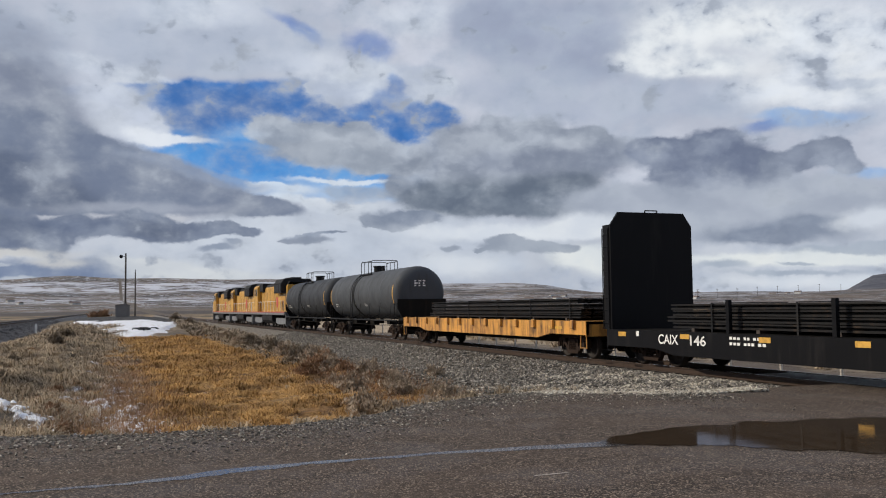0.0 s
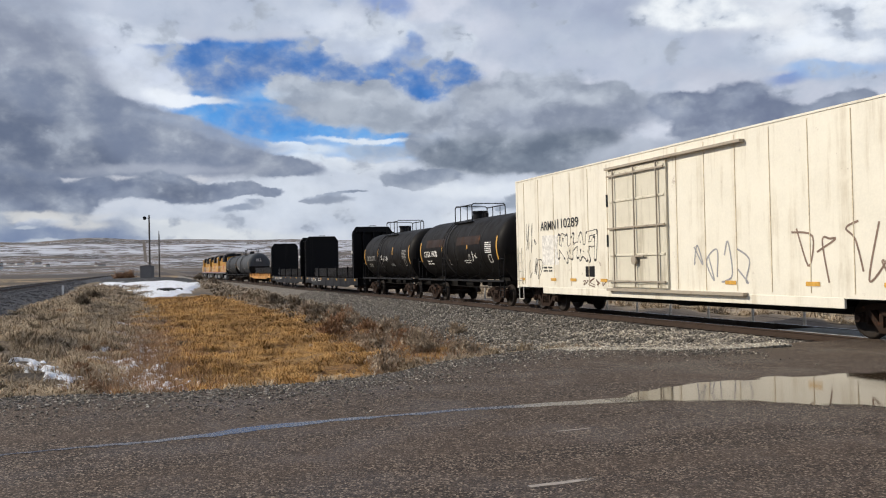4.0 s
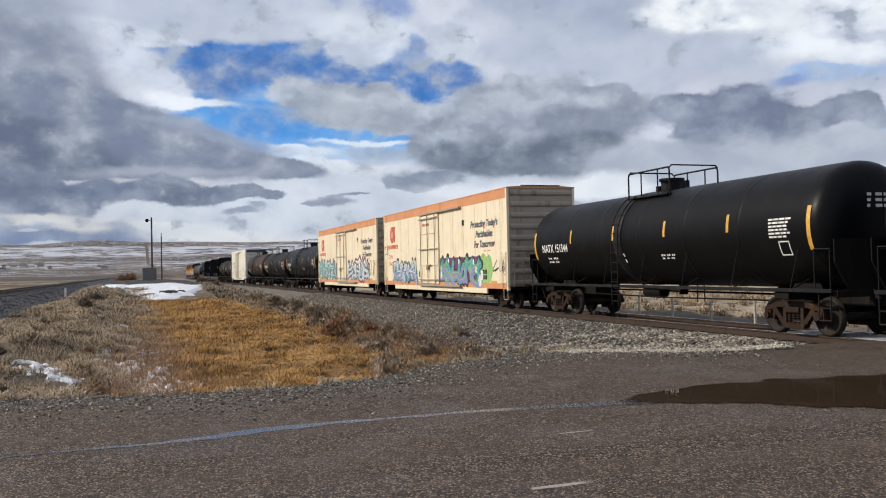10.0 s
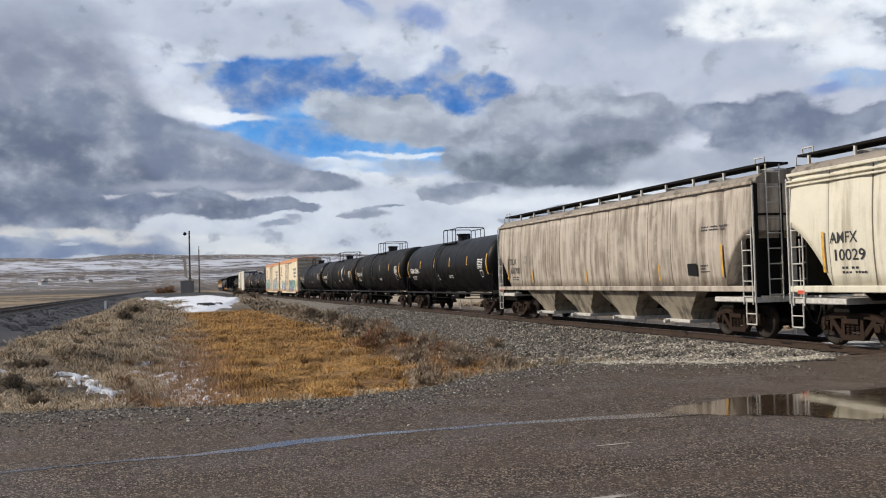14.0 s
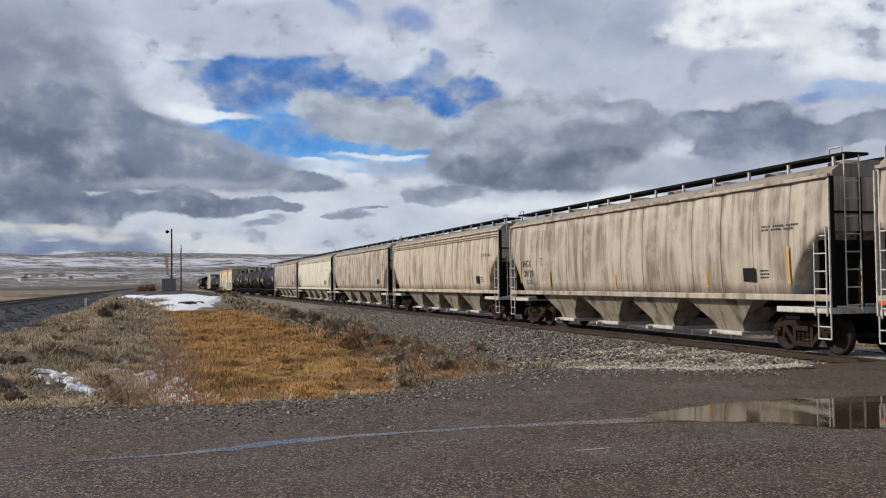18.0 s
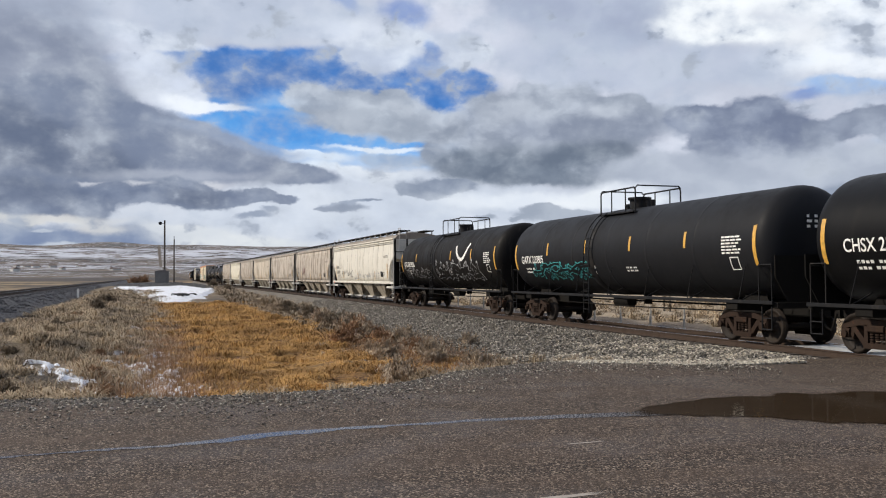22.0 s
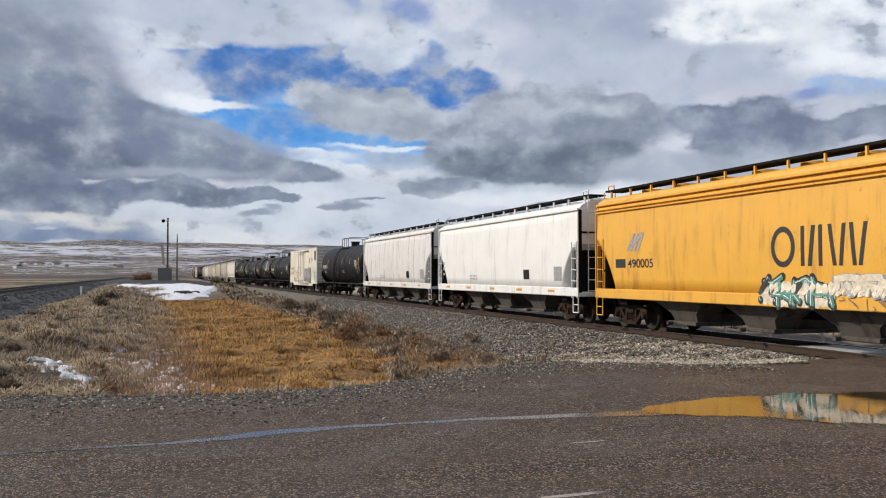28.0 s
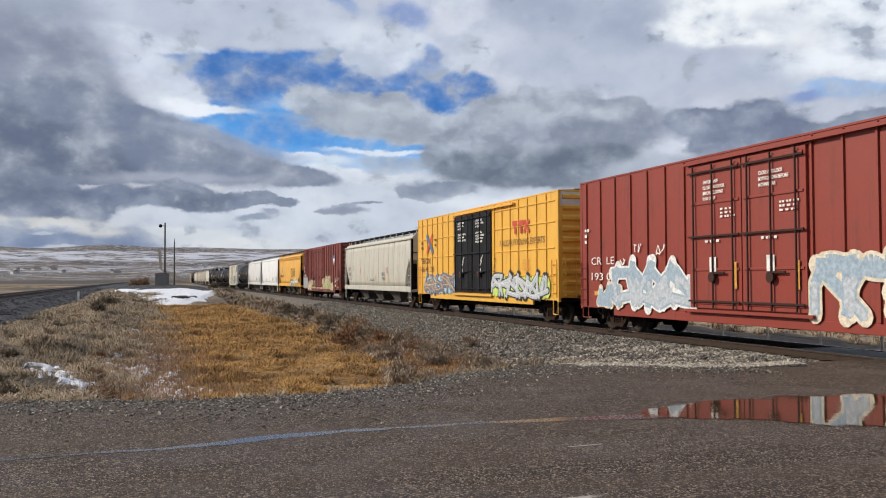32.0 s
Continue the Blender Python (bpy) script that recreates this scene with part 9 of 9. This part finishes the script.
def scatter_shrubs():
    grey, tawny, red = "grey leafless sagebrush on the gravel slope", "tawny dry bush at the foot of the slope", "reddish twiggy bush beside the basin"
    spots = [(-23.8, 6.4, 0.75, SAGE, grey), (-20.6, 6.0, 0.6, STRAW, tawny), (-21.8, 6.6, 0.55, SAGE, grey), (-20.2, 6.9, 0.55, SAGE, grey), (-25.4, 9.3, 0.6, SAGE, grey), (-19.5, 7.5, 0.55, STRAW, tawny),
             (-18.4, 7.9, 0.45, STRAW, tawny), (-17.9, 8.6, 0.4, SAGE, grey), (-18.9, 5.8, 0.4, STRAW, tawny), (-27.2, 8.3, 0.6, SAGE, grey), (-31.0, 8.9, 0.7, BRUSH, red), (-33.5, 8.6, 0.7, BRUSH, red),
             (-36.5, 9.0, 0.7, BRUSH, red), (-47.0, 9.8, 0.8, SAGE, grey), (-58.0, 9.6, 0.9, SAGE, grey), (-66.0, 9.2, 1.0, SAGE, grey), (-76.0, 9.2, 1.0, STRAW, tawny), (-52.0, 9.4, 0.8, SAGE, grey),
             (-22.0, -3.6, 0.6, SAGE, grey), (-28.0, -4.4, 0.7, SAGE, grey), (-35.0, -4.8, 0.8, SAGE, grey), (-42.0, -4.0, 0.9, SAGE, grey), (-50.0, -3.8, 0.9, BRUSH, red), (-30.0, -1.6, 0.6, BRUSH, red),
             (-24.5, -1.4, 0.6, BRUSH, red), (-20.5, -0.9, 0.55, BRUSH, red), (-62.0, -3.4, 1.0, SAGE, grey), (-75.0, -3.4, 1.1, SAGE, grey), (-48.0, -1.8, 0.8, SAGE, grey), (-25.2, -4.7, 0.6, STRAW, tawny),
             (-18.2, -1.8, 0.45, STRAW, tawny), (-19.8, -2.8, 0.5, SAGE, grey), (-156.0, -1.2, 1.7, BRUSH, red), (-154.0, -2.6, 1.5, BRUSH, red), (-150.0, 9.5, 1.4, SAGE, grey), (-120.0, 9.5, 1.3, SAGE, grey)]
    beige = "pale beige leafless bush on the gravel slope"
    spots += [(-28.7, 7.3, 0.75, BUSH, beige), (-21.9, 6.0, 0.72, BUSH, beige), (-21.6, 6.7, 0.45, BUSH, beige), (-20.9, 6.9, 0.6, BUSH, beige), (-21.0, 7.7, 0.7, BUSH, beige), (-30.3, 10.7, 0.5, BUSH, beige),
              (-32.0, 7.6, 0.6, BUSH, beige), (-22.5, 8.7, 0.65, BUSH, beige), (-21.6, 9.1, 0.4, BUSH, beige), (-35.5, 7.3, 0.85, BRUSH, red), (-41.4, 9.2, 1.0, BRUSH, red), (-38.0, 8.4, 0.9, BRUSH, red), (-50.8, 9.2, 1.0, BUSH, beige)]
    rs = random.Random(71)
    for _ in range(26):
        # more sage along the foot of the embankment
        d = 20.0 + 60.0 * rs.random() ** 1.6
        spots.append((-d, 8.6 + 0.9 * rs.random() - 2.2 * max(0.0, 1 - (d - 18) / 9), rs.uniform(0.45, 0.8) * (1 + d / 200), rs.choice((SAGE, BUSH, BUSH)), grey))
    for _ in range(14):
        d = 19.0 + 50.0 * rs.random() ** 1.4
        spots.append((-d, -1.6 - 0.09 * d * rs.random() - 0.6, rs.uniform(0.3, 0.55) * (1 + d / 200), rs.choice((SAGE, STRAW)), "low grey sagebrush on the weedy bank"))
    for i, (x, y, s, m, l) in enumerate(spots):
        near_bank = y < 0 and x > -60
        m = BUSH if m is SAGE and y > 5 and x > -42 else m
        shrub(x * 1.03, y * 1.03 if y > 0 else y, s * (0.62 if near_bank else 1.0), m, 100 + i, l)
    # two pale tussocks by the road edge
    for i, (x, y) in enumerate(((-16.9, 2.35), (-16.6, 2.65), (-16.4, 4.4))):
        rs = random.Random(60 + i)
        g = Geo()
        tuft_geo(g, 0, 0, 0, 0.34, 0.5, 90, rs, 0.8, 0.008)
        ob = raw_part("grass_tussock", g, STRAW)
        ob.location = (x, y, (land(x, y)))
        tagged(ob, "pale straw tussock beside the road", "grass", "tussocks by the road")


ROCKS = []


def rock_shapes():
    """A few rough stones, as lists of points and faces."""
    rs = random.Random(77)
    for _ in range(8):
        b = bmesh.new()
        bmesh.ops.create_icosphere(b, subdivisions=1, radius=1.0)
        for v in b.verts:
            v.co *= rs.uniform(0.65, 1.1)
        for v in b.verts:
            v.co.z *= 0.75
        ROCKS.append((np.array([v.co for v in b.verts]), np.array([[v.index for v in f.verts] for f in b.faces])))
        b.free()


def stones(name, spots, material, label):
    """One mesh of many small stones: spots of x, y, z, size."""
    rs = np.random.RandomState(8)
    vs, fs, o = [], [], 0
    for i, (x, y, z, s) in enumerate(spots):
        V, F = ROCKS[i % len(ROCKS)]
        a = rs.uniform(0, 6.28)
        R2 = np.array([[cos(a), -sin(a), 0], [sin(a), cos(a), 0], [0, 0, 1]])
        vs.append(V @ R2.T * s * rs.uniform(0.8, 1.25, 3) + (x, y, z))
        fs.append(F + o)
        o += len(V)
    me = bpy.data.meshes.new(name)
    me.from_pydata(np.concatenate(vs).tolist(), [], np.concatenate(fs).tolist())
    me.materials.append(material)
    tagged(new(name, me), label, "stones", kind="stuff")


def scatter_stones():
    rock_shapes()
    rs = random.Random(5)
    spots = []
    while len(spots) < 22000:
        d = 15.6 + 62.0 * rs.random() ** 1.9
        off = rs.uniform(-6.4, -1.45)
        x, y = -d, TRACK_Y + off
        if off < -4.6 and rs.random() < (abs(off) - 4.6) / 1.6:
            continue
        z = bed_top(x, y)
        spots.append((x, y, z + 0.05, rs.uniform(0.025, 0.06) * (1 + d / 160)))
    stones("ballast_stones", spots, BALLAST, "loose grey crushed rock on the embankment")
    # pale gravel fan where the embankment meets the crossing
    spots = []
    while len(spots) < 13000:
        u = rs.random() ** 1.5
        y = rs.uniform(7.6, 14.75)
        x = edge_x(y) + 0.45 - 11.5 * u
        thick = 1.1 - u * 1.15 + 0.75 * ripple(x, y, 1.8, 49) - 0.13 * abs(y - 12.4)
        if y > 12.6 and x > -16.3 - 0.9 * (y - 12.6):
            continue
        if rs.random() > thick:
            continue
        z = bed_top(x, y) if x < edge_x(y) - 0.1 else max(bed_top(x, y), ROAD_Z - 0.06)
        spots.append((x, y, z + 0.04, rs.uniform(0.028, 0.07)))
    stones("gravel_fan", spots, GRAVEL, "pale gravel spilled beside the crossing")
    # stones strewn over the foot of the slope
    spots = []
    while len(spots) < 4500:
        x = -17.0 - 26.0 * rs.random() ** 1.5
        y = rs.uniform(6.6, 11.2)
        if x > edge_x(y) - 0.2 or rs.random() < (y < 8.4) * 0.6:
            continue
        spots.append((x, y, bed_top(x, y) + 0.02, rs.uniform(0.02, 0.06)))
    stones("foot_stones", spots, BALLAST, "grey stones strewn at the foot of the slope")
    # grit along the edge of the road
    spots = []
    while len(spots) < 9000:
        y = rs.uniform(-4.0, 11.0)
        e = edge_x(y)
        x = e + abs(rs.gauss(0, 1.1)) - 0.5
        z = (land(x, y)) + 0.01 if x < e else ROAD_Z + 0.004
        spots.append((x, y, z, rs.uniform(0.010, 0.028)))
    stones("edge_grit", spots, BALLAST, "grey grit along the edge of the road")
    spots = []
    while len(spots) < 5000:
        d = 45 + 110 * rs.random() ** 1.3
        off = rs.uniform(1.2, 4.3)
        q = max(0.0, (off - 1.9) / 2.5)
        spots.append((-d, SIDING_Y + off, SIDING_Z - 0.2 - 1.05 * q + 0.02, rs.uniform(0.04, 0.08)))
    stones("siding_stones", spots, BALLAST_DARK, "dark loose rock on the second track's bank")


def snow_field(name, x0, x1, y0, y1, step_x, step_y, thick):
    """Snow that lies over the ground where thick(x, y) is above zero, and dips under it elsewhere."""
    X, Y = np.meshgrid(np.arange(x0, x1, step_x), np.arange(y0, y1, step_y))
    T = np.maximum(thick(X, Y), -0.12)
    Z = height(X, Y) + T
    n, m = X.shape
    ok = T > -0.06
    fs = []
    for i in range(n - 1):
        for j in range(m - 1):
            if ok[i, j] or ok[i + 1, j] or ok[i, j + 1] or ok[i + 1, j + 1]:
                fs.append((i * m + j, i * m + j + 1, (i + 1) * m + j + 1, (i + 1) * m + j))
    used = sorted({v for f in fs for v in f})
    back = {v: k for k, v in enumerate(used)}
    P = np.stack([X, Y, Z], 2).reshape(-1, 3)[used]
    me = bpy.data.meshes.new(name)
    me.from_pydata(P.tolist(), [], [tuple(back[v] for v in f) for f in fs])
    me.polygons.foreach_set("use_smooth", [True] * len(me.polygons))
    me.materials.append(SNOW)
    return new(name, me)


def build_snow():
    def drift(x, y):
        front = np.interp(y, [-6, -4.5, -1.8, -0.2, 1.1, 1.7, 3.8, 5.8, 7.9, 9, 11], [-134, -127, -110, -98, -92, -90, -100, -108, -124, -131, -138])
        return np.clip(0.05 * (front + 1.6 * wavy(x, y, 4.0, 61) - x), -0.2, 0.26) + 0.03 * wavy(x, y, 3.0, 62) - 0.3 * smooth(-131, -136, x)
    tagged(snow_field("snow_drift", -137, -86, -6, 11, 0.6, 0.25, drift), "old snow drift lying across the head of the basin", "snow")

    def streaks(x, y):
        body = 0.09 - 0.28 * np.abs(y - (-1.2 + 0.44 * (x + 22.4))) - 0.03 * np.maximum(0, np.abs(x + 24.3) - 2.4)
        return np.minimum(0.07, body - 0.03 + 0.085 * wavy(x * 0.7, y * 1.3, 0.9, 63) + 0.12 * wavy(x, y, 0.35, 64))
    tagged(snow_field("snow_streaks", -28.5, -20.5, -4.2, -0.4, 0.09, 0.06, streaks), "thin streaky remnants of snow on the weedy bank", "snow", kind="stuff")

    def rim(x, y):
        mid = np.interp(x, [-80, -50, -36, -30, -25, -22, -19], [-0.9, -0.8, -0.2, -0.3, 0.35, 0.3, 0.2])
        wide = np.interp(x, [-80, -50, -36, -28, -24, -21, -19], [0.2, 0.15, 0.25, 0.45, 0.55, 0.42, 0.1])
        return np.minimum(0.11, 0.005 + 0.11 * wide - 0.10 * np.abs(y - mid) + 0.085 * wavy(x * 0.6, y, 0.8, 65) + 0.09 * wavy(x, y, 0.4, 66))
    tagged(snow_field("snow_remnants", -52, -19.3, -1.6, 1.5, 0.1, 0.08, rim), "small remnants of old snow along the basin's edge", "snow", kind="stuff")

    def spot(x, y):
        return 0.05 - 0.3 * np.hypot((x + 21.8) * 0.6, y - 5.1) + 0.03 * wavy(x, y, 0.4, 67)
    tagged(snow_field("snow_patch", -22.8, -20.8, 4.6, 5.6, 0.08, 0.05, spot), "small patch of snow in the golden grass", "snow")
    def corner(x, y):
        return 0.05 - 0.2 * np.abs(y + 4.5 - 0.5 * (x + 27.4)) - 0.06 * np.maximum(0, np.abs(x + 27.6) - 0.9) + 0.05 * wavy(x, y, 0.5, 68)
    tagged(snow_field("snow_patch", -29.6, -25.6, -5.4, -3.4, 0.08, 0.06, corner), "flat patch of snow at the foot of the weedy bank", "snow")
    # dark rubble lying on the drift
    rs = random.Random(14)
    stones("drift_rubble", [(rs.gauss(-108, 2.0), rs.gauss(3.2, 0.6), height(-108.0, 3.2).item() + 0.3, rs.uniform(0.1, 0.28)) for _ in range(40)], PAD, "dark rubble on the snow drift")


WOOD_POLE = plain("weathered_pole", (0.085, 0.07, 0.058), 0.9)
HUT = paint("hut_aluminium", (0.20, 0.19, 0.18), 0.55, (0.15, 0.14, 0.13), 0.4, metal=0.4)
FENCE_WOOD = plain("bleached_wood", (0.50, 0.45, 0.38), 0.85)
FAR_DARK = plain("far_roofs", (0.16, 0.12, 0.10), 0.8)
FAR_PALE = plain("far_walls", (0.55, 0.55, 0.53), 0.8)


def build_signals():
    """The relay hut with its tall pole and a second, bare pole."""
    x, y = -150.0, 1.55
    z = (land(x, y)) - 0.05
    pad = outline_sheet("gravel_pad", [(-158, -5.2), (-158, 9.4), (-140, 9.2), (-130, 8.6), (-130, -4.6), (-140, -5.0)], lambda a, b: height(a, b) + 0.25, PAD, 0.3, 12, 0.05)
    tagged(pad, "dark gravel pad round the relay hut", "gravel", kind="structure")
    hut = new("relay_hut")
    hut.location = (x, y, z)
    tagged(hut, "small grey metal relay hut on a dark pad", "hut")
    part("hut_wall", Geo().box(-1.3, 1.3, -1.05, 1.05, 0.12, 2.15, 0.03), HUT, hut)
    part("hut_roof", Geo().prism([(-1.15, 2.15), (1.15, 2.15), (1.15, 2.22), (0, 2.34), (-1.15, 2.22)], -1.4, 1.4), HUT, hut)
    part("hut_base", Geo().box(-1.4, 1.4, -1.15, 1.15, -0.1, 0.12), BALLAST_DARK, hut)
    part("hut_door", Geo().box(1.3, 1.34, -0.4, 0.5, 0.2, 2.0, 0.01), HUT, hut)
    for px, py, h, r, arm in ((-149.0, 1.95, 10.15, 0.16, True), (-147.5, 3.35, 7.0, 0.12, False)):
        zz = (land(px, py)) - 0.1
        pole = new("radio_mast" if arm else "utility_pole")
        pole.location = (px, py, zz)
        tagged(pole, "tall dark pole with a small drum on a side arm" if arm else "shorter bare dark pole beside the hut", "pole")
        part("pole", Geo().cyl((0, 0, 0), (0, 0, h), r, 10, r * 0.72), WOOD_POLE, pole)
        if arm:
            part("side_arm", Geo().cyl((0, 0, h - 0.5), (0, -0.55, h - 0.5), 0.04, 6), WOOD_POLE, pole)
            part("drum_antenna", Geo().cyl((0.16, -0.68, h - 0.5), (-0.2, -0.68, h - 0.5), 0.27, 14), BLACK, pole)
            part("pole_box", Geo().box(0.12, 0.35, -0.2, 0.2, 1.6, 2.4, 0.03), HUT, pole)
        else:
            part("pole_cap", Geo().cyl((0, 0, h), (0, 0, h + 0.5), 0.05, 6), BLACK, pole)
    # a white milepost by the second track
    px, py = -92.0, -6.6
    post = new("mile_post")
    post.location = (px, py, (land(px, py)) - 0.1)
    tagged(post, "short white marker post by the second track", "marker post")
    part("post", Geo().box(-0.06, 0.06, -0.09, 0.09, 0, 0.9, 0.02), WHITE_MARK, post)
    part("post_cap", Geo().box(-0.07, 0.07, -0.10, 0.10, 0.9, 0.96, 0.02), WHITE_MARK, post)


def build_fence():
    """A wire fence on pale posts beyond the main track."""
    fence = new("wire_fence")
    tagged(fence, "old wire fence on pale wooden posts beyond the track", "fence")
    rs = random.Random(23)
    tops = []
    for i in range(26):
        x, y = -86.0 + 2.95 * i, 23.4 - 0.02 * i
        z = float(height(x, y))
        h = rs.uniform(0.95, 1.15)
        post = part("post", Geo().cyl((0, 0, -0.2), (rs.uniform(-0.05, 0.05), 0, h), 0.06, 7, 0.05), FENCE_WOOD, fence, at=(x, y, z))
        tops.append((x, y, z + 0.9))
    for drop in (0.0, 0.3, 0.6):
        part("wire", Geo().tube([(x, y - 0.06, z - drop) for x, y, z in tops], 0.006, 4), RAIL, fence)


def build_far():
    """Low farm buildings and poles out on the plain."""
    rs = random.Random(31)
    for i in range(26):
        az = rs.uniform(0.08, 0.42) if i < 14 else rs.uniform(-0.46, -0.33)
        r = rs.uniform(900, 1900)
        x = r * (cos(HEAD) * sin(az) - sin(HEAD) * cos(az))
        y = r * (sin(HEAD) * sin(az) + cos(HEAD) * cos(az))
        house = new("farm_building")
        house.location = (x, y, (land(x, y)) - 0.3)
        house.rotation_euler = (0, 0, rs.uniform(0, 3))
        w, d, h = rs.uniform(6, 12), rs.uniform(5, 7), rs.uniform(2.2, 3.0)
        tagged(house, "low farm building far out on the plain", "building", "farm buildings on the plain")
        part("wall", Geo().box(-w / 2, w / 2, -d / 2, d / 2, 0, h), FAR_PALE, house)
        part("roof", Geo().prism([(-d / 2 - 0.4, h), (d / 2 + 0.4, h), (0, h + d * 0.25)], -w / 2 - 0.4, w / 2 + 0.4), FAR_DARK, house)
    for i in range(12):
        az = 0.22 + 0.02 * i
        r = 950 + 40 * i
        x = r * (cos(HEAD) * sin(az) - sin(HEAD) * cos(az))
        y = r * (sin(HEAD) * sin(az) + cos(HEAD) * cos(az))
        pole = new("power_pole")
        pole.location = (x, y, (land(x, y)) - 0.3)
        tagged(pole, "wooden power pole far out on the plain", "pole", "power poles on the plain")
        part("pole", Geo().cyl((0, 0, 0), (0, 0, 12), 0.2, 6), WOOD_POLE, pole)
        part("cross_arm", Geo().box(-0.1, 0.1, -1.6, 1.6, 11.0, 11.25), WOOD_POLE, pole)


scatter_grass()
scatter_shrubs()
scatter_stones()
build_snow()
build_signals()
build_fence()
build_far()


# ---- motion ----
def run(s):
    """Pose of a car whose middle has reached s along the line."""
    y = TRACK_Y + float(bend(s))
    slope = -2 * 4.2e-5 * max(0.0, -150.0 - s)
    return Matrix.Translation((s, y, 0)) @ Matrix.Rotation(math.atan(slope), 4, "Z")


def gone(t):
    """How far the train has rolled."""
    return SPEED * t + GAIN * t * t / 2


def motions():
    for thing, middle, loads in TRAIN:
        rows = [(float(t), run(middle - gone(t))) for t in range(0, 33)]
        walk(thing, rows)
        for load, lift in loads:
            walk(load, [(t, m @ Matrix.Translation((0, 0, lift))) for t, m in rows])
    first = SPINNERS[0]
    walk(first, [(i / FPS, Matrix.Rotation(-gone(i / FPS) / AXLE, 4, "Y")) for i in range(0, 32 * FPS + 1)])
    turn = first.animation_data
    for ob in SPINNERS[1:]:
        ob.rotation_mode = "QUATERNION"
        ob.animation_data_create()
        ob.animation_data.action = turn.action
        ob.animation_data.action_slot = turn.action_slot


motions()
